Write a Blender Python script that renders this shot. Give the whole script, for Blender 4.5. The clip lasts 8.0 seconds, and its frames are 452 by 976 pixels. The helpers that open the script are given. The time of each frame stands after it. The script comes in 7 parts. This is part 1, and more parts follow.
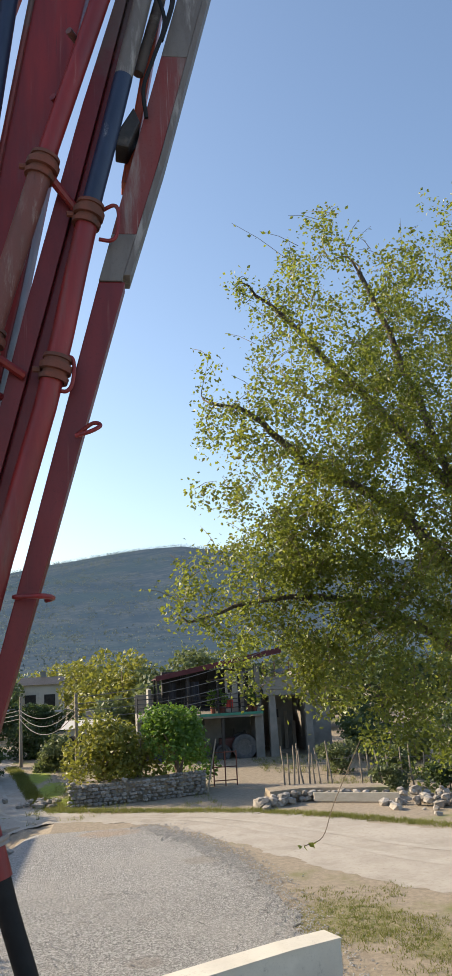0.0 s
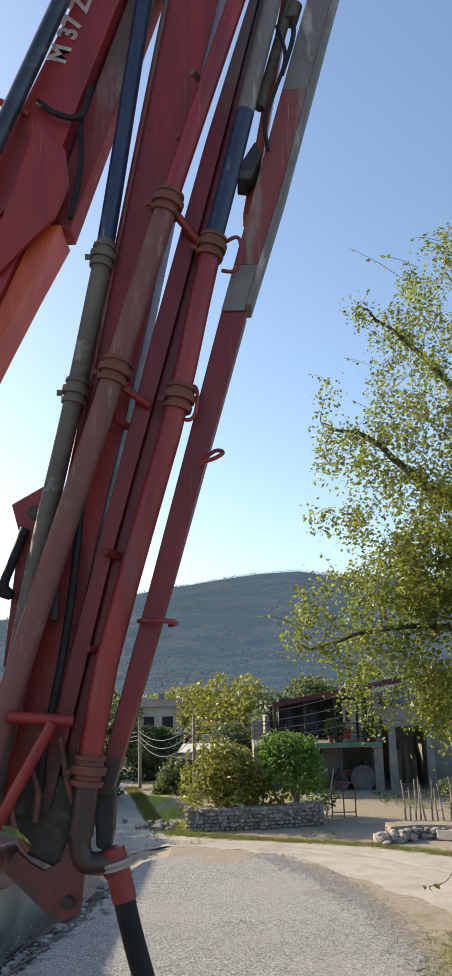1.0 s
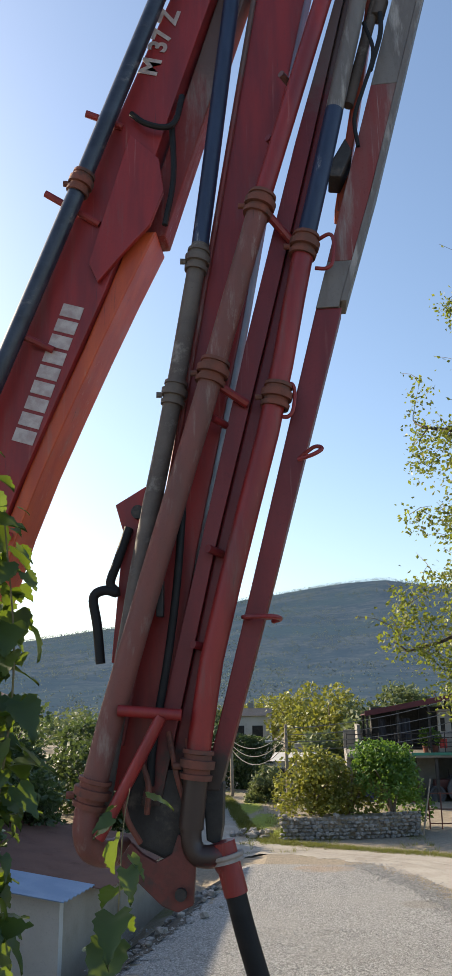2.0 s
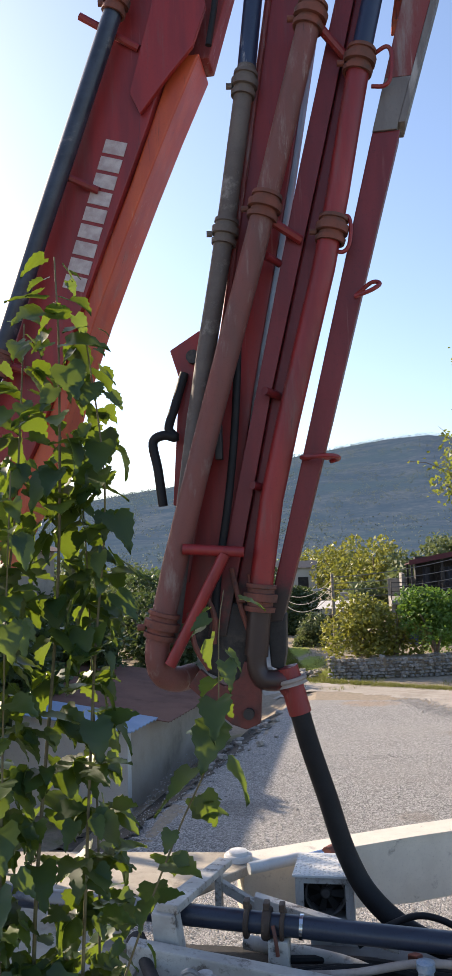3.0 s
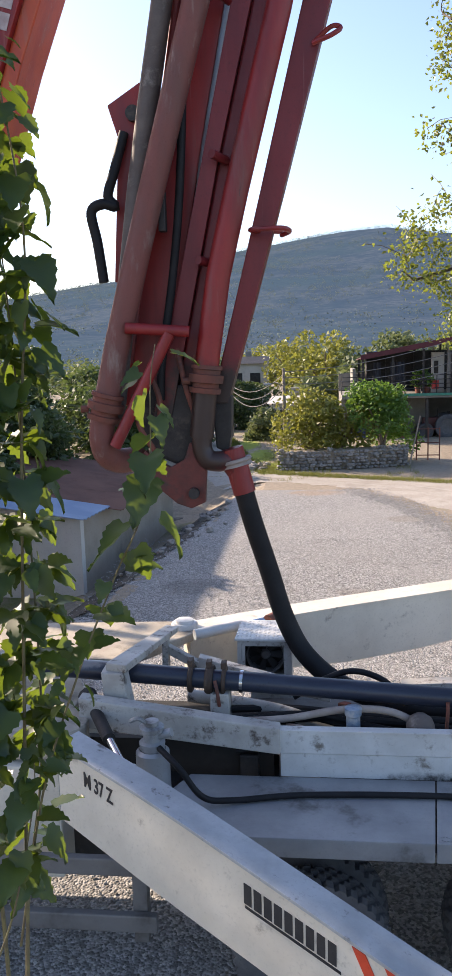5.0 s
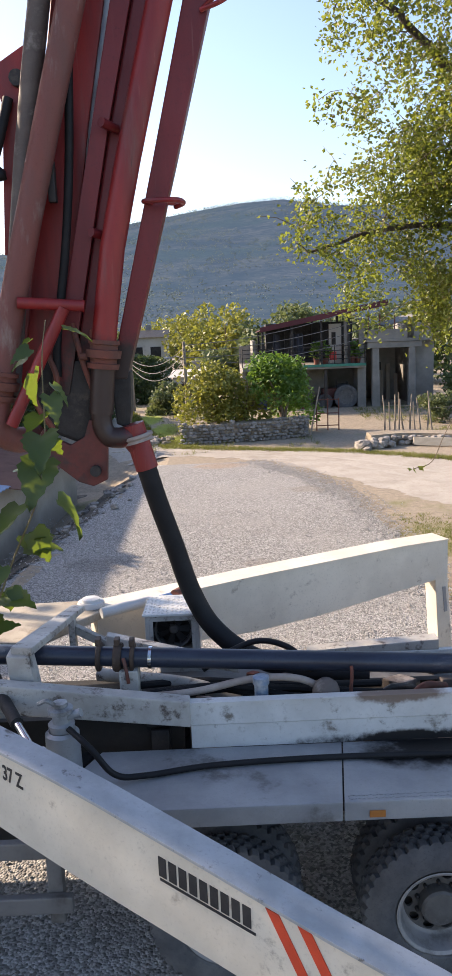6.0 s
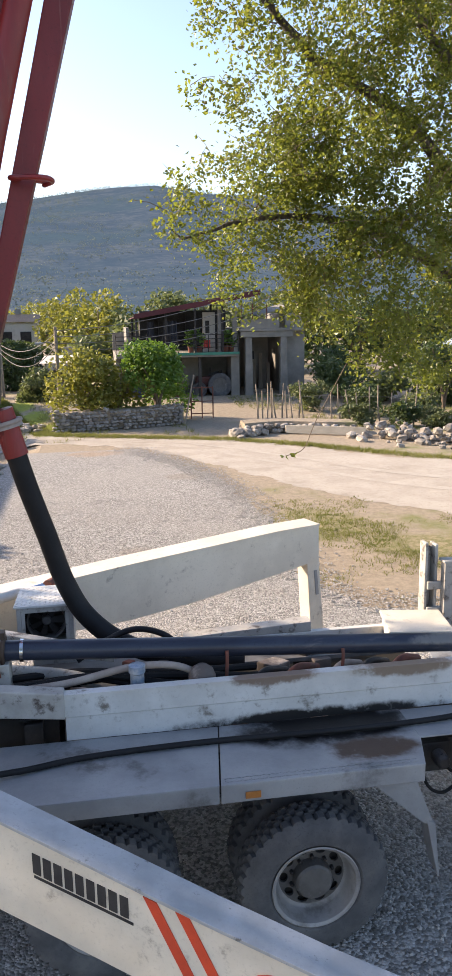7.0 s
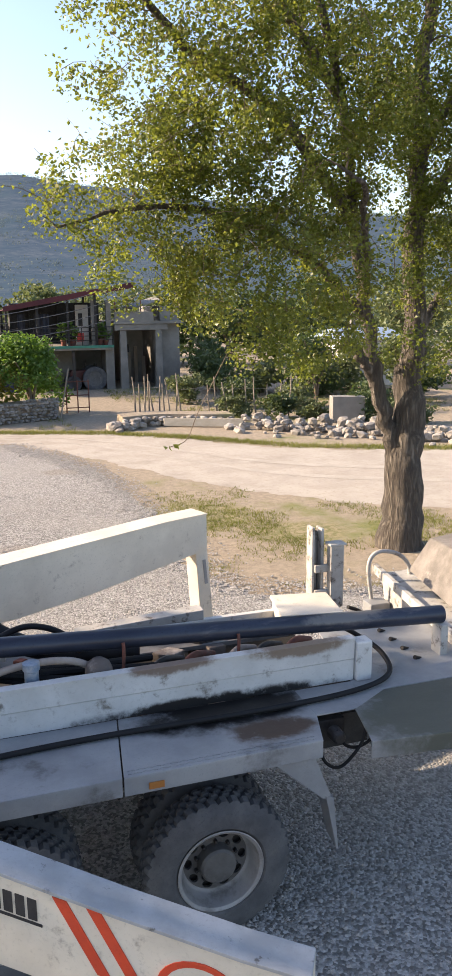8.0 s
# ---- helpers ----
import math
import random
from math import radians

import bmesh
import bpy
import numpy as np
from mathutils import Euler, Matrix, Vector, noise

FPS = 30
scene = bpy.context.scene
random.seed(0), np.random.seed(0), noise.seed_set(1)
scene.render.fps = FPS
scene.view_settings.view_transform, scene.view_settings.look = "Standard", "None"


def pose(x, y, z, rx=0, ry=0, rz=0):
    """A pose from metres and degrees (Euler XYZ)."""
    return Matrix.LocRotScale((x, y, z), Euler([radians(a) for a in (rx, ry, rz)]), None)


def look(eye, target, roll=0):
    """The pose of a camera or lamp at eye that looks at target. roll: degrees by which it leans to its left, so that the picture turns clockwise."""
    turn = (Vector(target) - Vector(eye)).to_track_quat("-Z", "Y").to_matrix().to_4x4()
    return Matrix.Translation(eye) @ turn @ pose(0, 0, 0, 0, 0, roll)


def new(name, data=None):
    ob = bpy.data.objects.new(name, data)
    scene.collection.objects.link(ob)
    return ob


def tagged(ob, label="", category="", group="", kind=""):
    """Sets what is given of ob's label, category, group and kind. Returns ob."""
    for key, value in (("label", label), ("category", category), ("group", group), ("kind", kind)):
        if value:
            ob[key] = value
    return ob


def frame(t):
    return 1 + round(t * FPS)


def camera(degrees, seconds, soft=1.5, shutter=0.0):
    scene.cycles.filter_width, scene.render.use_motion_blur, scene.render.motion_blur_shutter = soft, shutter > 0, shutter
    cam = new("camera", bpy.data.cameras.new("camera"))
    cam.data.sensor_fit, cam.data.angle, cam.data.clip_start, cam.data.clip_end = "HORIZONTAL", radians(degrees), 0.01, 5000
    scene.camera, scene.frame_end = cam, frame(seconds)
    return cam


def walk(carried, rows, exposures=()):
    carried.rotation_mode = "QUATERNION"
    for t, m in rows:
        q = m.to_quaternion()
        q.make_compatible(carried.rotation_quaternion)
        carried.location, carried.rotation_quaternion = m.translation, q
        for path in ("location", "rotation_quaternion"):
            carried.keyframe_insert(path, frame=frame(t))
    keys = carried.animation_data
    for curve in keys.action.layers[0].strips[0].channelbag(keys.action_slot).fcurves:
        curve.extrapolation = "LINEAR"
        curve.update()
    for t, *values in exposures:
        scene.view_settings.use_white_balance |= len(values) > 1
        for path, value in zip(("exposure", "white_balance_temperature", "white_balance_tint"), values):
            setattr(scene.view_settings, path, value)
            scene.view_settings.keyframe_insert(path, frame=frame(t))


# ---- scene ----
# ---- camera ----
LENS = 31.2
PATH = [
    (0, 0.000, 0.450, 4.700, -8.263, 12.195, -2.881),
    (0.5, 0.000, 0.450, 4.730, -3.307, 13.241, -1.590),
    (1, -0.050, 0.450, 4.720, 0.073, 14.211, -0.978),
    (1.5, -0.120, 0.440, 4.680, 3.201, 14.834, -0.885),
    (2, -0.200, 0.430, 4.600, 6.099, 15.015, -0.762),
    (2.2, -0.230, 0.430, 4.560, 7.084, 14.356, -0.750),
    (3.3, -0.356, 0.415, 4.421, 9.718, 1.441, -1.951),
    (3.5, -0.338, 0.426, 4.398, 9.978, -0.505, -1.819),
    (4, -0.289, 0.450, 4.361, 10.368, -3.629, -1.806),
    (4.2, -0.272, 0.429, 4.375, 10.336, -5.021, -1.747),
    (5.3, -0.310, 0.573, 4.299, 4.236, -10.008, -1.845),
    (5.5, -0.298, 0.560, 4.317, 2.943, -10.418, -2.165),
    (6, -0.286, 0.561, 4.317, -0.404, -11.199, -2.247),
    (6.5, -0.271, 0.566, 4.315, -4.781, -11.821, -1.639),
    (7, -0.279, 0.594, 4.299, -9.377, -12.268, -0.875),
    (7.5, -0.328, 0.615, 4.278, -14.035, -12.494, -1.050),
    (8, -0.385, 0.632, 4.258, -18.277, -12.799, -0.621),
]
cam = camera(LENS, 8.0, 1.15)
rows = []
for t, x, y, z, yaw, pitch, roll in PATH:
    a, b = radians(yaw), radians(pitch)
    ahead = Vector((-math.sin(a) * math.cos(b), math.cos(a) * math.cos(b), math.sin(b)))
    rows.append((t, look((x, y, z), Vector((x, y, z)) + ahead, roll)))
walk(cam, rows, [(0.0, 0.80, 6850, 10), (1.0, 0.82, 6750, 9), (2.2, 0.75, 6750, 9), (3.4, 1.06, 6600, 18), (4.2, 1.17, 6600, 18), (5.5, 1.10, 6700, 19), (6.5, 1.21, 6950, 18), (8.0, 1.25, 7150, 18)])

# ---- light ----
SUN_AZ, SUN_EL = radians(-62), radians(25)
world = bpy.data.worlds.new("sky")
scene.world = world
world.use_nodes = True
wn = world.node_tree
sky = wn.nodes.new("ShaderNodeTexSky")
sky.sky_type, sky.sun_disc = "NISHITA", False
sky.sun_elevation, sky.sun_rotation = SUN_EL, SUN_AZ
sky.air_density, sky.dust_density, sky.ozone_density = 1.0, 1.5, 2.4
wn.nodes["Background"].inputs[1].default_value = 0.15
wn.links.new(sky.outputs[0], wn.nodes["Background"].inputs[0])
sun_dir = Vector((math.sin(SUN_AZ) * math.cos(SUN_EL), math.cos(SUN_AZ) * math.cos(SUN_EL), math.sin(SUN_EL)))
sun = new("sun", bpy.data.lights.new("sun", "SUN"))
sun.data.energy, sun.data.angle, sun.data.color = 4.9, radians(0.6), (1.0, 0.86, 0.66)
sun.matrix_world = look(sun_dir * 60, (0, 0, 0))

# ---- materials ----
def nodes_of(name):
    m = bpy.data.materials.new(name)
    m.use_nodes = True
    nt = m.node_tree
    return m, nt, nt.nodes["Principled BSDF"]


def mix_colour(nt, fac, c1, c2):
    n = nt.nodes.new("ShaderNodeMix")
    n.data_type = "RGBA"
    for sock, v in ((n.inputs[0], fac), (n.inputs[6], c1), (n.inputs[7], c2)):
        if isinstance(v, (tuple, list)):
            sock.default_value = (*v[:3], 1)
        elif isinstance(v, (int, float)):
            sock.default_value = v
        else:
            nt.links.new(v, sock)
    return n.outputs[2]


def noise_at(nt, scale, detail=6.0, rough=0.6, stretch=None, coords="Object"):
    tc = nt.nodes.new("ShaderNodeTexCoord")
    n = nt.nodes.new("ShaderNodeTexNoise")
    n.inputs["Scale"].default_value, n.inputs["Detail"].default_value, n.inputs["Roughness"].default_value = scale, detail, rough
    out = tc.outputs[coords]
    if stretch:
        mp = nt.nodes.new("ShaderNodeMapping")
        mp.inputs["Scale"].default_value = stretch
        nt.links.new(out, mp.inputs[0])
        out = mp.outputs[0]
    nt.links.new(out, n.inputs["Vector"])
    return n.outputs[0]


def ramp(nt, value, lo, hi):
    n = nt.nodes.new("ShaderNodeMapRange")
    n.inputs[1].default_value, n.inputs[2].default_value = lo, hi
    n.interpolation_type = "SMOOTHSTEP"
    nt.links.new(value, n.inputs[0])
    return n.outputs[0]


def surf(name, c1, c2, scale=6.0, rough=0.6, bump=0.2, metal=0.0, stain=None, stain_scale=1.5, stain_at=(0.5, 0.68),
         fine=60.0, stretch=None, random_by=0.0, dist=0.01):
    """A surface of two tones with fine grain, stains of their own colour and relief."""
    m, nt, b = nodes_of(name)
    col = mix_colour(nt, ramp(nt, noise_at(nt, scale, stretch=stretch), 0.32, 0.68), c1, c2)
    grain = noise_at(nt, fine, 4.0, 0.7)
    dark = tuple(v * 0.72 for v in c1)
    col = mix_colour(nt, ramp(nt, grain, 0.52, 0.8), col, dark)
    if stain:
        s = ramp(nt, noise_at(nt, stain_scale, 9.0, 0.68, stretch=stretch), *stain_at)
        col = mix_colour(nt, s, col, stain)
    if random_by:
        info = nt.nodes.new("ShaderNodeObjectInfo")
        hsv = nt.nodes.new("ShaderNodeHueSaturation")
        mr = nt.nodes.new("ShaderNodeMapRange")
        mr.inputs[3].default_value, mr.inputs[4].default_value = 1 - random_by, 1 + random_by
        nt.links.new(info.outputs["Random"], mr.inputs[0])
        nt.links.new(mr.outputs[0], hsv.inputs["Value"])
        nt.links.new(col, hsv.inputs["Color"])
        col = hsv.outputs[0]
    nt.links.new(col, b.inputs["Base Color"])
    b.inputs["Metallic"].default_value = metal
    rr = nt.nodes.new("ShaderNodeMapRange")
    rr.inputs[3].default_value, rr.inputs[4].default_value = max(rough - 0.12, 0.05), min(rough + 0.15, 1)
    nt.links.new(noise_at(nt, scale * 2.3), rr.inputs[0])
    nt.links.new(rr.outputs[0], b.inputs["Roughness"])
    if bump:
        bp = nt.nodes.new("ShaderNodeBump")
        bp.inputs["Strength"].default_value, bp.inputs["Distance"].default_value = bump, dist
        nt.links.new(noise_at(nt, fine * 0.6, 5.0, 0.7), bp.inputs["Height"])
        nt.links.new(bp.outputs[0], b.inputs["Normal"])
    return m


def leaf_material(name, tones, through_tone, rough=0.45, glow=0.45):
    """Leaves: tones vary leaf by leaf, light passes through the blade."""
    m, nt, b = nodes_of(name)
    geo = nt.nodes.new("ShaderNodeNewGeometry")
    cr = nt.nodes.new("ShaderNodeValToRGB")
    cr.color_ramp.elements[0].color, cr.color_ramp.elements[1].color = (*tones[0], 1), (*tones[-1], 1)
    for k, c in enumerate(tones[1:-1]):
        e = cr.color_ramp.elements.new((k + 1) / (len(tones) - 1))
        e.color = (*c, 1)
    add = nt.nodes.new("ShaderNodeMath")
    add.operation = "FRACT"
    info = nt.nodes.new("ShaderNodeObjectInfo")
    s = nt.nodes.new("ShaderNodeMath")
    s.operation = "ADD"
    nt.links.new(geo.outputs["Random Per Island"], s.inputs[0])
    nt.links.new(info.outputs["Random"], s.inputs[1])
    nt.links.new(s.outputs[0], add.inputs[0])
    nt.links.new(add.outputs[0], cr.inputs[0])
    col = mix_colour(nt, ramp(nt, noise_at(nt, 0.5), 0.4, 0.65), cr.outputs[0], tuple(v * 0.75 for v in tones[0]))
    nt.links.new(col, b.inputs["Base Color"])
    b.inputs["Roughness"].default_value = rough
    tr = nt.nodes.new("ShaderNodeBsdfTranslucent")
    nt.links.new(mix_colour(nt, 0.55, col, through_tone), tr.inputs[0])
    ms = nt.nodes.new("ShaderNodeMixShader")
    ms.inputs[0].default_value = glow
    nt.links.new(b.outputs[0], ms.inputs[1])
    nt.links.new(tr.outputs[0], ms.inputs[2])
    nt.links.new(ms.outputs[0], nt.nodes["Material Output"].inputs[0])
    return m


def spot(nt, centre, radii, scale, lo=0.2, hi=0.5):
    """A stain of ragged outline: 1 inside, 0 outside."""
    tc = nt.nodes.new("ShaderNodeNewGeometry")
    mp = nt.nodes.new("ShaderNodeMapping")
    mp.inputs["Location"].default_value = tuple(-c / r for c, r in zip(centre, radii))
    mp.inputs["Scale"].default_value = tuple(1 / r for r in radii)
    nt.links.new(tc.outputs["Position"], mp.inputs[0])
    gr = nt.nodes.new("ShaderNodeTexGradient")
    gr.gradient_type = "SPHERICAL"
    nt.links.new(mp.outputs[0], gr.inputs[0])
    mul = nt.nodes.new("ShaderNodeMath")
    mul.operation = "MULTIPLY"
    nt.links.new(gr.outputs[1], mul.inputs[0])
    n = noise_at(nt, scale, 9, 0.7)
    add = nt.nodes.new("ShaderNodeMath")
    add.operation = "MULTIPLY_ADD"
    add.inputs[1].default_value, add.inputs[2].default_value = 2.2, -0.2
    nt.links.new(n, add.inputs[0])
    nt.links.new(add.outputs[0], mul.inputs[1])
    return ramp(nt, mul.outputs[0], lo, hi)


def stained(mat, name, spots):
    """A copy of a surface with stains: (centre, radii, colour, noise scale)."""
    m = mat.copy()
    m.name = name
    nt = m.node_tree
    b = nt.nodes["Principled BSDF"]
    for centre, radii, colour, scale in spots:
        old = b.inputs["Base Color"].links[0].from_socket
        nt.links.new(mix_colour(nt, spot(nt, centre, radii, scale), old, colour), b.inputs["Base Color"])
    return m


def glossy(name, c, rough, metal):
    return surf(name, c, tuple(v * 0.8 for v in c), 4, rough, 0.05, metal)


RED = surf("boom_red_paint", (0.27, 0.018, 0.016), (0.16, 0.013, 0.014), 1.6, 0.45, 0.12, 0, (0.15, 0.065, 0.055), 1.3, (0.54, 0.78), 45, (3, 3, 0.35))
MAROON = surf("boom_maroon_paint", (0.125, 0.010, 0.013), (0.18, 0.014, 0.017), 1.4, 0.48, 0.12, 0, (0.19, 0.09, 0.08), 1.0, (0.58, 0.82), 45, (3, 3, 0.35))
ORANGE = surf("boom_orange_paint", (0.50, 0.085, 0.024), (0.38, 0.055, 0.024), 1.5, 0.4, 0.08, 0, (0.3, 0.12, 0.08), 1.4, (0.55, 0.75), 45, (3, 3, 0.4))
FADED = surf("worn_faded_red_paint", (0.20, 0.022, 0.02), (0.17, 0.05, 0.045), 1.2, 0.6, 0.2, 0, (0.24, 0.19, 0.175), 1.3, (0.52, 0.70), 40, (3, 3, 0.4))
PIPE_BROWN = surf("cement_crusted_brown_pipe", (0.18, 0.055, 0.043), (0.13, 0.055, 0.045), 2.0, 0.62, 0.3, 0, (0.27, 0.21, 0.18), 2.2, (0.53, 0.74), 50, (2, 2, 0.5))
PIPE_GREY = surf("cement_crusted_grey_pipe", (0.14, 0.115, 0.10), (0.085, 0.068, 0.06), 3.0, 0.7, 0.35, 0, (0.26, 0.23, 0.205), 3.0, (0.54, 0.7), 50)
PIPE_BLUE = surf("dark_blue_pipe_paint", (0.012, 0.022, 0.055), (0.02, 0.035, 0.08), 3.0, 0.4, 0.1, 0, (0.3, 0.3, 0.32), 3.5, (0.62, 0.72), 60, (2, 2, 0.4))
PIPE_DARK = surf("navy_black_pipe_paint", (0.012, 0.015, 0.028), (0.03, 0.038, 0.06), 2.5, 0.33, 0.1, 0, (0.16, 0.15, 0.15), 2.2, (0.58, 0.75), 50, (0.5, 2, 2))
TIP_GREY = surf("bare_scuffed_grey_steel", (0.17, 0.155, 0.145), (0.11, 0.095, 0.088), 2.0, 0.6, 0.25, 0.1, (0.34, 0.32, 0.30), 2.0, (0.5, 0.68), 45, (3, 3, 0.5))
CREAM = surf("cream_white_paint", (0.66, 0.61, 0.51), (0.55, 0.505, 0.42), 2.0, 0.5, 0.08, 0, (0.28, 0.245, 0.20), 6.0, (0.58, 0.74), 45)
WHITE = surf("dirty_white_paint", (0.62, 0.62, 0.60), (0.48, 0.48, 0.46), 1.8, 0.5, 0.1, 0, (0.17, 0.15, 0.125), 6.5, (0.56, 0.72), 45)
STEEL = surf("worn_grey_steel_plate", (0.33, 0.34, 0.345), (0.24, 0.25, 0.26), 2.4, 0.45, 0.15, 0.25, (0.09, 0.085, 0.08), 1.3, (0.56, 0.7), 60)
TOPPLATE = surf("oil_spotted_arm_top", (0.41, 0.43, 0.45), (0.31, 0.33, 0.345), 4.0, 0.42, 0.15, 0.2, (0.12, 0.118, 0.115), 9.0, (0.60, 0.70), 45)
FRAME = surf("grimy_white_frame_paint", (0.46, 0.445, 0.41), (0.31, 0.295, 0.27), 3.0, 0.55, 0.15, 0, (0.08, 0.062, 0.05), 9.0, (0.52, 0.68), 45)
GUARD = surf("dull_grey_guard_steel", (0.17, 0.165, 0.16), (0.11, 0.105, 0.10), 3.0, 0.6, 0.15, 0.2, (0.07, 0.06, 0.05), 3.0, (0.5, 0.7), 50)
SOIL = surf("dark_bank_soil", (0.10, 0.08, 0.058), (0.06, 0.05, 0.036), 2.5, 0.95, 0.9, 0, (0.20, 0.17, 0.13), 4.0, (0.56, 0.72), 12, dist=0.06)
DUSTY = surf("cement_dusted_cream_plate", (0.44, 0.39, 0.31), (0.33, 0.29, 0.23), 2.5, 0.85, 0.25, 0, (0.22, 0.19, 0.15), 3.0, (0.5, 0.66), 30)
CHROME = glossy("chrome_rod", (0.75, 0.76, 0.78), 0.18, 1.0)
RUBBER = surf("black_rubber_hose", (0.009, 0.009, 0.010), (0.015, 0.015, 0.016), 4.0, 0.6, 0.15, 0, (0.024, 0.023, 0.022), 2.0, (0.55, 0.8), 80)
RUBBER.node_tree.nodes["Principled BSDF"].inputs["Specular IOR Level"].default_value = 0.25
TYRE = surf("dusty_tyre_rubber", (0.065, 0.066, 0.07), (0.105, 0.105, 0.107), 5.0, 0.85, 0.2, 0, (0.16, 0.15, 0.14), 2.2, (0.5, 0.8), 60)
RIM = surf("dusty_grey_wheel_rim", (0.34, 0.33, 0.32), (0.25, 0.24, 0.235), 4.0, 0.55, 0.1, 0.2, (0.15, 0.14, 0.13), 5.0, (0.52, 0.72), 60)
DARK = surf("greasy_black_metal", (0.02, 0.018, 0.017), (0.04, 0.036, 0.034), 5.0, 0.6, 0.3, 0.2, (0.1, 0.08, 0.065), 4.0, (0.55, 0.75), 50)
REDRUST = surf("worn_red_rusty_plate", (0.14, 0.03, 0.022), (0.08, 0.024, 0.018), 6.0, 0.65, 0.3, 0, (0.05, 0.03, 0.025), 5.0, (0.5, 0.68), 50)
RUST = surf("rusty_brown_steel", (0.20, 0.06, 0.04), (0.12, 0.05, 0.035), 5.0, 0.75, 0.3, 0.1, (0.05, 0.035, 0.03), 4.0, (0.5, 0.7), 50)
CRUST = surf("dried_cement_crust", (0.36, 0.31, 0.27), (0.27, 0.22, 0.19), 7.0, 0.9, 0.6, 0, None, fine=35)
HOPCRUST = surf("grey_brown_cement_crust", (0.22, 0.20, 0.18), (0.13, 0.118, 0.105), 5.0, 0.9, 0.6, 0, (0.33, 0.31, 0.28), 3.0, (0.55, 0.7), 35)
LETTER_BLACK = surf("black_lettering_paint", (0.02, 0.02, 0.022), (0.035, 0.034, 0.034), 8, 0.5, 0.02)
LETTER_WHITE = surf("worn_white_lettering_paint", (0.50, 0.44, 0.42), (0.34, 0.26, 0.25), 9, 0.55, 0.02)
STRIPE = surf("orange_red_stripe", (0.62, 0.07, 0.025), (0.52, 0.06, 0.025), 6, 0.4, 0.02)
AMBER = glossy("amber_reflector", (0.42, 0.15, 0.03), 0.35, 0)
STONE = surf("pale_limestone", (0.33, 0.30, 0.265), (0.21, 0.19, 0.165), 3.5, 0.9, 0.5, 0, (0.17, 0.15, 0.12), 3.0, (0.55, 0.75), 18, random_by=0.3, dist=0.03)
CONCRETE = surf("weathered_concrete", (0.25, 0.235, 0.21), (0.17, 0.16, 0.142), 1.2, 0.9, 0.3, 0, (0.18, 0.16, 0.14), 0.8, (0.55, 0.75), 30)
PLASTER = surf("whitewashed_plaster", (0.60, 0.57, 0.52), (0.52, 0.49, 0.44), 0.9, 0.9, 0.2, 0, (0.36, 0.33, 0.29), 0.7, (0.55, 0.78), 25)
TAN_PLASTER = surf("dusty_tan_plaster", (0.36, 0.31, 0.25), (0.27, 0.23, 0.18), 0.9, 0.9, 0.3, 0, (0.2, 0.17, 0.13), 0.8, (0.52, 0.7), 25)
TIN_BROWN = surf("brown_corrugated_tin", (0.17, 0.085, 0.06), (0.12, 0.06, 0.045), 0.8, 0.9, 0.1, 0.0, (0.10, 0.045, 0.033), 0.9, (0.5, 0.7), 30)
TIN_BLUE = surf("pale_blue_corrugated_tin", (0.26, 0.34, 0.46), (0.20, 0.28, 0.40), 1.0, 0.75, 0.05, 0.0)
MAROON_ROOF = surf("maroon_sheet_roof", (0.11, 0.025, 0.03), (0.08, 0.02, 0.024), 1.0, 0.8, 0.1, 0.0)
WOOD = surf("weathered_grey_wood", (0.30, 0.25, 0.19), (0.22, 0.18, 0.14), 2.0, 0.85, 0.4, 0, None, fine=40, stretch=(4, 4, 0.5))
PALE_WOOD = surf("pale_sawn_board", (0.52, 0.46, 0.36), (0.44, 0.38, 0.29), 2.0, 0.8, 0.3, 0, None, fine=40, stretch=(0.5, 4, 4))
BARK = surf("furrowed_grey_brown_bark", (0.20, 0.17, 0.135), (0.12, 0.10, 0.08), 3.0, 0.95, 0.9, 0, (0.26, 0.23, 0.18), 2.0, (0.6, 0.8), 14, (6, 6, 0.8), dist=0.05)
bnt = BARK.node_tree
furrow = ramp(bnt, noise_at(bnt, 3.0, 6, 0.65, (7, 7, 0.9)), 0.36, 0.62)
bb = bnt.nodes["Principled BSDF"]
bnt.links.new(mix_colour(bnt, furrow, (0.085, 0.07, 0.057), bb.inputs["Base Color"].links[0].from_socket), bb.inputs["Base Color"])
bump = bnt.nodes.new("ShaderNodeBump")
bump.inputs["Strength"].default_value, bump.inputs["Distance"].default_value = 1.0, 0.06
bnt.links.new(furrow, bump.inputs["Height"])
bnt.links.new(bump.outputs[0], bb.inputs["Normal"])
TWIG = surf("brown_twig_bark", (0.17, 0.13, 0.09), (0.12, 0.09, 0.065), 8, 0.9, 0.3)
SPRIG = surf("green_brown_shoot_bark", (0.16, 0.14, 0.06), (0.10, 0.08, 0.045), 20, 0.7, 0.2, fine=200)
WIRE = surf("grey_power_cable", (0.16, 0.15, 0.14), (0.12, 0.11, 0.1), 3, 0.6, 0.05)
LEAF_TREE = leaf_material("olive_yellow_tree_leaf", [(0.085, 0.13, 0.024), (0.14, 0.17, 0.03), (0.065, 0.105, 0.022), (0.20, 0.19, 0.035), (0.10, 0.15, 0.028), (0.14, 0.10, 0.045)], (0.42, 0.47, 0.055), 0.45, 0.42)
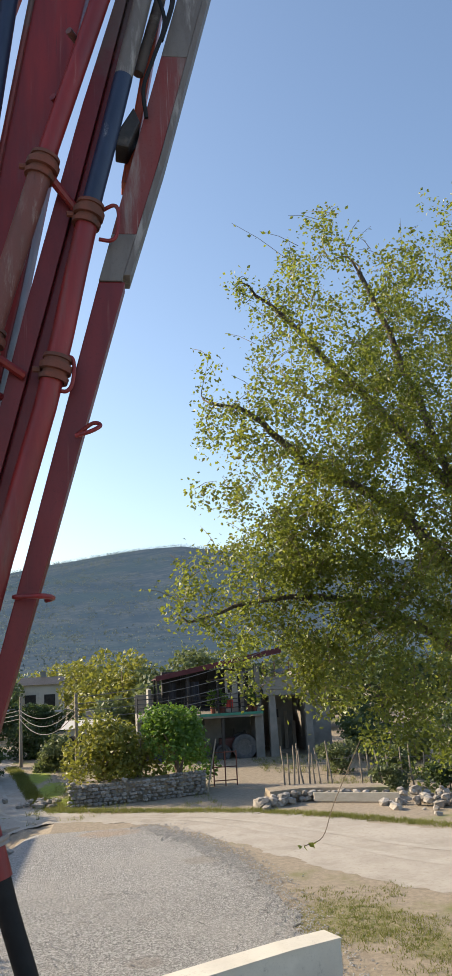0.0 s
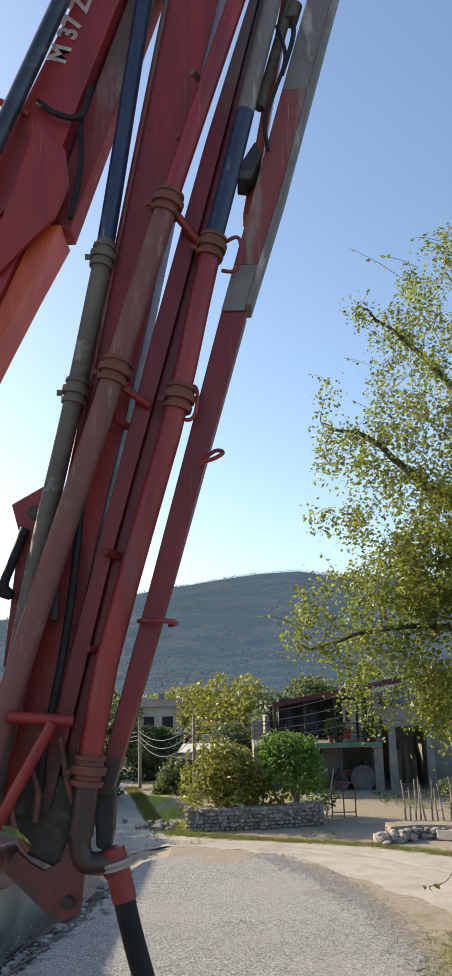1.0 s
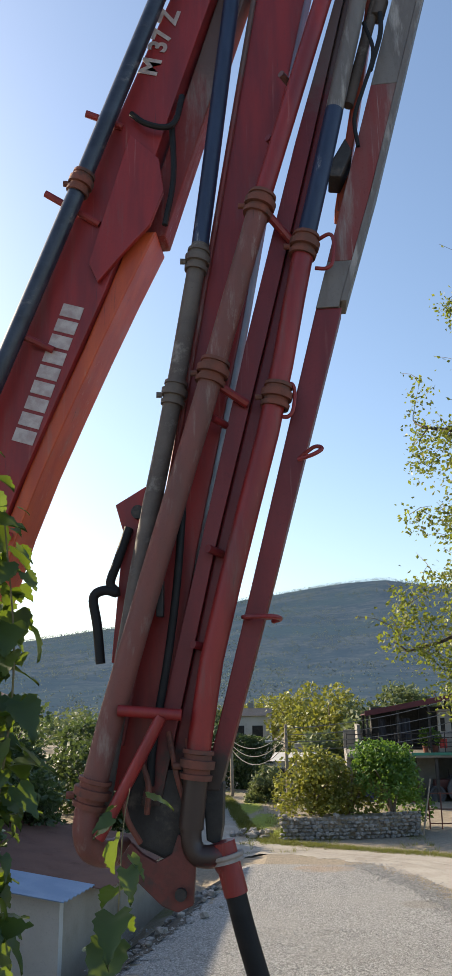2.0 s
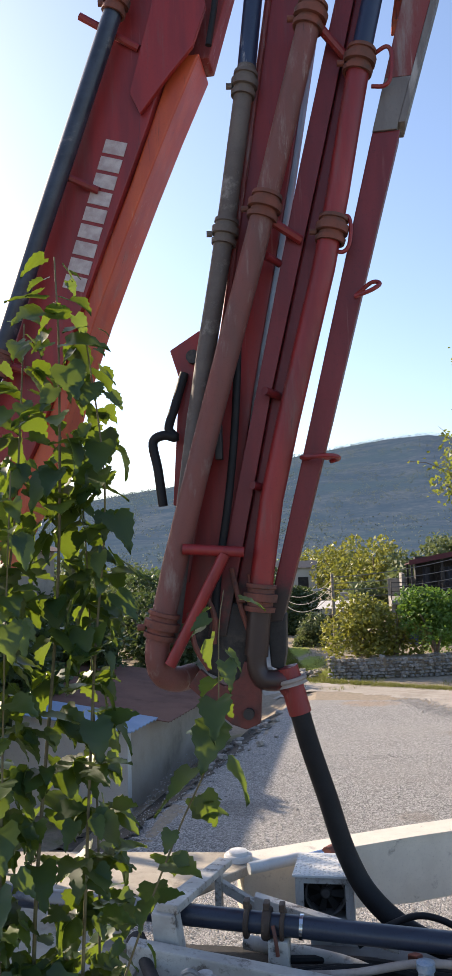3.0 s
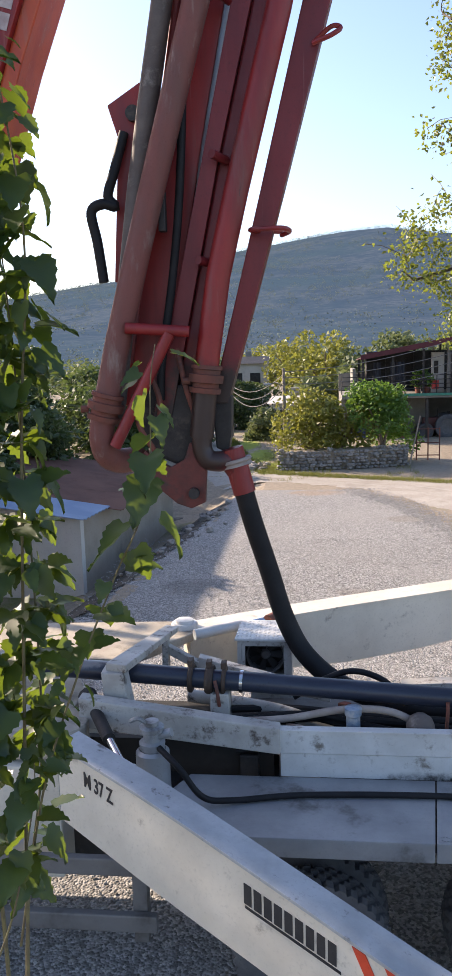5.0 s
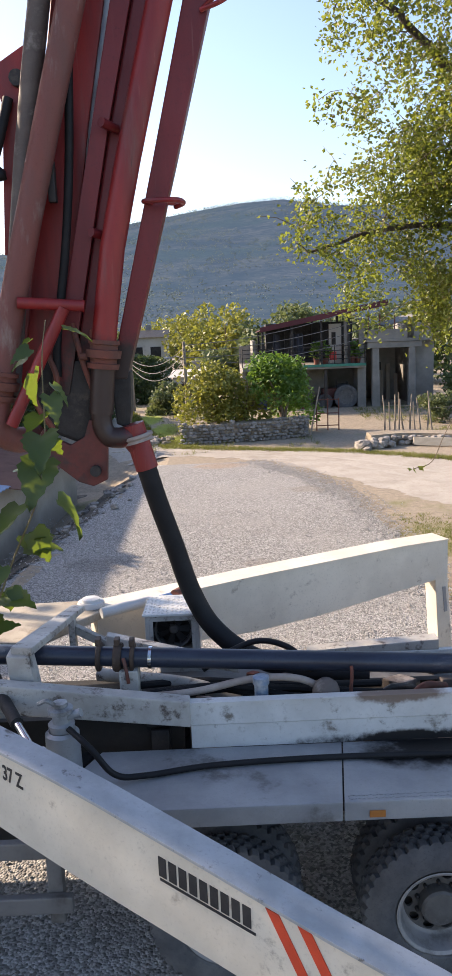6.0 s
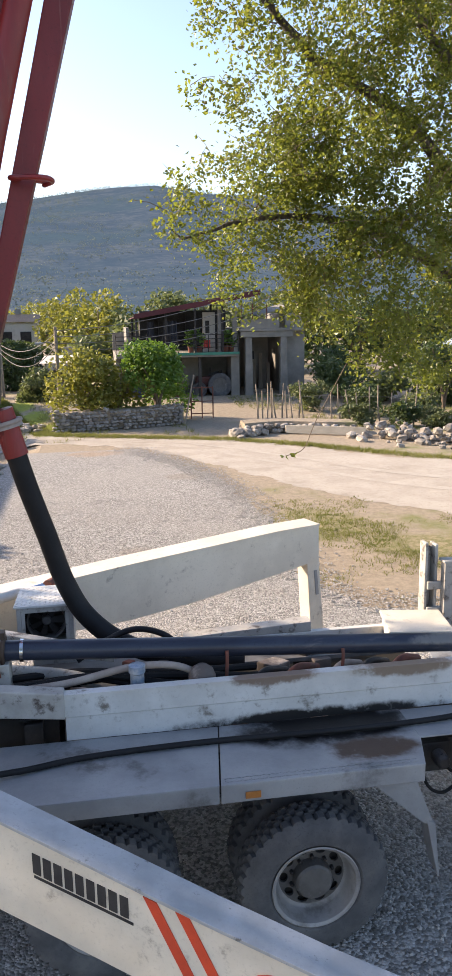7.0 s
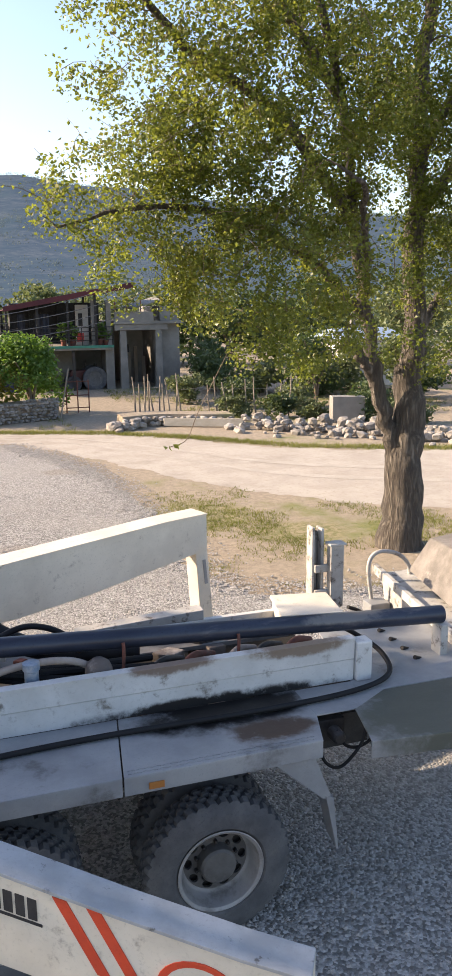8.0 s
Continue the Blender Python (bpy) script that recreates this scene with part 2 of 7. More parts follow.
LEAF_SHRUB = leaf_material("mulberry_shoot_leaf", [(0.024, 0.055, 0.02), (0.032, 0.072, 0.02), (0.022, 0.048, 0.02), (0.07, 0.11, 0.02)], (0.34, 0.46, 0.02), 0.42, 0.33)
LEAF_GREEN = leaf_material("fresh_green_bush_leaf", [(0.085, 0.18, 0.03), (0.12, 0.22, 0.035), (0.07, 0.14, 0.03)], (0.26, 0.42, 0.04), 0.5, 0.35)
LEAF_YELLOW = leaf_material("yellow_green_bush_leaf", [(0.17, 0.19, 0.035), (0.24, 0.22, 0.04), (0.13, 0.155, 0.03)], (0.42, 0.42, 0.055), 0.5, 0.33)
LEAF_OLIVE = leaf_material("grey_green_olive_leaf", [(0.115, 0.145, 0.06), (0.15, 0.175, 0.07), (0.095, 0.12, 0.055)], (0.22, 0.27, 0.08), 0.6, 0.3)
LEAF_DARK = leaf_material("dark_green_tree_leaf", [(0.055, 0.09, 0.03), (0.075, 0.11, 0.038), (0.045, 0.075, 0.03)], (0.16, 0.22, 0.05), 0.5, 0.3)
# Leaf tones paled and blued to carry the haze over the far hill.
LEAF_HILL = leaf_material("haze_tinted_scrub_leaf", [(0.09, 0.12, 0.12), (0.11, 0.14, 0.135), (0.075, 0.10, 0.10)], (0.14, 0.18, 0.17), 0.8, 0.5)
GRASS = leaf_material("dry_and_green_grass_blade", [(0.15, 0.17, 0.03), (0.22, 0.20, 0.06), (0.11, 0.15, 0.025)], (0.3, 0.32, 0.05), 0.6, 0.3)

def scratched(mat, colour, at, stretch=(16, 16, 0.3)):
    """Pale scratches and runs along the length of a painted section."""
    nt = mat.node_tree
    b = nt.nodes["Principled BSDF"]
    s = ramp(nt, noise_at(nt, 1.6, 7, 0.7, stretch), *at)
    s2 = ramp(nt, noise_at(nt, 0.9, 5, 0.6), 0.42, 0.62)
    mul = nt.nodes.new("ShaderNodeMath")
    mul.operation = "MULTIPLY"
    nt.links.new(s, mul.inputs[0])
    nt.links.new(s2, mul.inputs[1])
    old = b.inputs["Base Color"].links[0].from_socket
    nt.links.new(mix_colour(nt, mul.outputs[0], old, colour), b.inputs["Base Color"])
    dark = ramp(nt, noise_at(nt, 2.3, 8, 0.75, (9, 9, 0.5)), 0.60, 0.72)
    old = b.inputs["Base Color"].links[0].from_socket
    nt.links.new(mix_colour(nt, dark, old, (0.045, 0.02, 0.02)), b.inputs["Base Color"])


scratched(RED, (0.31, 0.12, 0.10), (0.58, 0.72))
scratched(MAROON, (0.27, 0.11, 0.10), (0.58, 0.70))
scratched(ORANGE, (0.45, 0.2, 0.13), (0.58, 0.70))
scratched(FADED, (0.33, 0.27, 0.25), (0.56, 0.68))
scratched(PIPE_BROWN, (0.34, 0.27, 0.235), (0.54, 0.68), (8, 8, 0.6))
# Disc tone lowered to carry the shade inside the dished rim.
RIM_DARK = surf("dark_wheel_disc", (0.13, 0.125, 0.12), (0.09, 0.085, 0.08), 6.0, 0.6, 0.1, 0.2, (0.2, 0.19, 0.18), 5.0, (0.55, 0.72), 60)
ALOFT = [((0, 7.5, 12.0), (4, 2, 2.4), (0.12, 0.075, 0.068), 2.0)]
MAROON = stained(MAROON, "maroon_paint_with_cement_film", ALOFT)
FADED = stained(FADED, "faded_paint_with_cement_film", ALOFT)
RED_FOOT = stained(RED, "grimy_red_paint", [((-1.35, 7.3, 3.75), (0.75, 0.9, 0.85), (0.035, 0.018, 0.014), 4.0)])
MAROON_FOOT = stained(MAROON, "grimy_maroon_paint", [((-1.2, 7.3, 3.75), (0.8, 0.9, 0.9), (0.03, 0.016, 0.013), 4.0)])
OIL = (0.012, 0.011, 0.011)
# Oily steel, taken near black for the shade in the bay and trough.
RECESS_BLACK = surf("oily_steel_blacked_for_shade", (0.008, 0.0075, 0.007), (0.014, 0.013, 0.012), 5.0, 0.7, 0.2, 0, (0.025, 0.021, 0.018), 4.0, (0.55, 0.75), 50)
GRIME = surf("greasy_rust_brown_iron", (0.07, 0.045, 0.032), (0.04, 0.028, 0.022), 7.0, 0.7, 0.4, 0.2, (0.16, 0.12, 0.09), 6.0, (0.52, 0.7), 60)
PIPE_DUSTY = stained(PIPE_DARK, "cement_dusted_pipe_paint", [((-2.3, 6.3, 2.06), (1.1, 0.2, 0.08), (0.20, 0.19, 0.18), 6.0), ((2.4, 6.1, 1.82), (0.5, 0.2, 0.07), (0.14, 0.135, 0.13), 8.0)])
DECK_OILY = stained(STEEL, "oil_soaked_steel_plate", [((1.25, 5.75, 1.4), (0.95, 0.5, 0.5), OIL, 3.0), ((1.5, 5.35, 1.4), (0.5, 0.22, 0.3), (0.09, 0.06, 0.045), 5.0)])
DECK_WET = stained(STEEL, "wet_olive_steel_plate", [((2.75, 5.3, 1.4), (1.2, 0.9, 0.5), (0.10, 0.105, 0.085), 2.0)])
PANEL_OILY = stained(WHITE, "oil_streaked_white_panel", [((1.2, 5.84, 1.40), (1.6, 0.3, 0.12), OIL, 4.0), ((1.9, 5.84, 1.74), (0.6, 0.3, 0.12), (0.22, 0.17, 0.13), 7.0), ((0.9, 5.84, 1.75), (0.5, 0.3, 0.1), (0.2, 0.15, 0.12), 7.0)])


# ---- mesh helpers ----
class Geo:
    """Vertices and faces gathered in world metres."""

    def __init__(self):
        self.v, self.f = [], []

    def add(self, verts, faces):
        o = len(self.v)
        self.v += [tuple(p) for p in verts]
        self.f += [tuple(i + o for i in q) for q in faces]
        return self

    def box(self, x0, x1, y0, y1, z0, z1):
        return self.hexa([(x0, y0), (x1, y0), (x1, y1), (x0, y1)], z0, z1)

    def hexa(self, xy, z0, z1):
        n = len(xy)
        v = [(x, y, z0) for x, y in xy] + [(x, y, z1) for x, y in xy]
        f = [tuple(range(n - 1, -1, -1)), tuple(range(n, 2 * n))] + [(i, (i + 1) % n, n + (i + 1) % n, n + i) for i in range(n)]
        return self.add(v, f)

    def slab(self, xz, y0, y1):
        """A plate: outline in x and z, between two y."""
        n = len(xz)
        v = [(x, y0, z) for x, z in xz] + [(x, y1, z) for x, z in xz]
        f = [tuple(range(n)), tuple(range(2 * n - 1, n - 1, -1))] + [(i, n + i, n + (i + 1) % n, (i + 1) % n) for i in range(n)]
        return self.add(v, f)

    def solid(self, bottom, top):
        """Between two outlines of as many points."""
        n = len(bottom)
        f = [tuple(range(n - 1, -1, -1)), tuple(range(n, 2 * n))] + [(i, (i + 1) % n, n + (i + 1) % n, n + i) for i in range(n)]
        return self.add(list(bottom) + list(top), f)

    def tube(self, pts, r, seg=12, cap=True):
        pts = [Vector(p) for p in pts]
        rs = r if isinstance(r, (list, tuple)) else [r] * len(pts)
        o, n = len(self.v), len(pts)
        side = None
        for i, p in enumerate(pts):
            d = (pts[min(i + 1, n - 1)] - pts[max(i - 1, 0)]).normalized()
            if side is None:
                side = d.cross(Vector((0, 0, 1)) if abs(d.z) < 0.9 else Vector((0, 1, 0))).normalized()
            side = (side - d * side.dot(d)).normalized()
            up = d.cross(side)
            for k in range(seg):
                a = 2 * math.pi * k / seg
                q = p + (side * math.cos(a) + up * math.sin(a)) * rs[i]
                self.v.append((q.x, q.y, q.z))
        for i in range(n - 1):
            for k in range(seg):
                self.f.append((o + i * seg + k, o + i * seg + (k + 1) % seg, o + (i + 1) * seg + (k + 1) % seg, o + (i + 1) * seg + k))
        if cap:
            self.f.append(tuple(o + k for k in range(seg - 1, -1, -1)))
            self.f.append(tuple(o + (n - 1) * seg + k for k in range(seg)))
        return self

    def ribbed(self, a, b, c, d, n, amp, thick=0.02):
        """A corrugated sheet with corners a b c d; the ribs run from a to d."""
        a, b, c, d = (Vector(p) for p in (a, b, c, d))
        v = []
        for low in (0, 1):
            for i in range(n + 1):
                k = amp * math.sin(i * math.pi / 2) - low * thick
                for p, q in ((a, b), (d, c)):
                    w = p.lerp(q, i / n)
                    v.append((w.x, w.y, w.z + k))
        m = 2 * (n + 1)
        f = []
        for i in range(n):
            o = 2 * i
            f += [(o, o + 2, o + 3, o + 1), (m + o, m + o + 1, m + o + 3, m + o + 2), (o, m + o, m + o + 2, o + 2), (o + 1, o + 3, m + o + 3, m + o + 1)]
        f += [(0, 1, m + 1, m), (2 * n, m + 2 * n, m + 2 * n + 1, 2 * n + 1)]
        return self.add(v, f)

    def lathe(self, centre, axis, profile, seg=32):
        """profile: (along the axis, radius)."""
        axis = Vector(axis).normalized()
        side = axis.cross(Vector((0, 0, 1)) if abs(axis.z) < 0.9 else Vector((0, 1, 0))).normalized()
        up = axis.cross(side)
        o, c = len(self.v), Vector(centre)
        for h, r in profile:
            for k in range(seg):
                a = 2 * math.pi * k / seg
                q = c + axis * h + (side * math.cos(a) + up * math.sin(a)) * r
                self.v.append((q.x, q.y, q.z))
        for i in range(len(profile) - 1):
            for k in range(seg):
                self.f.append((o + i * seg + k, o + (i + 1) * seg + k, o + (i + 1) * seg + (k + 1) % seg, o + i * seg + (k + 1) % seg))
        return self


def curve_points(pts, steps=8):
    """A smooth line through points."""
    P = [Vector(p) for p in pts]
    P = [P[0] * 2 - P[1]] + P + [P[-1] * 2 - P[-2]]
    out = []
    for i in range(1, len(P) - 2):
        for s in range(steps):
            t = s / steps
            a, b, c, d = P[i - 1], P[i], P[i + 1], P[i + 2]
            out.append(0.5 * (2 * b + (c - a) * t + (2 * a - 5 * b + 4 * c - d) * t * t + (3 * b - a - 3 * c + d) * t ** 3))
    return out + [P[-2]]


def thing(name, base, label, category, group="", kind=""):
    ob = new(name)
    ob.location = base
    ob.empty_display_size = 0.2
    return tagged(ob, label, category, group, kind)


def origin_of(ob):
    p = Vector((0, 0, 0))
    while ob:
        p += ob.location
        ob = ob.parent
    return p


STANCE = [Matrix.Identity(4)]   # how the thing under construction leans and stands


def mesh_of(name, geo, material, shift=Vector((0, 0, 0)), bevel=0.0, smooth=False, segments=2):
    me = bpy.data.meshes.new(name)
    me.from_pydata([tuple(STANCE[0] @ Vector(p) - shift) for p in geo.v], [], geo.f)
    bm = bmesh.new()
    bm.from_mesh(me)
    if bevel:
        bmesh.ops.remove_doubles(bm, verts=bm.verts, dist=1e-5)
        edges = [e for e in bm.edges if len(e.link_faces) == 2 and e.calc_face_angle(0) > 0.5]
        bmesh.ops.bevel(bm, geom=edges, offset=bevel, segments=segments, profile=0.6, affect="EDGES", clamp_overlap=True)
    bmesh.ops.recalc_face_normals(bm, faces=bm.faces)
    bm.to_mesh(me)
    bm.free()
    me.materials.append(material)
    if smooth:
        me.polygons.foreach_set("use_smooth", [True] * len(me.polygons))
        me.set_sharp_from_angle(angle=radians(40))
    return me


def part(name, geo, material, parent, label="", bevel=0.0, smooth=False):
    ob = new(name, mesh_of(name, geo, material, origin_of(parent), bevel, smooth))
    ob.parent = parent
    return tagged(ob, label)


def parts_each(name, geos, material, parent, label="", bevel=0.0, smooth=False):
    """One part for each shape."""
    return [part(name, g, material, parent, label, bevel, smooth) for g in geos]


def single(name, geo, material, label, category, base=(0, 0, 0), kind="", group="", bevel=0.0, smooth=False):
    base = Vector(base)
    ob = new(name, mesh_of(name, geo, material, base, bevel, smooth))
    ob.location = base
    return tagged(ob, label, category, group, kind)


def big(name, verts, faces, material, label="", category="", kind="stuff", parent=None, smooth=False, base=(0, 0, 0)):
    """A large joined mesh made straight from arrays."""
    me = bpy.data.meshes.new(name)
    me.from_pydata(verts, [], faces)
    me.materials.append(material)
    if smooth:
        me.polygons.foreach_set("use_smooth", [True] * len(me.polygons))
    ob = new(name, me)
    if parent:
        ob.parent = parent
        ob.location = -origin_of(parent)
        return tagged(ob, label, "", "", kind)
    return tagged(ob, label, category, "", kind)


def lettering(text, origin, right, up, height, material, parent, out=0.004, wide=1.0, bold=0.0):
    """Flat raised characters of the built-in font on a face."""
    cu = bpy.data.curves.new("lettering", "FONT")
    cu.body, cu.size, cu.extrude, cu.offset = text, height / 0.72, out / 2, bold * height
    tmp = new("lettering", cu)
    dg = bpy.context.evaluated_depsgraph_get()
    me = bpy.data.meshes.new_from_object(tmp.evaluated_get(dg))
    bpy.data.objects.remove(tmp)
    r, u = Vector(right).normalized(), Vector(up).normalized()
    n = r.cross(u)
    m = Matrix((r, u, n)).transposed().to_4x4()
    m.translation = Vector(origin) + n * out / 2
    me.transform(Matrix.Translation(-origin_of(parent)) @ STANCE[0] @ m @ Matrix.Diagonal((wide, 1, 1, 1)))
    me.materials.clear()
    me.materials.append(material)
    ob = new("lettering", me)
    ob.parent = parent
    return ob


# ---- ground ----
def ground_height(x, y):
    h = 0.0
    left = -4.3 + 0.14 * (y - 14)
    if x < left and 8 < y < 30:
        h -= 0.9 * min((left - x) / 1.6, 1.0) * min((y - 8) / 3, 1) * min((30 - y) / 3, 1)
    far = max(0.0, y - 33)
    h += 0.3 * min(far / 6, 1.0)
    r = max(math.hypot(x, y) - 60, 0)
    return h + 0.0 * r


def ground_material():
    m, nt, b = nodes_of("ground_dirt_and_dry_grass")
    big_n = noise_at(nt, 0.22, 8, 0.65)
    fine_n = noise_at(nt, 7.0, 8, 0.75)
    dirt = mix_colour(nt, ramp(nt, fine_n, 0.35, 0.65), (0.34, 0.28, 0.205), (0.24, 0.195, 0.14))
    grass = mix_colour(nt, ramp(nt, fine_n, 0.35, 0.65), (0.11, 0.14, 0.03), (0.20, 0.19, 0.06))
    col = mix_colour(nt, ramp(nt, big_n, 0.53, 0.66), dirt, grass)
    fresh = mix_colour(nt, ramp(nt, fine_n, 0.4, 0.6), (0.15, 0.15, 0.05), (0.29, 0.235, 0.14))
    moss = mix_colour(nt, ramp(nt, fine_n, 0.35, 0.65), (0.26, 0.31, 0.03), (0.18, 0.22, 0.03))
    for centre, radii, tone in (((4.2, 16.2, 0), (1.7, 2.0, 2), fresh), ((5.6, 14.4, 0), (1.5, 1.2, 2), fresh), ((-1.9, 32.0, 0), (0.8, 2.4, 2), moss), ((-2.6, 35.0, 0), (0.9, 2.8, 2), moss), ((-3.4, 38.2, 0), (0.9, 2.6, 2), moss)):
        col = mix_colour(nt, spot(nt, centre, radii, 3.0, 0.2, 0.5), col, tone)
    nt.links.new(col, b.inputs["Base Color"])
    b.inputs["Roughness"].default_value = 0.95
    bp = nt.nodes.new("ShaderNodeBump")
    bp.inputs["Strength"].default_value, bp.inputs["Distance"].default_value = 0.7, 0.05
    nt.links.new(noise_at(nt, 12, 8, 0.8), bp.inputs["Height"])
    nt.links.new(bp.outputs[0], b.inputs["Normal"])
    return m


def gravel_material():
    m, nt, b = nodes_of("grey_crushed_gravel")
    tc = nt.nodes.new("ShaderNodeTexCoord")
    vo = nt.nodes.new("ShaderNodeTexVoronoi")
    vo.inputs["Scale"].default_value = 42.0
    nt.links.new(tc.outputs["Object"], vo.inputs["Vector"])
    bw = nt.nodes.new("ShaderNodeRGBToBW")
    nt.links.new(vo.outputs["Color"], bw.inputs[0])
    stone = mix_colour(nt, ramp(nt, bw.outputs[0], 0.2, 0.8), (0.15, 0.145, 0.135), (0.47, 0.455, 0.43))
    patch = ramp(nt, noise_at(nt, 0.35, 7, 0.6), 0.4, 0.66)
    col = mix_colour(nt, patch, stone, mix_colour(nt, 0.5, stone, (0.36, 0.34, 0.31)))
    clump = ramp(nt, noise_at(nt, 14.0, 5, 0.8), 0.42, 0.6)
    col = mix_colour(nt, clump, mix_colour(nt, 0.35, col, (0.10, 0.095, 0.085)), col)
    damp = ramp(nt, noise_at(nt, 0.45, 10, 0.74), 0.56, 0.72)
    col = mix_colour(nt, damp, col, mix_colour(nt, 0.5, stone, (0.16, 0.14, 0.115)))
    for centre, radii, tone in (((-0.3, 26.0, 0), (1.5, 0.9, 1), (0.30, 0.20, 0.12)), ((2.1, 21.8, 0), (1.1, 0.8, 1), (0.2, 0.175, 0.14)), ((-2.6, 15.4, 0), (1.2, 0.9, 1), (0.12, 0.11, 0.1)), ((0.4, 15.0, 0), (0.6, 0.5, 1), (0.2, 0.17, 0.14))):
        col = mix_colour(nt, spot(nt, centre, radii, 2.5, 0.25, 0.6), col, mix_colour(nt, 0.6, stone, tone))
    nt.links.new(col, b.inputs["Base Color"])
    b.inputs["Roughness"].default_value = 0.92
    bp = nt.nodes.new("ShaderNodeBump")
    bp.inputs["Strength"].default_value, bp.inputs["Distance"].default_value = 0.9, 0.02
    bp.invert = True
    nt.links.new(vo.outputs["Distance"], bp.inputs["Height"])
    nt.links.new(bp.outputs[0], b.inputs["Normal"])
    return m


def road_material():
    m, nt, b = nodes_of("dusty_pale_earth_road")
    streak = ramp(nt, noise_at(nt, 0.8, 9, 0.72), 0.38, 0.62)
    col = mix_colour(nt, streak, (0.34, 0.30, 0.25), (0.40, 0.36, 0.305))
    col = mix_colour(nt, ramp(nt, noise_at(nt, 9, 8, 0.75), 0.5, 0.75), col, (0.24, 0.205, 0.165))
    patch = ramp(nt, noise_at(nt, 0.5, 9, 0.7), 0.5, 0.7)
    col = mix_colour(nt, patch, col, (0.27, 0.235, 0.19))
    nt.links.new(col, b.inputs["Base Color"])
    b.inputs["Roughness"].default_value = 0.95
    bp = nt.nodes.new("ShaderNodeBump")
    bp.inputs["Strength"].default_value, bp.inputs["Distance"].default_value = 0.5, 0.02
    nt.links.new(noise_at(nt, 25, 6, 0.8), bp.inputs["Height"])
    nt.links.new(bp.outputs[0], b.inputs["Normal"])
    return m


GROUND, GRAVEL, ROADM = ground_material(), gravel_material(), road_material()


def make_ground():
    xs = [-3000, -900, -300, -120, -60] + [-40 + 1.0 * i for i in range(101)] + [90, 150, 300, 900, 3000]
    ys = [-3000, -400, -80, -20] + [-8 + 1.0 * i for i in range(79)] + [90, 130, 300, 900, 3000]
    v = [(x, y, ground_height(x, y) - 0.004) for y in ys for x in xs]
    n = len(xs)
    f = [(j * n + i, j * n + i + 1, (j + 1) * n + i + 1, (j + 1) * n + i) for j in range(len(ys) - 1) for i in range(n - 1)]
    big("ground", v, f, GROUND, "dry earth ground with patches of green grass", "ground", "structure")


def sheet(name, left, right, steps, material, label, category, z, rag=1.0):
    """A sheet between two lines, with a ragged rim."""
    a, b = curve_points([(*p, 0) for p in left], steps), curve_points([(*p, 0) for p in right], steps)
    cols = 14
    v, f = [], []
    for i, (p, q) in enumerate(zip(a, b)):
        for k in range(cols):
            s = k / (cols - 1)
            w = p.lerp(q, s)
            if k in (0, cols - 1):
                w += rag * Vector((random.uniform(-0.09, 0.09), random.uniform(-0.09, 0.09), 0)) + 0.3 * rag * noise.noise_vector(w * 1.1) * Vector((1, 1, 0)).length / 1.4142
            v.append((w.x, w.y, ground_height(w.x, w.y) + z + 0.004 * noise.noise(w * 0.8) * (0 if k in (0, cols - 1) else 1)))
    for i in range(len(a) - 1):
        for k in range(cols - 1):
            f.append((i * cols + k, i * cols + k + 1, (i + 1) * cols + k + 1, (i + 1) * cols + k))
    big(name, v, f, material, label, category, "structure", smooth=True)


LOT_LEFT = [(-6.5, -6), (-6.0, 4), (-5.05, 10), (-4.35, 14.2), (-3.75, 17.8), (-3.3, 21.5), (-3.0, 26.6)]
LOT_RIGHT = [(9, -6), (9, 4), (7.5, 10.2), (3.3, 11.9), (3.25, 19.2), (2.4, 23.4), (0.9, 26.6)]
ROAD_NEAR = [(40, 6), (16, 12.3), (9.6, 14.9), (6.3, 17.4), (3.6, 22.2), (1.4, 26.4), (-1.2, 28.2), (-3.6, 28.9), (-5.2, 32), (-6.6, 38), (-9.5, 50), (-16, 70)]
ROAD_FAR = [(40, 12), (20, 18), (13.4, 20.8), (9.2, 22.8), (6.6, 25.6), (4.1, 27.6), (0.6, 29.1), (-2.2, 30.3), (-3.0, 33), (-4.2, 38.5), (-6.6, 50), (-12.5, 70)]
make_ground()
sheet("gravel_lot", LOT_LEFT, LOT_RIGHT, 36, GRAVEL, "grey crushed gravel yard with tyre marks and damp spots", "gravel", 0.006)
sheet("road", ROAD_NEAR, ROAD_FAR, 30, ROADM, "pale dusty earth road with wheel tracks", "road", 0.001)


BANK_LEFT = [(x - 2.1, y) for x, y in LOT_LEFT[2:]]
BANK_RIGHT = [(x + 0.12, y) for x, y in LOT_LEFT[2:]]
sheet("earth_bank", BANK_LEFT, BANK_RIGHT, 40, SOIL, "dark crumbly soil bank beside the gravel", "ground", 0.014)


TRACK = surf("pale_packed_wheel_track", (0.41, 0.37, 0.315), (0.345, 0.31, 0.26), 1.5, 0.95, 0.4, 0, (0.33, 0.29, 0.24), 1.2, (0.5, 0.66), 12)
for s in (0.36, 0.58):
    lines = [[(a[0] + (b[0] - a[0]) * q, a[1] + (b[1] - a[1]) * q) for a, b in zip(ROAD_NEAR, ROAD_FAR)] for q in (s, s + 0.055)]
    sheet("road_wheel_track", lines[0], lines[1], 30, TRACK, "pale packed wheel track on the road", "road", 0.007, 0.1)


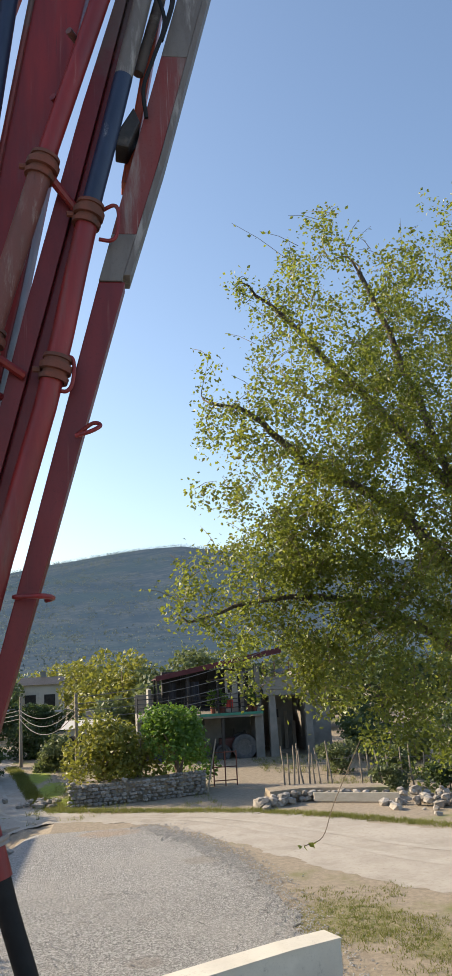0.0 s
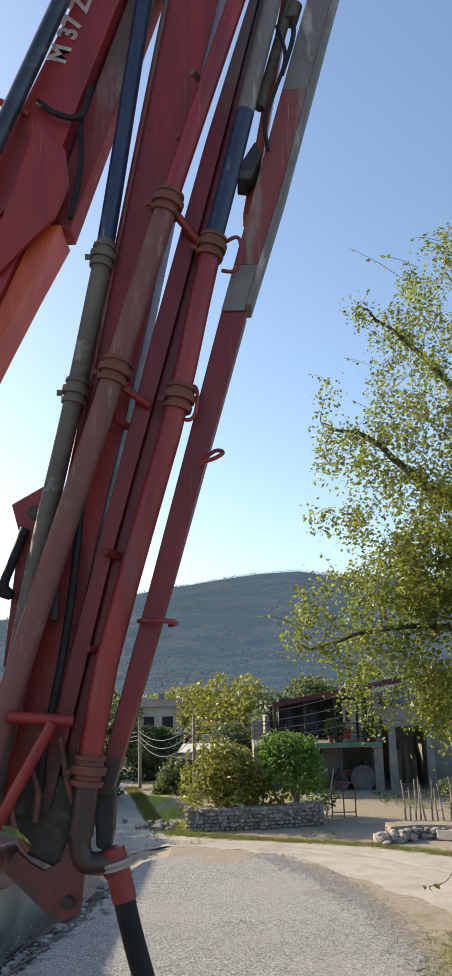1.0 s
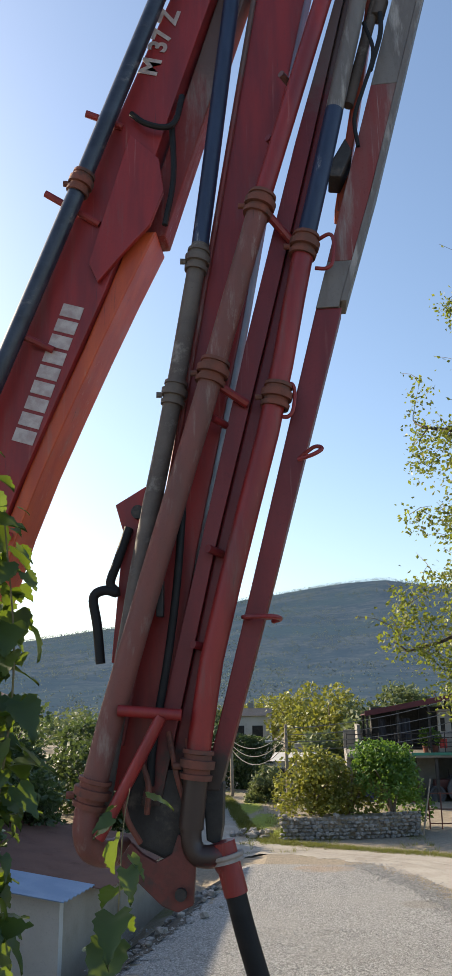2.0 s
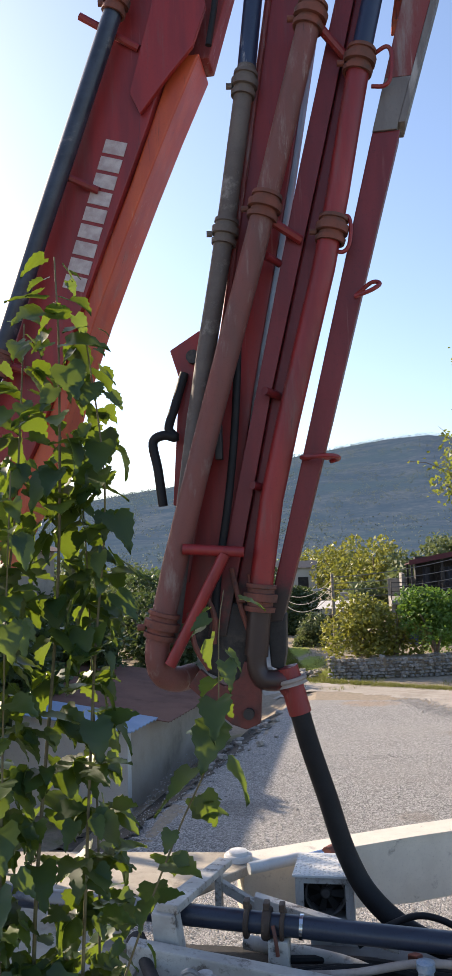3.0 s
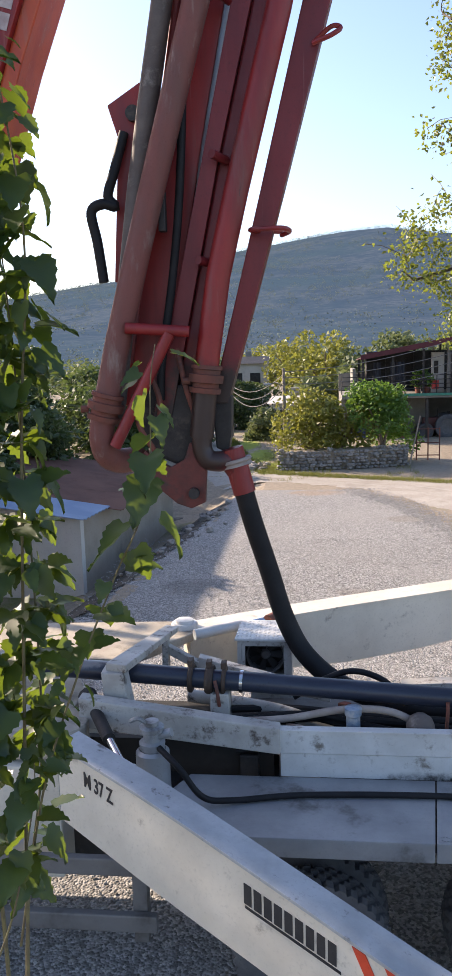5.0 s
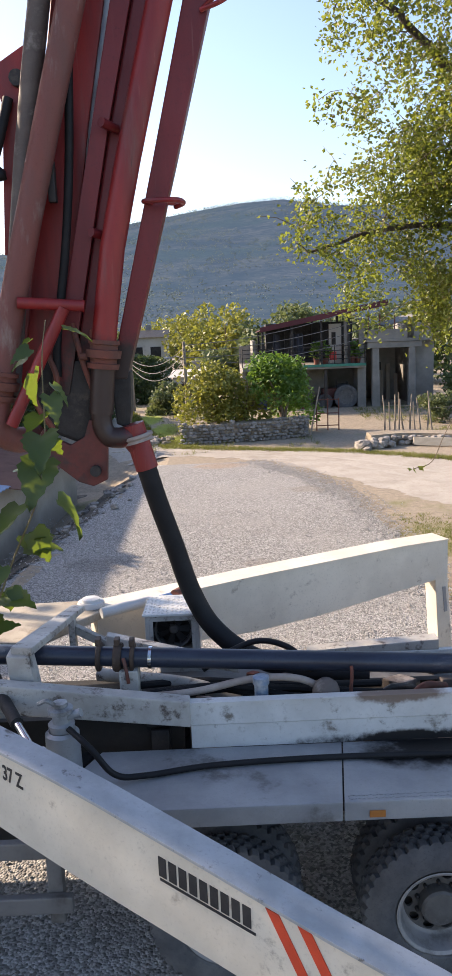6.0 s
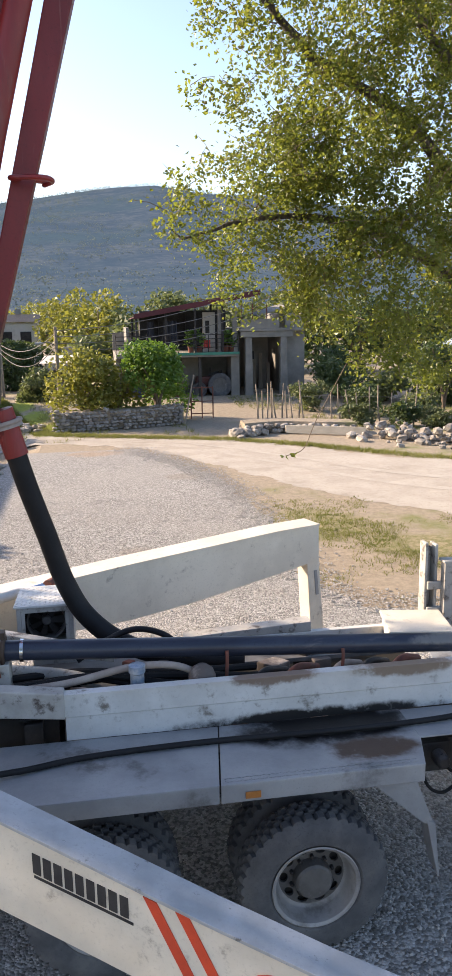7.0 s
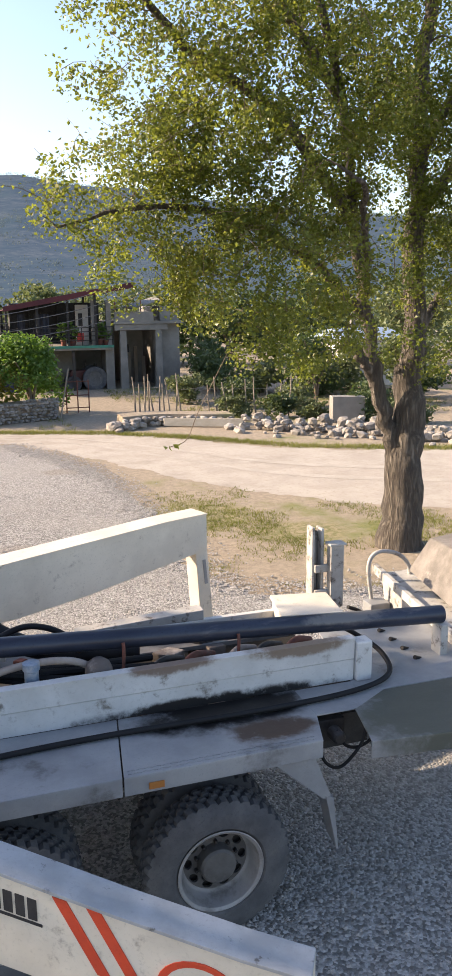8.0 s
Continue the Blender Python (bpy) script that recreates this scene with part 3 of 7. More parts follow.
# ---- the pump truck ----
truck = thing("concrete_pump_truck", (0, 6.4, 0), "dirty white concrete pump truck with a folded red boom", "truck")
YN = 5.10   # near edge of the deck
DECK = 1.40


def plate(xy, z0, z1):
    return Geo().hexa(xy, z0, z1)


def grow(g, c, k):
    """Scale about the axle, in the wheel's plane."""
    g.v = [(c.x + (x - c.x) * k, y, c.z + (z - c.z) * k) for x, y, z in g.v]


def make_wheel(x, y_out, inward):
    """A twin tyre with its dished rim; y_out is the outer face, inward the way to the axle."""
    w = new("wheel")
    w.parent = truck
    w.location = Vector((x, y_out, 0.524)) - truck.location
    c = Vector((x, y_out, 0.524))
    ax = Vector((0, inward, 0))
    for off in (0.0, 0.33):
        rows_ = [(0.035, 0.30), (0.005, 0.33), (0.0, 0.40), (0.012, 0.46), (0.032, 0.492), (0.04, 0.0), (0.088, 0.0), (0.092, -1), (0.108, -1), (0.112, 1.0), (0.14, 1.0), (0.143, -1), (0.152, -1),
                 (0.155, 0.0), (0.184, 0.0), (0.188, -1), (0.202, -1), (0.206, 1.0), (0.25, 1.0), (0.262, 0.48), (0.28, 0.4), (0.275, 0.33), (0.245, 0.3)]
        g = Geo()
        n = 156
        for h, r in rows_:
            for k in range(n):
                if r in (0.0, 1.0):      # lug rows
                    up = (k + (2 if r else 0)) % 4 in (0, 1, 2)
                    rr = 0.532 if up else 0.498
                    if up and h in (0.04, 0.25):
                        rr = 0.518
                else:
                    rr = 0.498 if r == -1 else r
                ang = 2 * math.pi * (k + 6 * h) / n
                g.v.append(tuple(c + ax * (off + h) + Vector((math.cos(ang) * rr, 0, math.sin(ang) * rr))))
        for i in range(len(rows_) - 1):
            for k in range(n):
                g.f.append((i * n + k, (i + 1) * n + k, (i + 1) * n + (k + 1) % n, i * n + (k + 1) % n))
        grow(g, c, 0.98)
        part("tyre", g, TYRE, w, "dusty lugged tyre", smooth=True)
    # rim: flange, deep dish with hand holes, hub
    g = Geo().lathe(c, ax, [(0.034, 0.30), (0.012, 0.312), (0.008, 0.305), (0.02, 0.285), (0.06, 0.275), (0.13, 0.262), (0.15, 0.245), (0.152, 0.235)], 48)
    grow(g, c, 0.98)
    part("rim", g, RIM, w, "dished grey steel rim", smooth=True)
    g = Geo()
    nh = 10
    seg = 2 * math.pi / nh
    rc, rh = 0.198, 0.029
    for k in range(nh):
        a0 = k * seg
        hole, rim_ = [], []
        for j in range(16):
            t = 2 * math.pi * j / 16
            u, v = math.cos(t), math.sin(t)
            hole.append((rc + rh * u, a0 + rh * 1.35 * v / rc))
            s = max(abs(u), abs(v))
            rim_.append((rc + 0.038 * u / s, a0 + seg / 2 * v / s))
        vs = []
        for r, a in hole + rim_:
            vs.append(c + ax * 0.152 + Vector((math.cos(a) * r, 0, math.sin(a) * r)))
        vs += [p + ax * 0.02 for p in vs[:16]]
        fs = [(j, (j + 1) % 16, 16 + (j + 1) % 16, 16 + j) for j in range(16)] + [(j, 32 + j, 32 + (j + 1) % 16, (j + 1) % 16) for j in range(16)]
        g.add(vs, fs)
    g.lathe(c, ax, [(0.152, 0.162), (0.150, 0.135), (0.07, 0.130), (0.055, 0.115), (0.05, 0.05), (0.048, 0.0)], 40)
    seen, remap = {}, []
    for p in g.v:
        remap.append(seen.setdefault(tuple(round(q, 4) for q in p), len(seen)))
    g.f = [q for q in (tuple(dict.fromkeys(remap[i] for i in q)) for q in g.f) if len(q) > 2]
    g.v = list(seen)
    grow(g, c, 0.98)
    part("wheel_disc", g, RIM_DARK, w, "wheel disc with round hand holes, darkened for its recess")
    g = Geo()
    for k in range(10):
        a = 2 * math.pi * (k + 0.5) / 10
        g = Geo().lathe(c + Vector((math.cos(a) * 0.152, 0, math.sin(a) * 0.152)) + ax * 0.15, -ax, [(0, 0.014), (0.03, 0.014), (0.034, 0.008), (0.034, 0.0)], 6)
        grow(g, c, 0.98)
        part("wheel_nut", g, DARK, w)
    part("brake_drum", Geo().lathe(c, ax, [(0.2, 0.0), (0.2, 0.25), (0.3, 0.25)], 32), DARK, w)


for wx in (1.05, -0.35):
    make_wheel(wx, 5.15, 1)
    make_wheel(wx, 7.65, -1)
part("axle", Geo().tube([(1.05, 5.5, 0.524), (1.05, 7.3, 0.524)], 0.09, 14), DARK, truck, smooth=True)
part("axle", Geo().tube([(-0.35, 5.5, 0.56), (-0.35, 7.3, 0.56)], 0.09, 14), DARK, truck, smooth=True)
for y in (5.95, 6.75):
    part("chassis_rail", Geo().box(-5.2, 3.2, y, y + 0.1, 0.78, 1.06), DARK, truck, bevel=0.01)
part("fuel_tank_side", Geo().box(-4.8, -1.3, 5.75, 7.0, 0.62, 1.30), DARK, truck, bevel=0.04)

# deck of steel plates
def deck_plate(xy, label="worn grey steel walkway plate", mat=STEEL):
    g = plate(xy, DECK - 0.012, DECK)
    (xa, ya), (xb, yb) = xy[0], xy[1]
    g.add([(xa, ya, DECK - 0.13), (xb, yb, DECK - 0.13), (xb, yb + 0.012, DECK - 0.13), (xa, ya + 0.012, DECK - 0.13),
           (xa, ya, DECK - 0.006), (xb, yb, DECK - 0.006), (xb, yb + 0.012, DECK - 0.006), (xa, ya + 0.012, DECK - 0.006)],
          [(0, 1, 5, 4), (1, 2, 6, 5), (2, 3, 7, 6), (3, 0, 4, 7), (0, 3, 2, 1), (4, 5, 6, 7)])
    return part("deck_plate", g, mat, truck, label, bevel=0.006)


deck_plate([(-1.55, YN), (0.395, YN), (0.50, 5.84), (-1.2, 5.84)])
deck_plate([(0.405, YN), (1.76, YN), (1.86, 5.42), (1.86, 5.84), (0.51, 5.84)], "oil-soaked steel walkway plate", DECK_OILY)
deck_plate([(2.06, 4.98), (3.05, 4.86), (3.35, 5.62), (2.5, 5.62), (2.16, 5.42)], "wet olive grey steel walkway plate", DECK_WET)
deck_plate([(2.3, 5.63), (3.36, 5.63), (3.75, 6.9), (2.52, 6.9)])
part("walkway_strip", Geo().box(1.86, 2.5, 5.43, 5.83, DECK - 0.014, DECK - 0.002), STEEL, truck, bevel=0.004)
# raised tread pattern along the deck's edge
g = Geo()
for i in range(46):
    x = 0.45 + i * 0.028
    for j in range(2):
        s = 1 if (i + j) % 2 else -1
        y = YN + 0.03 + 0.035 * j
        g.hexa([(x - 0.011, y - 0.004 * s), (x + 0.011, y + 0.004 * s), (x + 0.009, y + 0.004 * s + 0.007), (x - 0.013, y - 0.004 * s + 0.007)], DECK, DECK + 0.004)
part("tread_strip", g, STEEL, truck, "raised tread pattern")
part("reflector", Geo().box(0.56, 0.66, YN - 0.012, YN - 0.001, DECK - 0.105, DECK - 0.06), AMBER, truck, "small amber reflector", bevel=0.003)
# mud flap bracket behind the wheel
part("mudguard_bracket", Geo().solid([(1.42, 5.14, 1.26), (1.72, 5.14, 1.26), (1.72, 5.20, 1.26), (1.42, 5.20, 1.26)],
                                     [(1.78, 5.14, 0.93), (1.86, 5.14, 0.90), (1.86, 5.20, 0.90), (1.78, 5.20, 0.93)]), STEEL, truck, bevel=0.006)
part("mud_flap", Geo().solid([(1.80, 5.13, 0.95), (1.86, 5.13, 0.93), (1.87, 5.34, 0.93), (1.81, 5.34, 0.95)],
                             [(1.90, 5.15, 0.50), (1.915, 5.15, 0.50), (1.92, 5.32, 0.52), (1.905, 5.32, 0.52)]), STEEL, truck, bevel=0.003)
# gap under the notch: valves and hanging lines
g = Geo().box(1.84, 2.12, 5.5, 5.75, 1.12, 1.30)
g.lathe((1.99, 5.42, 1.25), (0, -1, 0), [(0, 0.0), (0, 0.055), (0.1, 0.05), (0.12, 0.035), (0.12, 0)], 16)
part("valve_block", g, DARK, truck, bevel=0.01)
geos = []
for k, (x, dz, y) in enumerate([(1.80, 0.26, 5.3), (1.98, 0.16, 5.35), (2.72, 0.12, 5.0)]):
    geos.append(Geo().tube(curve_points([(x, y, 1.3), (x + 0.06, y - 0.03, 1.3 - dz * 0.7), (x + 0.2, y, 1.3 - dz), (x + 0.36, y + 0.02, 1.3 - dz * 0.5), (x + 0.42, y + 0.05, 1.3)], 6), 0.012, 8))
parts_each("hydraulic_line", geos, RUBBER, truck, "thin black hydraulic lines", smooth=True)
part("rear_bracket", Geo().hexa([(2.3, 5.28), (2.66, 5.2), (2.66, 5.5), (2.3, 5.5)], 1.08, 1.27), STEEL, truck, bevel=0.02)

# inner side panel, with a crease
prof = [(5.84, 1.402), (5.84, 1.572), (5.846, 1.576), (5.832, 1.582), (5.832, 1.738), (5.822, 1.742), (5.822, 1.752), (5.90, 1.752), (5.90, 1.402)]
g = Geo().solid([(-0.56, y, z) for y, z in prof], [(2.36, y, z) for y, z in prof])
side_panel = part("side_panel", g, PANEL_OILY, truck, "dirty white side panel streaked with oil")
part("panel_end", Geo().box(2.37, 2.50, 5.80, 5.93, 1.40, 1.72), WHITE, truck, bevel=0.015)
part("trough_floor", Geo().box(-2.6, 2.5, 5.90, 7.6, 1.10, 1.16), RECESS_BLACK, truck)
part("far_side_panel", Geo().box(-0.9, 2.4, 7.50, 7.56, 1.15, 1.36), WHITE, truck, bevel=0.006)
part("far_deck", Geo().box(-1.2, 2.3, 7.0, 7.3, 1.30, 1.34), GUARD, truck, bevel=0.006)

# long delivery pipe along the truck
def at_pipe(x):
    s = (x + 2.3) / 5.6
    return Vector((x, 6.30 - 0.2 * s, 2.0 - 0.28 * s))


main_pipe = part("delivery_pipe", Geo().tube([at_pipe(-3.6), at_pipe(-1.1), at_pipe(1.0), at_pipe(3.3)], 0.074, 20), PIPE_DUSTY, truck, "dark blue-black steel delivery pipe", smooth=True)
for x, w in ((-1.24, 0.035), (-1.10, 0.06), (-0.99, 0.03)):
    p = at_pipe(x)
    part("coupling", Geo().lathe(p, (1, -0.036, -0.05), [(-w / 2, 0.072), (-w / 2, 0.102), (-w / 4, 0.112), (w / 4, 0.112), (w / 2, 0.102), (w / 2, 0.072)], 24), GRIME, main_pipe, "grimy rust-brown pipe coupling", smooth=True)
    part("bolt", Geo().box(p.x - 0.02, p.x + 0.02, p.y - 0.05, p.y + 0.03, p.z + 0.10, p.z + 0.15), GRIME, main_pipe, bevel=0.006)
p = at_pipe(-0.86)
part("hose_clip", Geo().lathe(p, (1, -0.036, -0.05), [(-0.012, 0.074), (-0.012, 0.084), (0.012, 0.084), (0.012, 0.074)], 24), CHROME, main_pipe, smooth=True)
part("coupling_lever", Geo().tube(curve_points([at_pipe(-1.05) + Vector((0, -0.1, 0.03)), at_pipe(-1.05) + Vector((0.02, -0.13, -0.05)), at_pipe(-1.04) + Vector((0.02, -0.11, -0.16))], 4), 0.014, 8), RUST, main_pipe)
for x in (0.62, 1.5):
    part("pipe_hook", Geo().tube(curve_points([at_pipe(x) + Vector((0, -0.085, 0.0)), at_pipe(x) + Vector((0, -0.1, -0.06)), at_pipe(x) + Vector((-0.01, -0.10, -0.24))], 4), 0.013, 8), RUST, main_pipe)
part("far_ledge", Geo().solid([(0.45, 7.52, 1.361), (1.65, 7.50, 1.361), (1.65, 7.66, 1.361), (0.45, 7.66, 1.361)], [(0.45, 7.52, 1.39), (1.65, 7.50, 1.46), (1.65, 7.66, 1.46), (0.45, 7.66, 1.39)]), FRAME, truck, "dusty pale ledge plate", bevel=0.008)
# pipe support posts
part("pipe_support", Geo().box(-1.09, -0.95, 6.16, 6.36, 1.55, 1.86), FRAME, truck, bevel=0.01)
part("pipe_support", Geo().box(3.24, 3.31, 6.0, 6.14, 1.0, 1.66), FRAME, truck, "cream pipe support post", bevel=0.01)

# bent frame beams beside the turret
part("frame_post", Geo().solid([(-1.84, 6.02, 1.70), (-1.64, 6.0, 1.66), (-1.62, 6.12, 1.66), (-1.84, 6.14, 1.70)],
                               [(-1.87, 6.02, 2.07), (-1.70, 6.0, 2.07), (-1.70, 6.16, 2.08), (-1.87, 6.16, 2.08)]), FRAME, truck, bevel=0.012)
part("frame_arm", Geo().solid([(-1.84, 6.06, 2.07), (-1.68, 6.02, 2.07), (-1.52, 7.36, 1.92), (-1.64, 7.40, 1.92)],
                              [(-1.84, 6.06, 2.13), (-1.68, 6.02, 2.13), (-1.52, 7.36, 1.97), (-1.64, 7.40, 1.97)]), FRAME, truck, bevel=0.01)
part("frame_brace", Geo().box(-1.655, -1.60, 7.24, 7.34, 1.60, 1.915), FRAME, truck, bevel=0.008)
part("frame_brace", Geo().solid([(-1.60, 7.26, 1.74), (-1.12, 7.16, 1.52), (-1.12, 7.24, 1.52), (-1.60, 7.34, 1.74)],
                                [(-1.60, 7.26, 1.82), (-1.12, 7.16, 1.60), (-1.12, 7.24, 1.60), (-1.60, 7.34, 1.82)]), FRAME, truck, bevel=0.008)
part("frame_beam", Geo().solid([(-2.0, 5.86, 1.72), (-0.56, 5.80, 1.58), (-0.56, 5.92, 1.58), (-2.0, 5.98, 1.72)],
                               [(-2.0, 5.86, 1.94), (-0.56, 5.80, 1.77), (-0.56, 5.92, 1.77), (-2.0, 5.98, 1.94)]), FRAME, truck, "dirty white bent frame beam", bevel=0.012)
part("inner_beam", Geo().solid([(-1.28, 6.9, 1.74), (-0.2, 6.45, 1.68), (-0.2, 6.55, 1.68), (-1.28, 7.0, 1.74)],
                               [(-1.28, 6.9, 1.86), (-0.2, 6.45, 1.76), (-0.2, 6.55, 1.76), (-1.28, 7.0, 1.86)]), FRAME, truck, bevel=0.01)
# black sheet standing in for the dark of the open bay
part("bay_shade_sheet", Geo().box(-2.0, -0.62, 6.04, 6.1, 1.12, 1.56), RECESS_BLACK, truck)
# flat plates round the turret
part("turret_plate", Geo().hexa([(-3.9, 7.2), (-1.95, 7.05), (-1.45, 7.75), (-1.62, 8.1), (-3.9, 7.95)], 1.69, 1.77), DUSTY, truck, "cement-dusted cream cover plate", bevel=0.015)
g = Geo().lathe((-1.56, 7.92, 1.77), (0, 0, 1), [(0, 0.13), (0.03, 0.13), (0.05, 0.12), (0.05, 0.09), (0.075, 0.085), (0.085, 0.04), (0.085, 0)], 24)
part("pivot_cap", g, WHITE, truck, bevel=0, smooth=True)
# pivot pad of the near outrigger: rounded plate with thickness
pts = [(-3.4, 5.62), (-2.3, 5.55)]
for k in range(9):
    a = -math.pi / 2 + math.pi * k / 8 * 0.9
    pts.append((-2.16 + 0.24 * math.cos(a), 5.80 + 0.24 * math.sin(a)))
pts += [(-2.06, 6.25), (-2.2, 6.6), (-3.4, 6.75)]
part("outrigger_housing", Geo().hexa(pts, 1.62, 1.80), DUSTY, truck, "cement-dusted cream pivot plate", bevel=0.02)
part("outrigger_housing_box", Geo().box(-3.6, -2.05, 5.5, 6.6, 0.78, 1.60), CREAM, truck, "cream outrigger housing", bevel=0.02)
part("hydraulic_cylinder", Geo().tube([(-1.95, 6.0, 1.86), (-1.72, 5.62, 1.76)], 0.045, 14).tube([(-1.99, 6.06, 1.88), (-1.93, 5.96, 1.85)], 0.07, 10), DARK, truck, smooth=True)
part("piston_rod", Geo().tube([(-1.72, 5.62, 1.76), (-1.55, 5.35, 1.69)], 0.026, 12), CHROME, truck, "chrome piston rod", smooth=True)
part("rod_eye", Geo().box(-1.60, -1.47, 5.26, 5.36, 1.64, 1.73), WHITE, truck, bevel=0.02)
g = Geo().lathe((-1.42, 5.62, 1.36), (0, 0, 1), [(0, 0.12), (0.32, 0.115), (0.34, 0.09)], 20)
part("accumulator", g, STEEL, truck, smooth=True)
g = Geo().lathe((-1.42, 5.62, 1.70), (0, 0, 1), [(0, 0.085), (0.05, 0.09), (0.06, 0.06), (0.12, 0.06), (0.13, 0.085), (0.16, 0.085), (0.17, 0.05), (0.2, 0.05), (0.2, 0)], 16)
g.tube([(-1.42, 5.62, 1.78), (-1.28, 5.6, 1.83)], 0.03, 10).tube(curve_points([(-1.44, 5.6, 1.88), (-1.5, 5.58, 1.93), (-1.56, 5.6, 1.90)], 4), 0.016, 8)
part("valve", g, STEEL, truck, "grey cast valve with lever", smooth=True)
part("control_hose", Geo().tube(curve_points([(-1.36, 5.55, 1.74), (-1.2, 5.42, 1.66), (-1.05, 5.40, 1.48), (-0.85, 5.46, 1.43), (-0.4, 5.56, 1.425), (0.4, 5.60, 1.425), (1.4, 5.58, 1.425), (2.2, 5.62, 1.425), (2.62, 5.76, 1.44), (2.74, 6.1, 1.47), (2.62, 6.35, 1.55), (2.45, 6.3, 1.66)], 8), 0.021, 10), RUBBER, truck, "long black rubber hose lying on the deck", smooth=True)
# white toolbox with a checker lid, oil cooler behind it
g = Geo().hexa([(-1.02, 7.32), (-0.52, 7.32), (-0.50, 7.85), (-1.0, 7.85)], 1.85, 1.87)
box = part("toolbox", Geo().box(-1.0, -0.96, 7.34, 7.84, 1.45, 1.85).box(-0.56, -0.52, 7.34, 7.84, 1.45, 1.85).box(-0.96, -0.56, 7.80, 7.84, 1.45, 1.85).box(-0.96, -0.56, 7.34, 7.8, 1.45, 1.48), FRAME, truck, "white steel box with chequer lid", bevel=0.006)
part("lid", g, WHITE, box, bevel=0.005)
part("grille", Geo().box(-0.96, -0.56, 7.60, 7.62, 1.49, 1.845), DARK, box, "black cooler grille")
fan = part("fan", Geo().lathe((-0.76, 7.50, 1.665), (0, -1, 0), [(-0.08, 0.165), (0.02, 0.165), (0.03, 0.172), (0.03, 0.158), (-0.08, 0.155)], 28), GUARD, box, "dusty round cooling fan", smooth=True)
part("fan_hub", Geo().lathe((-0.76, 7.50, 1.665), (0, -1, 0), [(-0.06, 0.045), (0.0, 0.045), (0.012, 0.035), (0.012, 0)], 16), GUARD, fan, smooth=True)
for k in range(7):
    a = 2 * math.pi * k / 7
    u, w = Vector((math.cos(a), 0, math.sin(a))), Vector((-math.sin(a), 0, math.cos(a)))
    c = Vector((-0.76, 7.50, 1.665))
    q = [c + u * 0.04 - w * 0.018, c + u * 0.15 - w * 0.035, c + u * 0.15 + w * 0.03 + Vector((0, 0.03, 0)), c + u * 0.04 + w * 0.018 + Vector((0, 0.02, 0))]
    part("blade", Geo().solid([tuple(p) for p in q], [tuple(p + Vector((0, 0.004, 0))) for p in q]), DARK, fan)
part("front_frame", Geo().box(-0.96, -0.56, 7.34, 7.36, 1.45, 1.50).box(-0.96, -0.56, 7.34, 7.36, 1.80, 1.85).box(-0.96, -0.93, 7.34, 7.36, 1.50, 1.80).box(-0.59, -0.56, 7.34, 7.36, 1.50, 1.80), FRAME, box, "dusty white opening frame")
studs = Geo()
for a in range(12):
    for b in range(12):
        x, y = -1.0 + 0.04 * a, 7.345 + 0.041 * b
        e = 0.011 if (a + b) % 2 else -0.011
        studs.hexa([(x - 0.012, y - e - 0.004), (x + 0.012, y + e - 0.004), (x + 0.012, y + e + 0.004), (x - 0.012, y - e + 0.004)], 1.869, 1.873)
part("tread_pattern", studs, WHITE, box)
# hydraulics in the trough
geos = []
for k in range(9):
    y = 6.0 + 0.045 * k
    x0 = -1.0 + random.uniform(-0.3, 0.2)
    zz = 1.45 + random.uniform(0, 0.22)
    geos.append(Geo().tube(curve_points([(x0, y, zz), (x0 + 0.6, y + 0.05, zz + random.uniform(-.04, .08)), (x0 + 1.3, y + random.uniform(-.1, .1), zz - 0.02), (x0 + 2.0, y + 0.1, zz - 0.1)], 6), random.choice((0.016, 0.022, 0.03)), 8))
parts_each("hydraulic_hose", geos, RUBBER, truck, "black hydraulic hose", smooth=True)
part("suction_pipe", Geo().tube(curve_points([(-1.1, 6.04, 1.70), (-0.55, 6.05, 1.73), (-0.1, 6.08, 1.80), (0.25, 6.08, 1.78), (0.5, 6.1, 1.62)], 6), 0.027, 12), CRUST, truck, "dusty tan bent pipe", smooth=True)
part("hydraulic_tube", Geo().tube(curve_points([(-1.3, 6.5, 1.70), (-0.6, 6.35, 1.66), (-0.2, 6.2, 1.58)], 5), 0.05, 12), FRAME, truck, smooth=True)
part("pump_head", Geo().lathe((0.42, 6.02, 1.6), (0, 0, 1), [(0, 0.1), (0.12, 0.1), (0.17, 0.08), (0.2, 0.04), (0.205, 0)], 18), PIPE_GREY, truck, smooth=True)
g = Geo().lathe((-0.05, 6.0, 1.63), (0, 0, 1), [(0, 0.05), (0.16, 0.05), (0.17, 0.06), (0.22, 0.06), (0.23, 0.04), (0.23, 0)], 14)
part("filter", g, surf("blue_grey_filter", (0.16, 0.24, 0.34), (0.4, 0.42, 0.44), 12, 0.4, 0.1, 0.3), truck, "small blue-grey filter", smooth=True)
geos = []
for k in range(40):
    x, y = random.uniform(-1.2, 2.2), random.uniform(6.0, 7.1)
    a, w, h = random.uniform(0, 3), random.uniform(0.05, 0.16), random.uniform(0.08, 0.34)
    geos.append(Geo().hexa([(x + w * math.cos(a + q), y + 0.7 * w * math.sin(a + q)) for q in (0.6, 2.2, 3.9, 5.4)], 1.165, 1.165 + h))
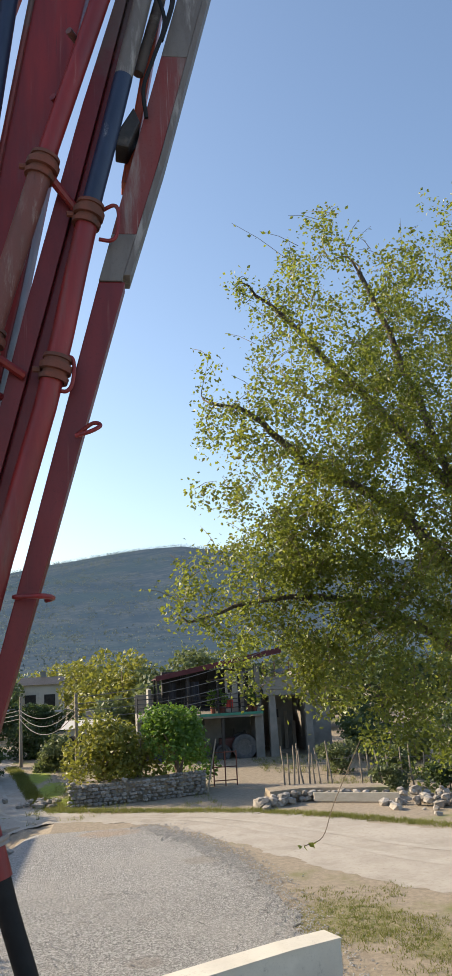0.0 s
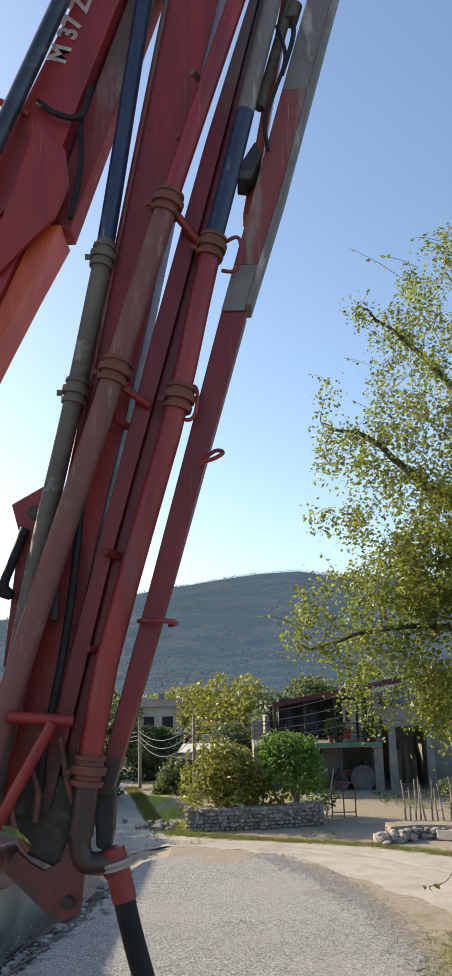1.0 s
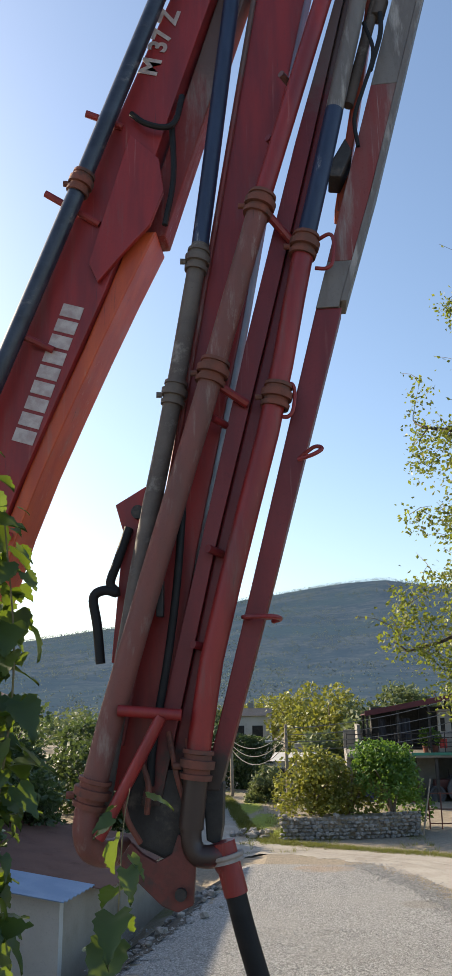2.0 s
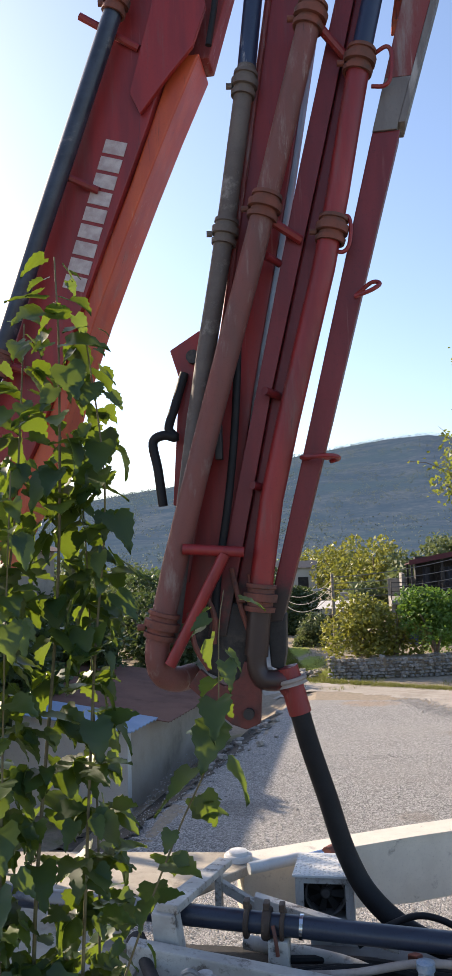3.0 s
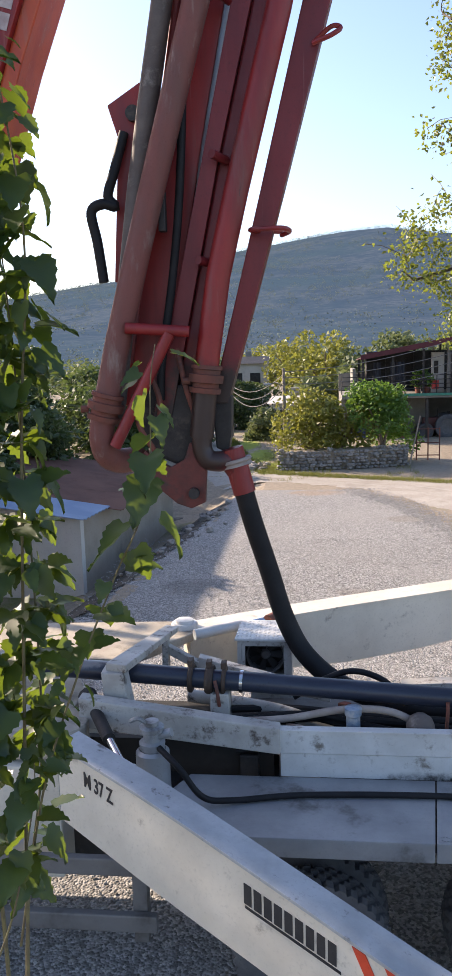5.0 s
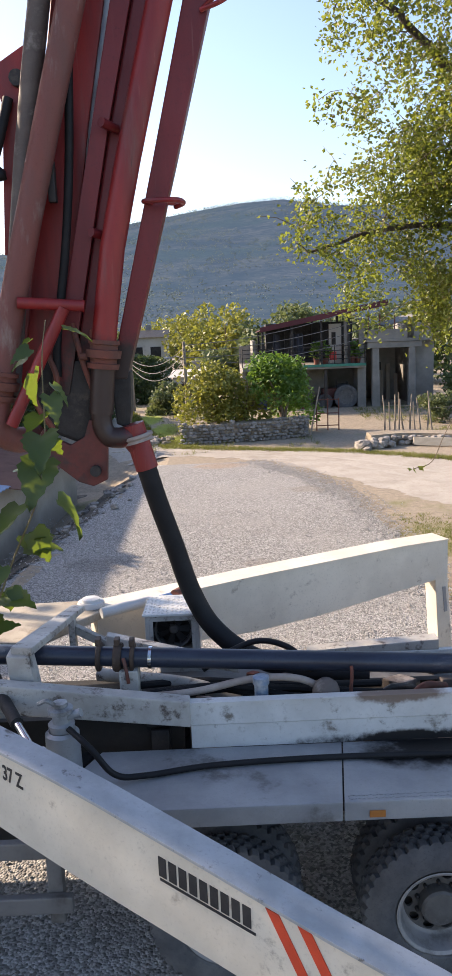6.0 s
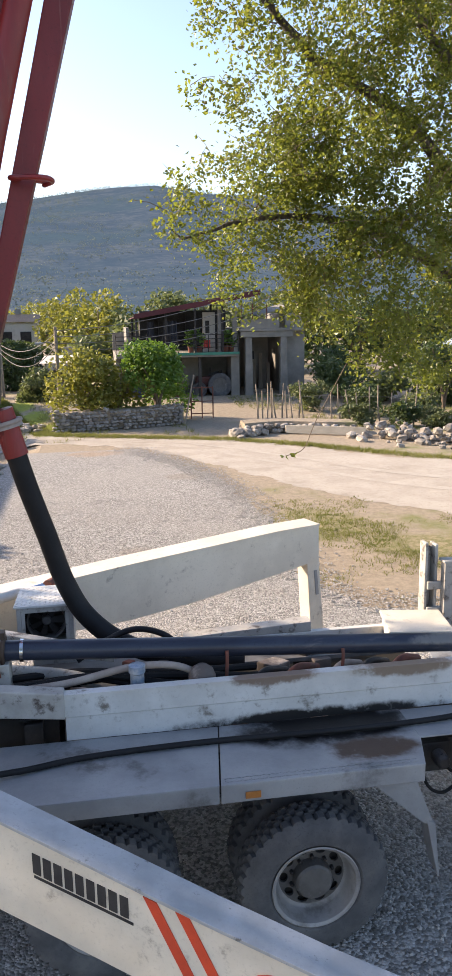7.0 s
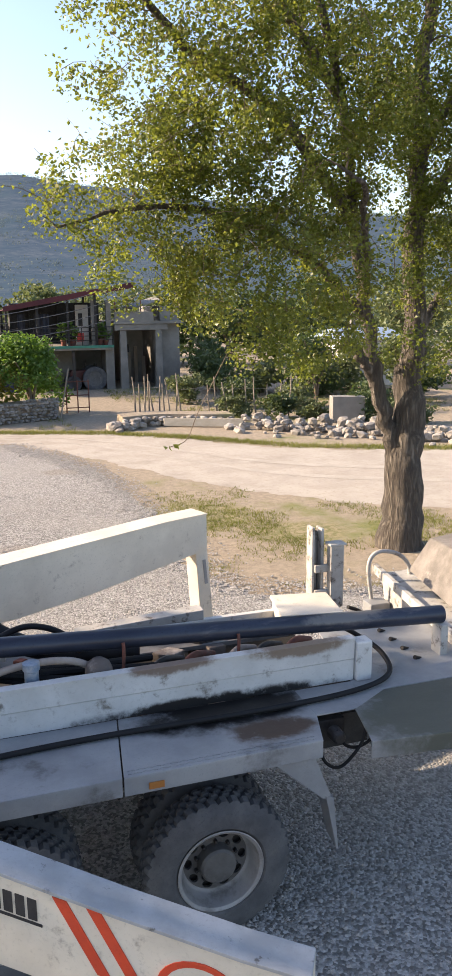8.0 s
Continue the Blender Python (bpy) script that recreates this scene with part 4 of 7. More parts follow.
for k, q in enumerate(geos):
    part("casting", q, (DARK, CRUST, DARK, RUST, PIPE_GREY)[k % 5], truck, ("greasy black casting", "cement-crusted casting", "greasy black casting", "rusty casting", "grey casting")[k % 5], bevel=0.012)
geos = []
for k in range(6):
    x = 0.4 + 0.32 * k + random.uniform(-0.1, 0.1)
    geos.append(Geo().tube(curve_points([(x, 6.2, 1.5), (x + 0.15, 6.3, 1.58), (x + 0.35, 6.45, 1.5)], 5), random.uniform(0.025, 0.05), 10))
for k, q in enumerate(geos):
    part("crusted_line", q, (CRUST, DARK, RUST)[k % 3], truck, smooth=True)

# near outrigger arm, folded out beside the truck
ARM_D = Vector((0.861, -0.508, 0))
ARM_N = Vector((0.508, 0.861, 0))


def arm_xyz(s, depth, z):
    p = Vector((-1.90, 5.08, 0)) + ARM_D * s + ARM_N * depth
    return (p.x, p.y, z)


ARM_TOP = [(0.0, 1.99), (0.83, 1.84), (1.65, 1.645), (2.3, 1.485), (3.08, 1.315), (3.27, 1.29)]
ARM_BOT = [(0.0, 1.49), (0.84, 1.28), (1.65, 1.11), (2.6, 0.90), (3.27, 0.82)]


def arm_line(line, s):
    return float(np.interp(s, [p[0] for p in line], [p[1] for p in line]))


outrigger = new("outrigger_arm")
outrigger.parent = truck
outrigger.location = Vector(arm_xyz(0, 0, 1.0)) - truck.location
tagged(outrigger, "cream tapered outrigger arm with dark lettering")
stations = [0.0, 0.3, 0.66, 1.0, 1.45, 1.75, 2.05, 2.35, 2.65, 2.95, 3.27]
g = Geo()
v, f = [], []
for s in stations:
    zt, zb = arm_line(ARM_TOP, s), arm_line(ARM_BOT, s)
    v += [arm_xyz(s, 0, zb), arm_xyz(s, 0, zt - 0.008), arm_xyz(s, 0.17, zt - 0.008), arm_xyz(s, 0.17, zb)]
for i in range(len(stations) - 1):
    o = 4 * i
    f += [(o + k, o + (k + 1) % 4, o + 4 + (k + 1) % 4, o + 4 + k) for k in range(4)]
f += [(0, 3, 2, 1), tuple(4 * (len(stations) - 1) + k for k in range(4))]
part("arm_box", g.add(v, f), CREAM, outrigger)
g = Geo()
v, f = [], []
for s in stations:
    zt = arm_line(ARM_TOP, s)
    v += [arm_xyz(s, -0.012, zt - 0.008), arm_xyz(s, -0.012, zt + 0.012), arm_xyz(s, 0.182, zt + 0.012), arm_xyz(s, 0.182, zt - 0.008)]
for i in range(len(stations) - 1):
    o = 4 * i
    f += [(o + k, o + (k + 1) % 4, o + 4 + (k + 1) % 4, o + 4 + k) for k in range(4)]
f += [(0, 3, 2, 1), tuple(4 * (len(stations) - 1) + k for k in range(4))]
part("top_plate", g.add(v, f), TOPPLATE, outrigger, "oil-spotted grey top plate", bevel=0.003)


def arm_face(s, z, w, h, slope, material, name, lean=0.0):
    """A thin painted bar on the arm's face: start, width, height, slope of its foot."""
    q = [(s, z), (s + w, z + slope * w), (s + w + lean, z + slope * w + h), (s + lean, z + h)]
    return part(name, Geo().solid([arm_xyz(a, -0.0005, b) for a, b in q], [arm_xyz(a, -0.005, b) for a, b in q]), material, outrigger)


SL = -0.215
lettering("M 37 Z", arm_xyz(0.225, -0.001, 1.785), ARM_D + Vector((0, 0, -0.2)), Vector((0, 0, 1)), 0.096, LETTER_BLACK, outrigger, 0.004, 0.62, 0.018)
for k in range(9):
    arm_face(1.405 + 0.0625 * k, 1.495 + SL * 0.0625 * k, 0.046, 0.115, SL, LETTER_BLACK, "lettering_bar")
arm_face(1.41, 1.468, 0.565, 0.014, SL, LETTER_BLACK, "underline")
arm_face(2.245, 1.13, 0.072, 0.40, SL, STRIPE, "stripe", -0.21)
arm_face(2.415, 1.095, 0.072, 0.40, SL, STRIPE, "stripe", -0.21)
v, f = [], []
for k in range(11):
    a = math.pi * (0.95 - 0.085 * k)
    for d in (-0.0005, -0.005):
        v += [arm_xyz(2.74 + r * math.cos(a), d, 1.13 + 0.8 * r * math.sin(a) - 0.05 * math.cos(a) * r) for r in (0.16, 0.20)]
for k in range(10):
    o = 4 * k
    f += [(o + 2, o + 3, o + 7, o + 6), (o, o + 4, o + 5, o + 1), (o, o + 2, o + 6, o + 4), (o + 1, o + 5, o + 7, o + 3)]
f += [(0, 1, 3, 2), (40, 42, 43, 41)]
g = Geo().add(v, f)
part("emblem_arc", g, STRIPE, outrigger, "red painted arc emblem")
# steel step frame under the arm
g = Geo().box(-3.4, -1.5, 5.2, 5.26, 1.02, 1.14).box(-3.4, -1.35, 5.2, 5.26, 0.62, 0.74).box(-1.52, -1.42, 5.265, 5.36, 0.50, 1.14)
part("underrun_guard", g, GUARD, truck, "grey steel side guard", bevel=0.012)

# far outrigger arm with its leg
far_arm = new("outrigger_arm")
far_arm.parent = truck
far_arm.location = Vector((-1.5, 7.9, 1.2)) - truck.location
tagged(far_arm, "cream outrigger arm swung out behind the truck")
FD = Vector((0.932, 0.362, 0))
FN = Vector((-0.362, 0.932, 0))


def far_xyz(s, d, z):
    p = Vector((-1.5, 7.82, 0)) + FD * s + FN * d
    return (p.x, p.y, z)


FT = [(0, 1.74), (1.6, 1.83), (3.4, 1.90), (4.0, 1.90)]
FB = [(0, 1.30), (1.9, 1.24), (3.85, 1.46), (4.0, 1.52)]
fs_ = [0, 0.8, 1.6, 2.4, 3.4, 3.85, 4.0]
v, f = [], []
for s in fs_:
    zt, zb = arm_line(FT, s), arm_line(FB, s)
    v += [far_xyz(s, 0, zb), far_xyz(s, 0, zt), far_xyz(s, 0.28, zt), far_xyz(s, 0.28, zb)]
for i in range(len(fs_) - 1):
    o = 4 * i
    f += [(o + k, o + (k + 1) % 4, o + 4 + (k + 1) % 4, o + 4 + k) for k in range(4)]
f += [(0, 3, 2, 1), tuple(4 * (len(fs_) - 1) + k for k in range(4))]
part("arm_box", Geo().add(v, f), CREAM, far_arm, bevel=0.006)
v, f = [], []
for s in fs_:
    zt = arm_line(FT, s)
    v += [far_xyz(s, -0.015, zt + 0.002), far_xyz(s, -0.015, zt + 0.016), far_xyz(s, 0.295, zt + 0.016), far_xyz(s, 0.295, zt + 0.002)]
for i in range(len(fs_) - 1):
    o = 4 * i
    f += [(o + k, o + (k + 1) % 4, o + 4 + (k + 1) % 4, o + 4 + k) for k in range(4)]
f += [(0, 3, 2, 1), tuple(4 * (len(fs_) - 1) + k for k in range(4))]
part("top_plate", Geo().add(v, f), CREAM, far_arm)
v0 = [far_xyz(s, d, 1.50) for s, d in ((3.86, 0.04), (4.03, 0.04), (4.03, 0.24), (3.86, 0.24))]
v1 = [far_xyz(s, d, 0.35) for s, d in ((3.94, 0.04), (4.13, 0.04), (4.13, 0.24), (3.94, 0.24))]
part("leg", Geo().solid(v1, v0), CREAM, far_arm, bevel=0.01)
part("leg_slot", Geo().solid([far_xyz(3.99, 0.032, 1.05), far_xyz(4.03, 0.032, 1.05), far_xyz(4.03, 0.045, 1.05), far_xyz(3.99, 0.045, 1.05)],
                             [far_xyz(3.96, 0.032, 1.35), far_xyz(4.0, 0.032, 1.35), far_xyz(4.0, 0.045, 1.35), far_xyz(3.96, 0.045, 1.35)]), STEEL, far_arm)
p = Vector(far_xyz(4.03, 0.14, 0))
part("foot", Geo().tube([(p.x, p.y, 0.06), (p.x, p.y, 0.4)], 0.06, 14).lathe((p.x, p.y, 0.0), (0, 0, 1), [(0.014, 0), (0.014, 0.22), (0.05, 0.22), (0.08, 0.1), (0.08, 0)], 24), STEEL, far_arm, smooth=True)
# ram that swings the far arm
part("ram", Geo().tube([(-1.42, 7.62, 1.80), (-0.98, 7.86, 1.82)], 0.05, 16), WHITE, truck, smooth=True)
part("piston_rod", Geo().tube([(-0.98, 7.86, 1.82), (-0.72, 8.0, 1.84)], 0.028, 12), CHROME, truck, "chrome piston rod", smooth=True)
part("ram_eye", Geo().tube([(-0.76, 7.92, 1.84), (-0.66, 8.08, 1.84)], 0.055, 12), RUST, truck, smooth=True)

# rear: white upright frame, box, hopper edge, handle
g = Geo().box(2.80, 2.83, 7.6, 7.74, 1.0, 2.12).box(2.90, 2.93, 7.6, 7.74, 1.0, 2.10).box(2.83, 2.90, 7.70, 7.73, 1.0, 2.06)
g.box(2.96, 3.10, 7.5, 7.6, 1.3, 1.94).box(2.82, 3.08, 7.56, 7.6, 1.66, 1.74).box(2.82, 3.08, 7.56, 7.6, 1.42, 1.48).box(2.94, 3.12, 7.48, 7.62, 1.94, 1.965)
part("rear_upright", g, FRAME, truck, "scuffed white steel upright", bevel=0.012)
g = Geo().hexa([(2.28, 7.1), (2.82, 7.0), (2.9, 7.5), (2.38, 7.6)], 1.30, 1.44).hexa([(2.26, 7.08), (2.84, 6.98), (2.92, 7.52), (2.36, 7.62)], 1.445, 1.475)
part("control_box", g, CREAM, truck, "cream steel control box", bevel=0.01)
part("grab_handle", Geo().tube(curve_points([(3.56, 7.75, 1.2), (3.51, 7.75, 1.6), (3.61, 7.75, 1.74), (3.84, 7.75, 1.70), (3.98, 7.75, 1.56), (4.0, 7.75, 1.40)], 6), 0.022, 10), FRAME, truck, "bent tube handle", smooth=True)
part("handle_foot", Geo().box(3.46, 3.68, 7.58, 7.76, 1.08, 1.24), STEEL, truck, bevel=0.01)
hop = [(3.52, 6.15), (5.0, 6.0), (5.0, 7.9), (3.74, 7.9)]
g = Geo().solid([(3.62, 6.3, 0.7), (4.7, 6.25, 0.7), (4.7, 7.6, 0.7), (3.7, 7.6, 0.7)], [(x, y, 1.46) for x, y in hop])
part("hopper", g, FRAME, truck, "cement-splashed hopper", bevel=0.02)
g = Geo().solid([(3.44, 6.1, 1.40), (3.50, 6.1, 1.40), (3.72, 7.95, 1.46), (3.66, 7.95, 1.46)], [(3.44, 6.1, 1.49), (3.50, 6.1, 1.49), (3.72, 7.95, 1.55), (3.66, 7.95, 1.55)])
part("hopper_rim", g, FRAME, truck, bevel=0.01)
g = Geo().solid([(3.74, 6.45, 1.50), (4.9, 6.2, 1.50), (4.9, 7.6, 1.56), (3.88, 7.6, 1.56)], [(3.96, 6.6, 1.96), (4.9, 6.3, 2.02), (4.9, 7.5, 2.0), (4.06, 7.5, 1.92)])
part("hopper_cover", g, HOPCRUST, truck, "cement-crusted hopper cover", bevel=0.03)
geos = []
for k in range(7):
    y = 6.0 + 0.2 * k
    geos.append(Geo().tube(curve_points([(3.0, y, 1.42), (3.15, y + 0.05, 1.34), (3.3, y + 0.1, 1.2), (3.45, y + 0.1, 1.0)], 5), 0.018, 8))
parts_each("hydraulic_line", geos, RUBBER, truck, smooth=True)

# cab at the front of the truck
cab = part("cab", Geo().slab([(-7.9, 0.7), (-5.7, 0.7), (-5.7, 3.15), (-7.3, 3.2), (-7.75, 2.4), (-7.9, 1.7)], 5.15, 7.65), WHITE, truck, "white truck cab", bevel=0.08)
part("cab_window", Geo().slab([(-7.3, 2.0), (-6.2, 2.0), (-6.2, 2.8), (-7.1, 2.8)], 5.13, 5.148), DARK, cab)
part("cab_window", Geo().slab([(-7.3, 2.0), (-6.2, 2.0), (-6.2, 2.8), (-7.1, 2.8)], 7.652, 7.67), DARK, cab)
for wy, way_ in ((5.15, 1), (7.65, -1)):
    make_wheel(-6.8, wy, way_)

# ---- the boom ----
STANCE[0] = Matrix(((1, 0, 0.028, -0.142), (0, 1, 0, 0), (0, 0, 1.04, -0.05), (0, 0, 0, 1)))


def boom_box(name, left, right, y0, y1, material, label="", bevel=0.018, parent=None):
    """A boom section: its two edges as (x, z) from the foot up, between two depths."""
    g = Geo()
    n = len(left)
    v, f = [], []
    for (xl, zl), (xr, zr) in zip(left, right):
        v += [(xl, y0, zl), (xr, y0, zr), (xr, y1, zr), (xl, y1, zl)]
    for i in range(n - 1):
        o = 4 * i
        f += [(o + k, o + (k + 1) % 4, o + 4 + (k + 1) % 4, o + 4 + k) for k in range(4)]
    f += [(0, 3, 2, 1), tuple(4 * (n - 1) + k for k in range(4))]
    g.add(v, f)
    return part(name, g, material, parent or truck, label, bevel=bevel)


def xz(pts, z):
    """x of a line of (x, z) points at the height z, carried on at its ends."""
    P = sorted(pts, key=lambda p: p[1])
    for (xa, za), (xb, zb) in zip(P, P[1:]):
        if z <= zb or (xb, zb) == P[-1]:
            return xa + (xb - xa) * (z - za) / (zb - za)


def heights(z0, z1, n=6):
    return [z0 + (z1 - z0) * i / (n - 1) for i in range(n)]


def between(a, b, z0, z1, n=6):
    return [(xz(a, z), z) for z in heights(z0, z1, n)], [(xz(b, z), z) for z in heights(z0, z1, n)]


TOPZ = 13.6
# main section with its curved foot
A_L = [(-4.6, 3.6), (-4.1, 4.4), (-3.5, 5.9), (-3.0, 7.5), (-2.46, 9.05), (-1.59, 11.44)]
A_R = [(-3.95, 3.6), (-3.5, 4.4), (-3.0, 5.3), (-2.76, 6.16), (-2.48, 6.88), (-2.03, 7.98), (-1.69, 8.72), (-1.31, 9.75), (-0.98, 11.0)]
A_M = [(-4.15, 3.6), (-3.65, 4.4), (-3.1, 5.5), (-2.82, 6.36), (-2.57, 7.02), (-2.29, 7.71), (-1.88, 8.85), (-1.78, 9.3), (-1.16, 11.4)]
l, r = between(A_L, A_M, 3.6, TOPZ, 12)
sec_a = boom_box("boom_section", l, r, 7.20, 7.80, RED, "wide faded red main boom section with white lettering")
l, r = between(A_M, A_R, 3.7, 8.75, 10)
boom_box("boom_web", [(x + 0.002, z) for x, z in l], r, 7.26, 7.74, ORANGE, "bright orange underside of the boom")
l, r = between([(-1.87, 8.8), (-1.15, 11.4)], [(-1.6, 8.8), (-0.86, 11.4)], 8.76, TOPZ, 4)
boom_box("boom_web", l, r, 7.36, 7.66, FADED, "dusty grey-red boom web")
part("hinge_plate", Geo().slab([(-1.96, 9.75), (-1.66, 9.45), (-1.60, 9.1), (-1.72, 8.75), (-1.95, 8.5), (-2.2, 8.2), (-2.3, 8.4)], 7.14, 7.19), RED, truck, bevel=0.01)
part("turret", Geo().lathe((-4.75, 7.0, 1.5), (0, 0, 1), [(0, 0.75), (0.25, 0.75), (0.3, 0.6), (1.6, 0.5), (1.7, 0.45)], 32).slab([(-5.3, 2.4), (-4.3, 2.4), (-4.05, 3.9), (-4.95, 4.1)], 6.75, 7.95), RED, truck, "red boom turret", bevel=0.02)
u = Vector((0.295, 0, 0.955))
up = Vector((-0.955, 0, 0.295))
lettering("M 37 Z", (-1.74, 7.195, 10.42), u, up, 0.20, LETTER_WHITE, sec_a, 0.006, 0.95, 0.04)
for k in range(9):
    o = Vector((-2.73, 7.2, 6.68)) + u * 0.154 * k
    q = [o, o + u * 0.122, o + u * 0.122 + up * 0.21, o + up * 0.21]
    part("lettering_bar", Geo().solid([tuple(p) for p in q], [tuple(p + Vector((0, -0.006, 0))) for p in q]), LETTER_WHITE, sec_a, "worn white painted bar")
STANCE[0] = Matrix(((1, 0, 0.0033, 0.049), (0, 1, 0, 0), (0, 0, 1.04, -0.08), (0, 0, 0, 1)))
# section two
E_L = [(-2.0, 3.9), (-1.74, 5.2), (-1.26, 8.05), (-1.03, 9.35), (-0.68, 11.5)]
E_R = [(-1.62, 3.9), (-1.32, 5.6), (-0.81, 8.02), (-0.59, 9.3), (-0.13, 11.42)]
l, r = between(E_L, E_R, 3.85, TOPZ)
boom_box("boom_section", l, r, 7.42, 7.86, RED_FOOT, "red box-section boom arm")
part("edge_flange", Geo().tube([(xz(E_L, z) + 0.02, 7.40, z) for z in heights(4.2, TOPZ, 5)], 0.03, 8), FADED, truck, smooth=True)
# section three
F_L = [(-1.70, 3.87), (-1.56, 4.47), (-1.25, 5.72), (-0.81, 7.6), (-0.41, 9.21), (0.18, 11.27)]
F_R = [(-1.34, 3.87), (-1.18, 4.6), (-0.97, 5.71), (-0.48, 7.34), (-0.12, 8.8), (0.42, 11.27)]
F_M = [(-1.54, 3.87), (-1.40, 4.56), (-1.12, 5.71), (-0.67, 7.45), (-0.29, 8.95), (0.27, 11.27)]
l, r = between(F_L, F_M, 3.75, TOPZ)
boom_box("boom_section", l, r, 7.30, 7.72, MAROON_FOOT, "dark red box-section boom arm with peg holes")
l, r = between([(x + 0.002, z) for x, z in F_M], F_R, 3.75, TOPZ)
boom_box("boom_section", l, r, 7.36, 7.70, MAROON_FOOT, "dark maroon box-section boom arm")
# tip section
H_L = [(-1.22, 3.86), (-0.86, 5.19), (-0.15, 7.9)]
H_R = [(-1.08, 3.86), (-0.68, 5.19), (0.09, 7.9)]
l, r = between(H_L, H_R, 3.86, 7.9)
sec_h = boom_box("boom_section", l, r, 7.30, 7.52, MAROON_FOOT, "slim dark red tip boom section", 0.012)
part("tip_fitting", Geo().slab([(-1.22, 3.92), (-1.05, 3.92), (-1.06, 3.6), (-1.09, 3.46), (-1.19, 3.5)], 7.31, 7.50), DARK, truck, "greasy black tip fitting", bevel=0.015)
H2_L = [(-0.15, 7.9), (0.76, 11.2)]
H2_R = [(0.12, 7.9), (0.50, 9.12), (1.06, 11.15)]
for za, zb, m_ in ((7.9, 8.35, TIP_GREY), (8.352, 10.2, FADED), (10.202, TOPZ, TIP_GREY)):
    l, r = between(H2_L, [(x - 0.06, z) for x, z in H2_R], za, zb, 4)
    boom_box("boom_section", l, r, 7.28, 7.54, m_, "faded grey and red tip boom section", 0.006)
l, r = between([(x - 0.06, z) for x, z in H2_R], H2_R, 7.95, TOPZ)
boom_box("edge_rail", l, r, 7.27, 7.55, TIP_GREY, "bare grey steel edge rail", 0.008)
l, r = between([(0.0, 8.6), (0.5, 11.3)], [(0.09, 8.6), (0.6, 11.3)], 9.0, TOPZ, 4)
boom_box("boom_section", l, r, 7.50, 7.74, ORANGE, "orange inner tip section")

# delivery pipes along the boom
def boom_pipe(line, y, z0, z1, r, material, label, rings=()):
    pts = [(xz(line, z), y, z) for z in heights(z0, z1, 9)]
    p = part("delivery_pipe", Geo().tube(pts, r, 18), material, truck, label, smooth=True)
    for z in rings:
        d = Vector((xz(line, z + 0.1) - xz(line, z - 0.1), 0, 0.2)).normalized()
        c = Vector((xz(line, z), y, z))
        g = Geo().lathe(c, d, [(-0.10, r), (-0.10, r * 1.28), (-0.06, r * 1.34), (-0.055, r * 1.1), (-0.02, r * 1.1), (-0.015, r * 1.42), (0.045, r * 1.46), (0.05, r * 1.15), (0.085, r * 1.15), (0.09, r * 1.3), (0.12, r * 1.28), (0.12, r)], 22)
        g.tube([c + Vector((-r * 1.3, -0.02, 0)), c + Vector((-r * 1.9, -0.03, 0.0))], 0.028, 8)
        part("coupling", g, RUST if material is not PIPE_GREY else PIPE_GREY, p, "crusted pipe coupling", smooth=True)
    return p


B_C = [(-4.06, 5.0), (-3.54, 6.0), (-3.14, 7.12), (-2.44, 8.99), (-1.61, 11.31)]
boom_pipe(B_C, 7.05, 5.0, TOPZ, 0.085, PIPE_DARK, "black delivery pipe along the main section", (9.2, 6.1))
C_C = [(-2.05, 3.77), (-1.75, 5.73), (-1.48, 7.11), (-1.22, 8.69), (-0.89, 11.4)]
boom_pipe(C_C, 7.30, 8.62, TOPZ, 0.085, PIPE_BLUE, "dark blue delivery pipe with cement splashes")
boom_pipe(C_C, 7.30, 3.7, 8.62, 0.085, PIPE_GREY, "cement-crusted grey delivery pipe", (8.45, 7.15))
D_C = [(-2.12, 3.72), (-1.93, 4.48), (-1.57, 5.7), (-1.15, 7.09), (-0.64, 8.89), (0.05, 11.13)]
boom_pipe(D_C, 7.14, 8.97, TOPZ, 0.09, RED, "red delivery pipe")
boom_pipe(D_C, 7.14, 3.72, 8.97, 0.105, PIPE_BROWN, "worn brown-red delivery pipe", (8.88, 7.27, 3.85))
G_C = [(-1.30, 3.6), (-1.19, 4.61), (-0.94, 5.59), (-0.55, 6.97), (-0.25, 8.43), (-0.06, 9.19), (0.41, 11.16)]
boom_pipe(G_C, 7.22, 8.6, 9.9, 0.09, PIPE_BLUE, "dark blue pipe length")
boom_pipe(G_C, 7.22, 9.9, TOPZ, 0.088, TIP_GREY, "grey pipe length")
boom_pipe(G_C, 7.22, 3.6, 8.6, 0.10, RED_FOOT, "red delivery pipe", (8.48, 7.05, 4.05))
# elbow of the brown pipe and of the tip pipe
part("pipe_elbow", Geo().tube(curve_points([(-2.12, 7.14, 3.74), (-2.13, 7.15, 3.58), (-2.10, 7.21, 3.46), (-2.02, 7.36, 3.40), (-1.92, 7.56, 3.40)], 6), 0.105, 16), PIPE_BROWN, truck, "worn brown pipe elbow", smooth=True)
part("pipe_elbow", Geo().tube(curve_points([(-1.30, 7.22, 3.62), (-1.295, 7.22, 3.50), (-1.25, 7.22, 3.42), (-1.17, 7.23, 3.40), (-1.09, 7.26, 3.40), (-1.03, 7.28, 3.33)], 6), 0.084, 16), RED_FOOT, truck, "grimy red pipe elbow", smooth=True)
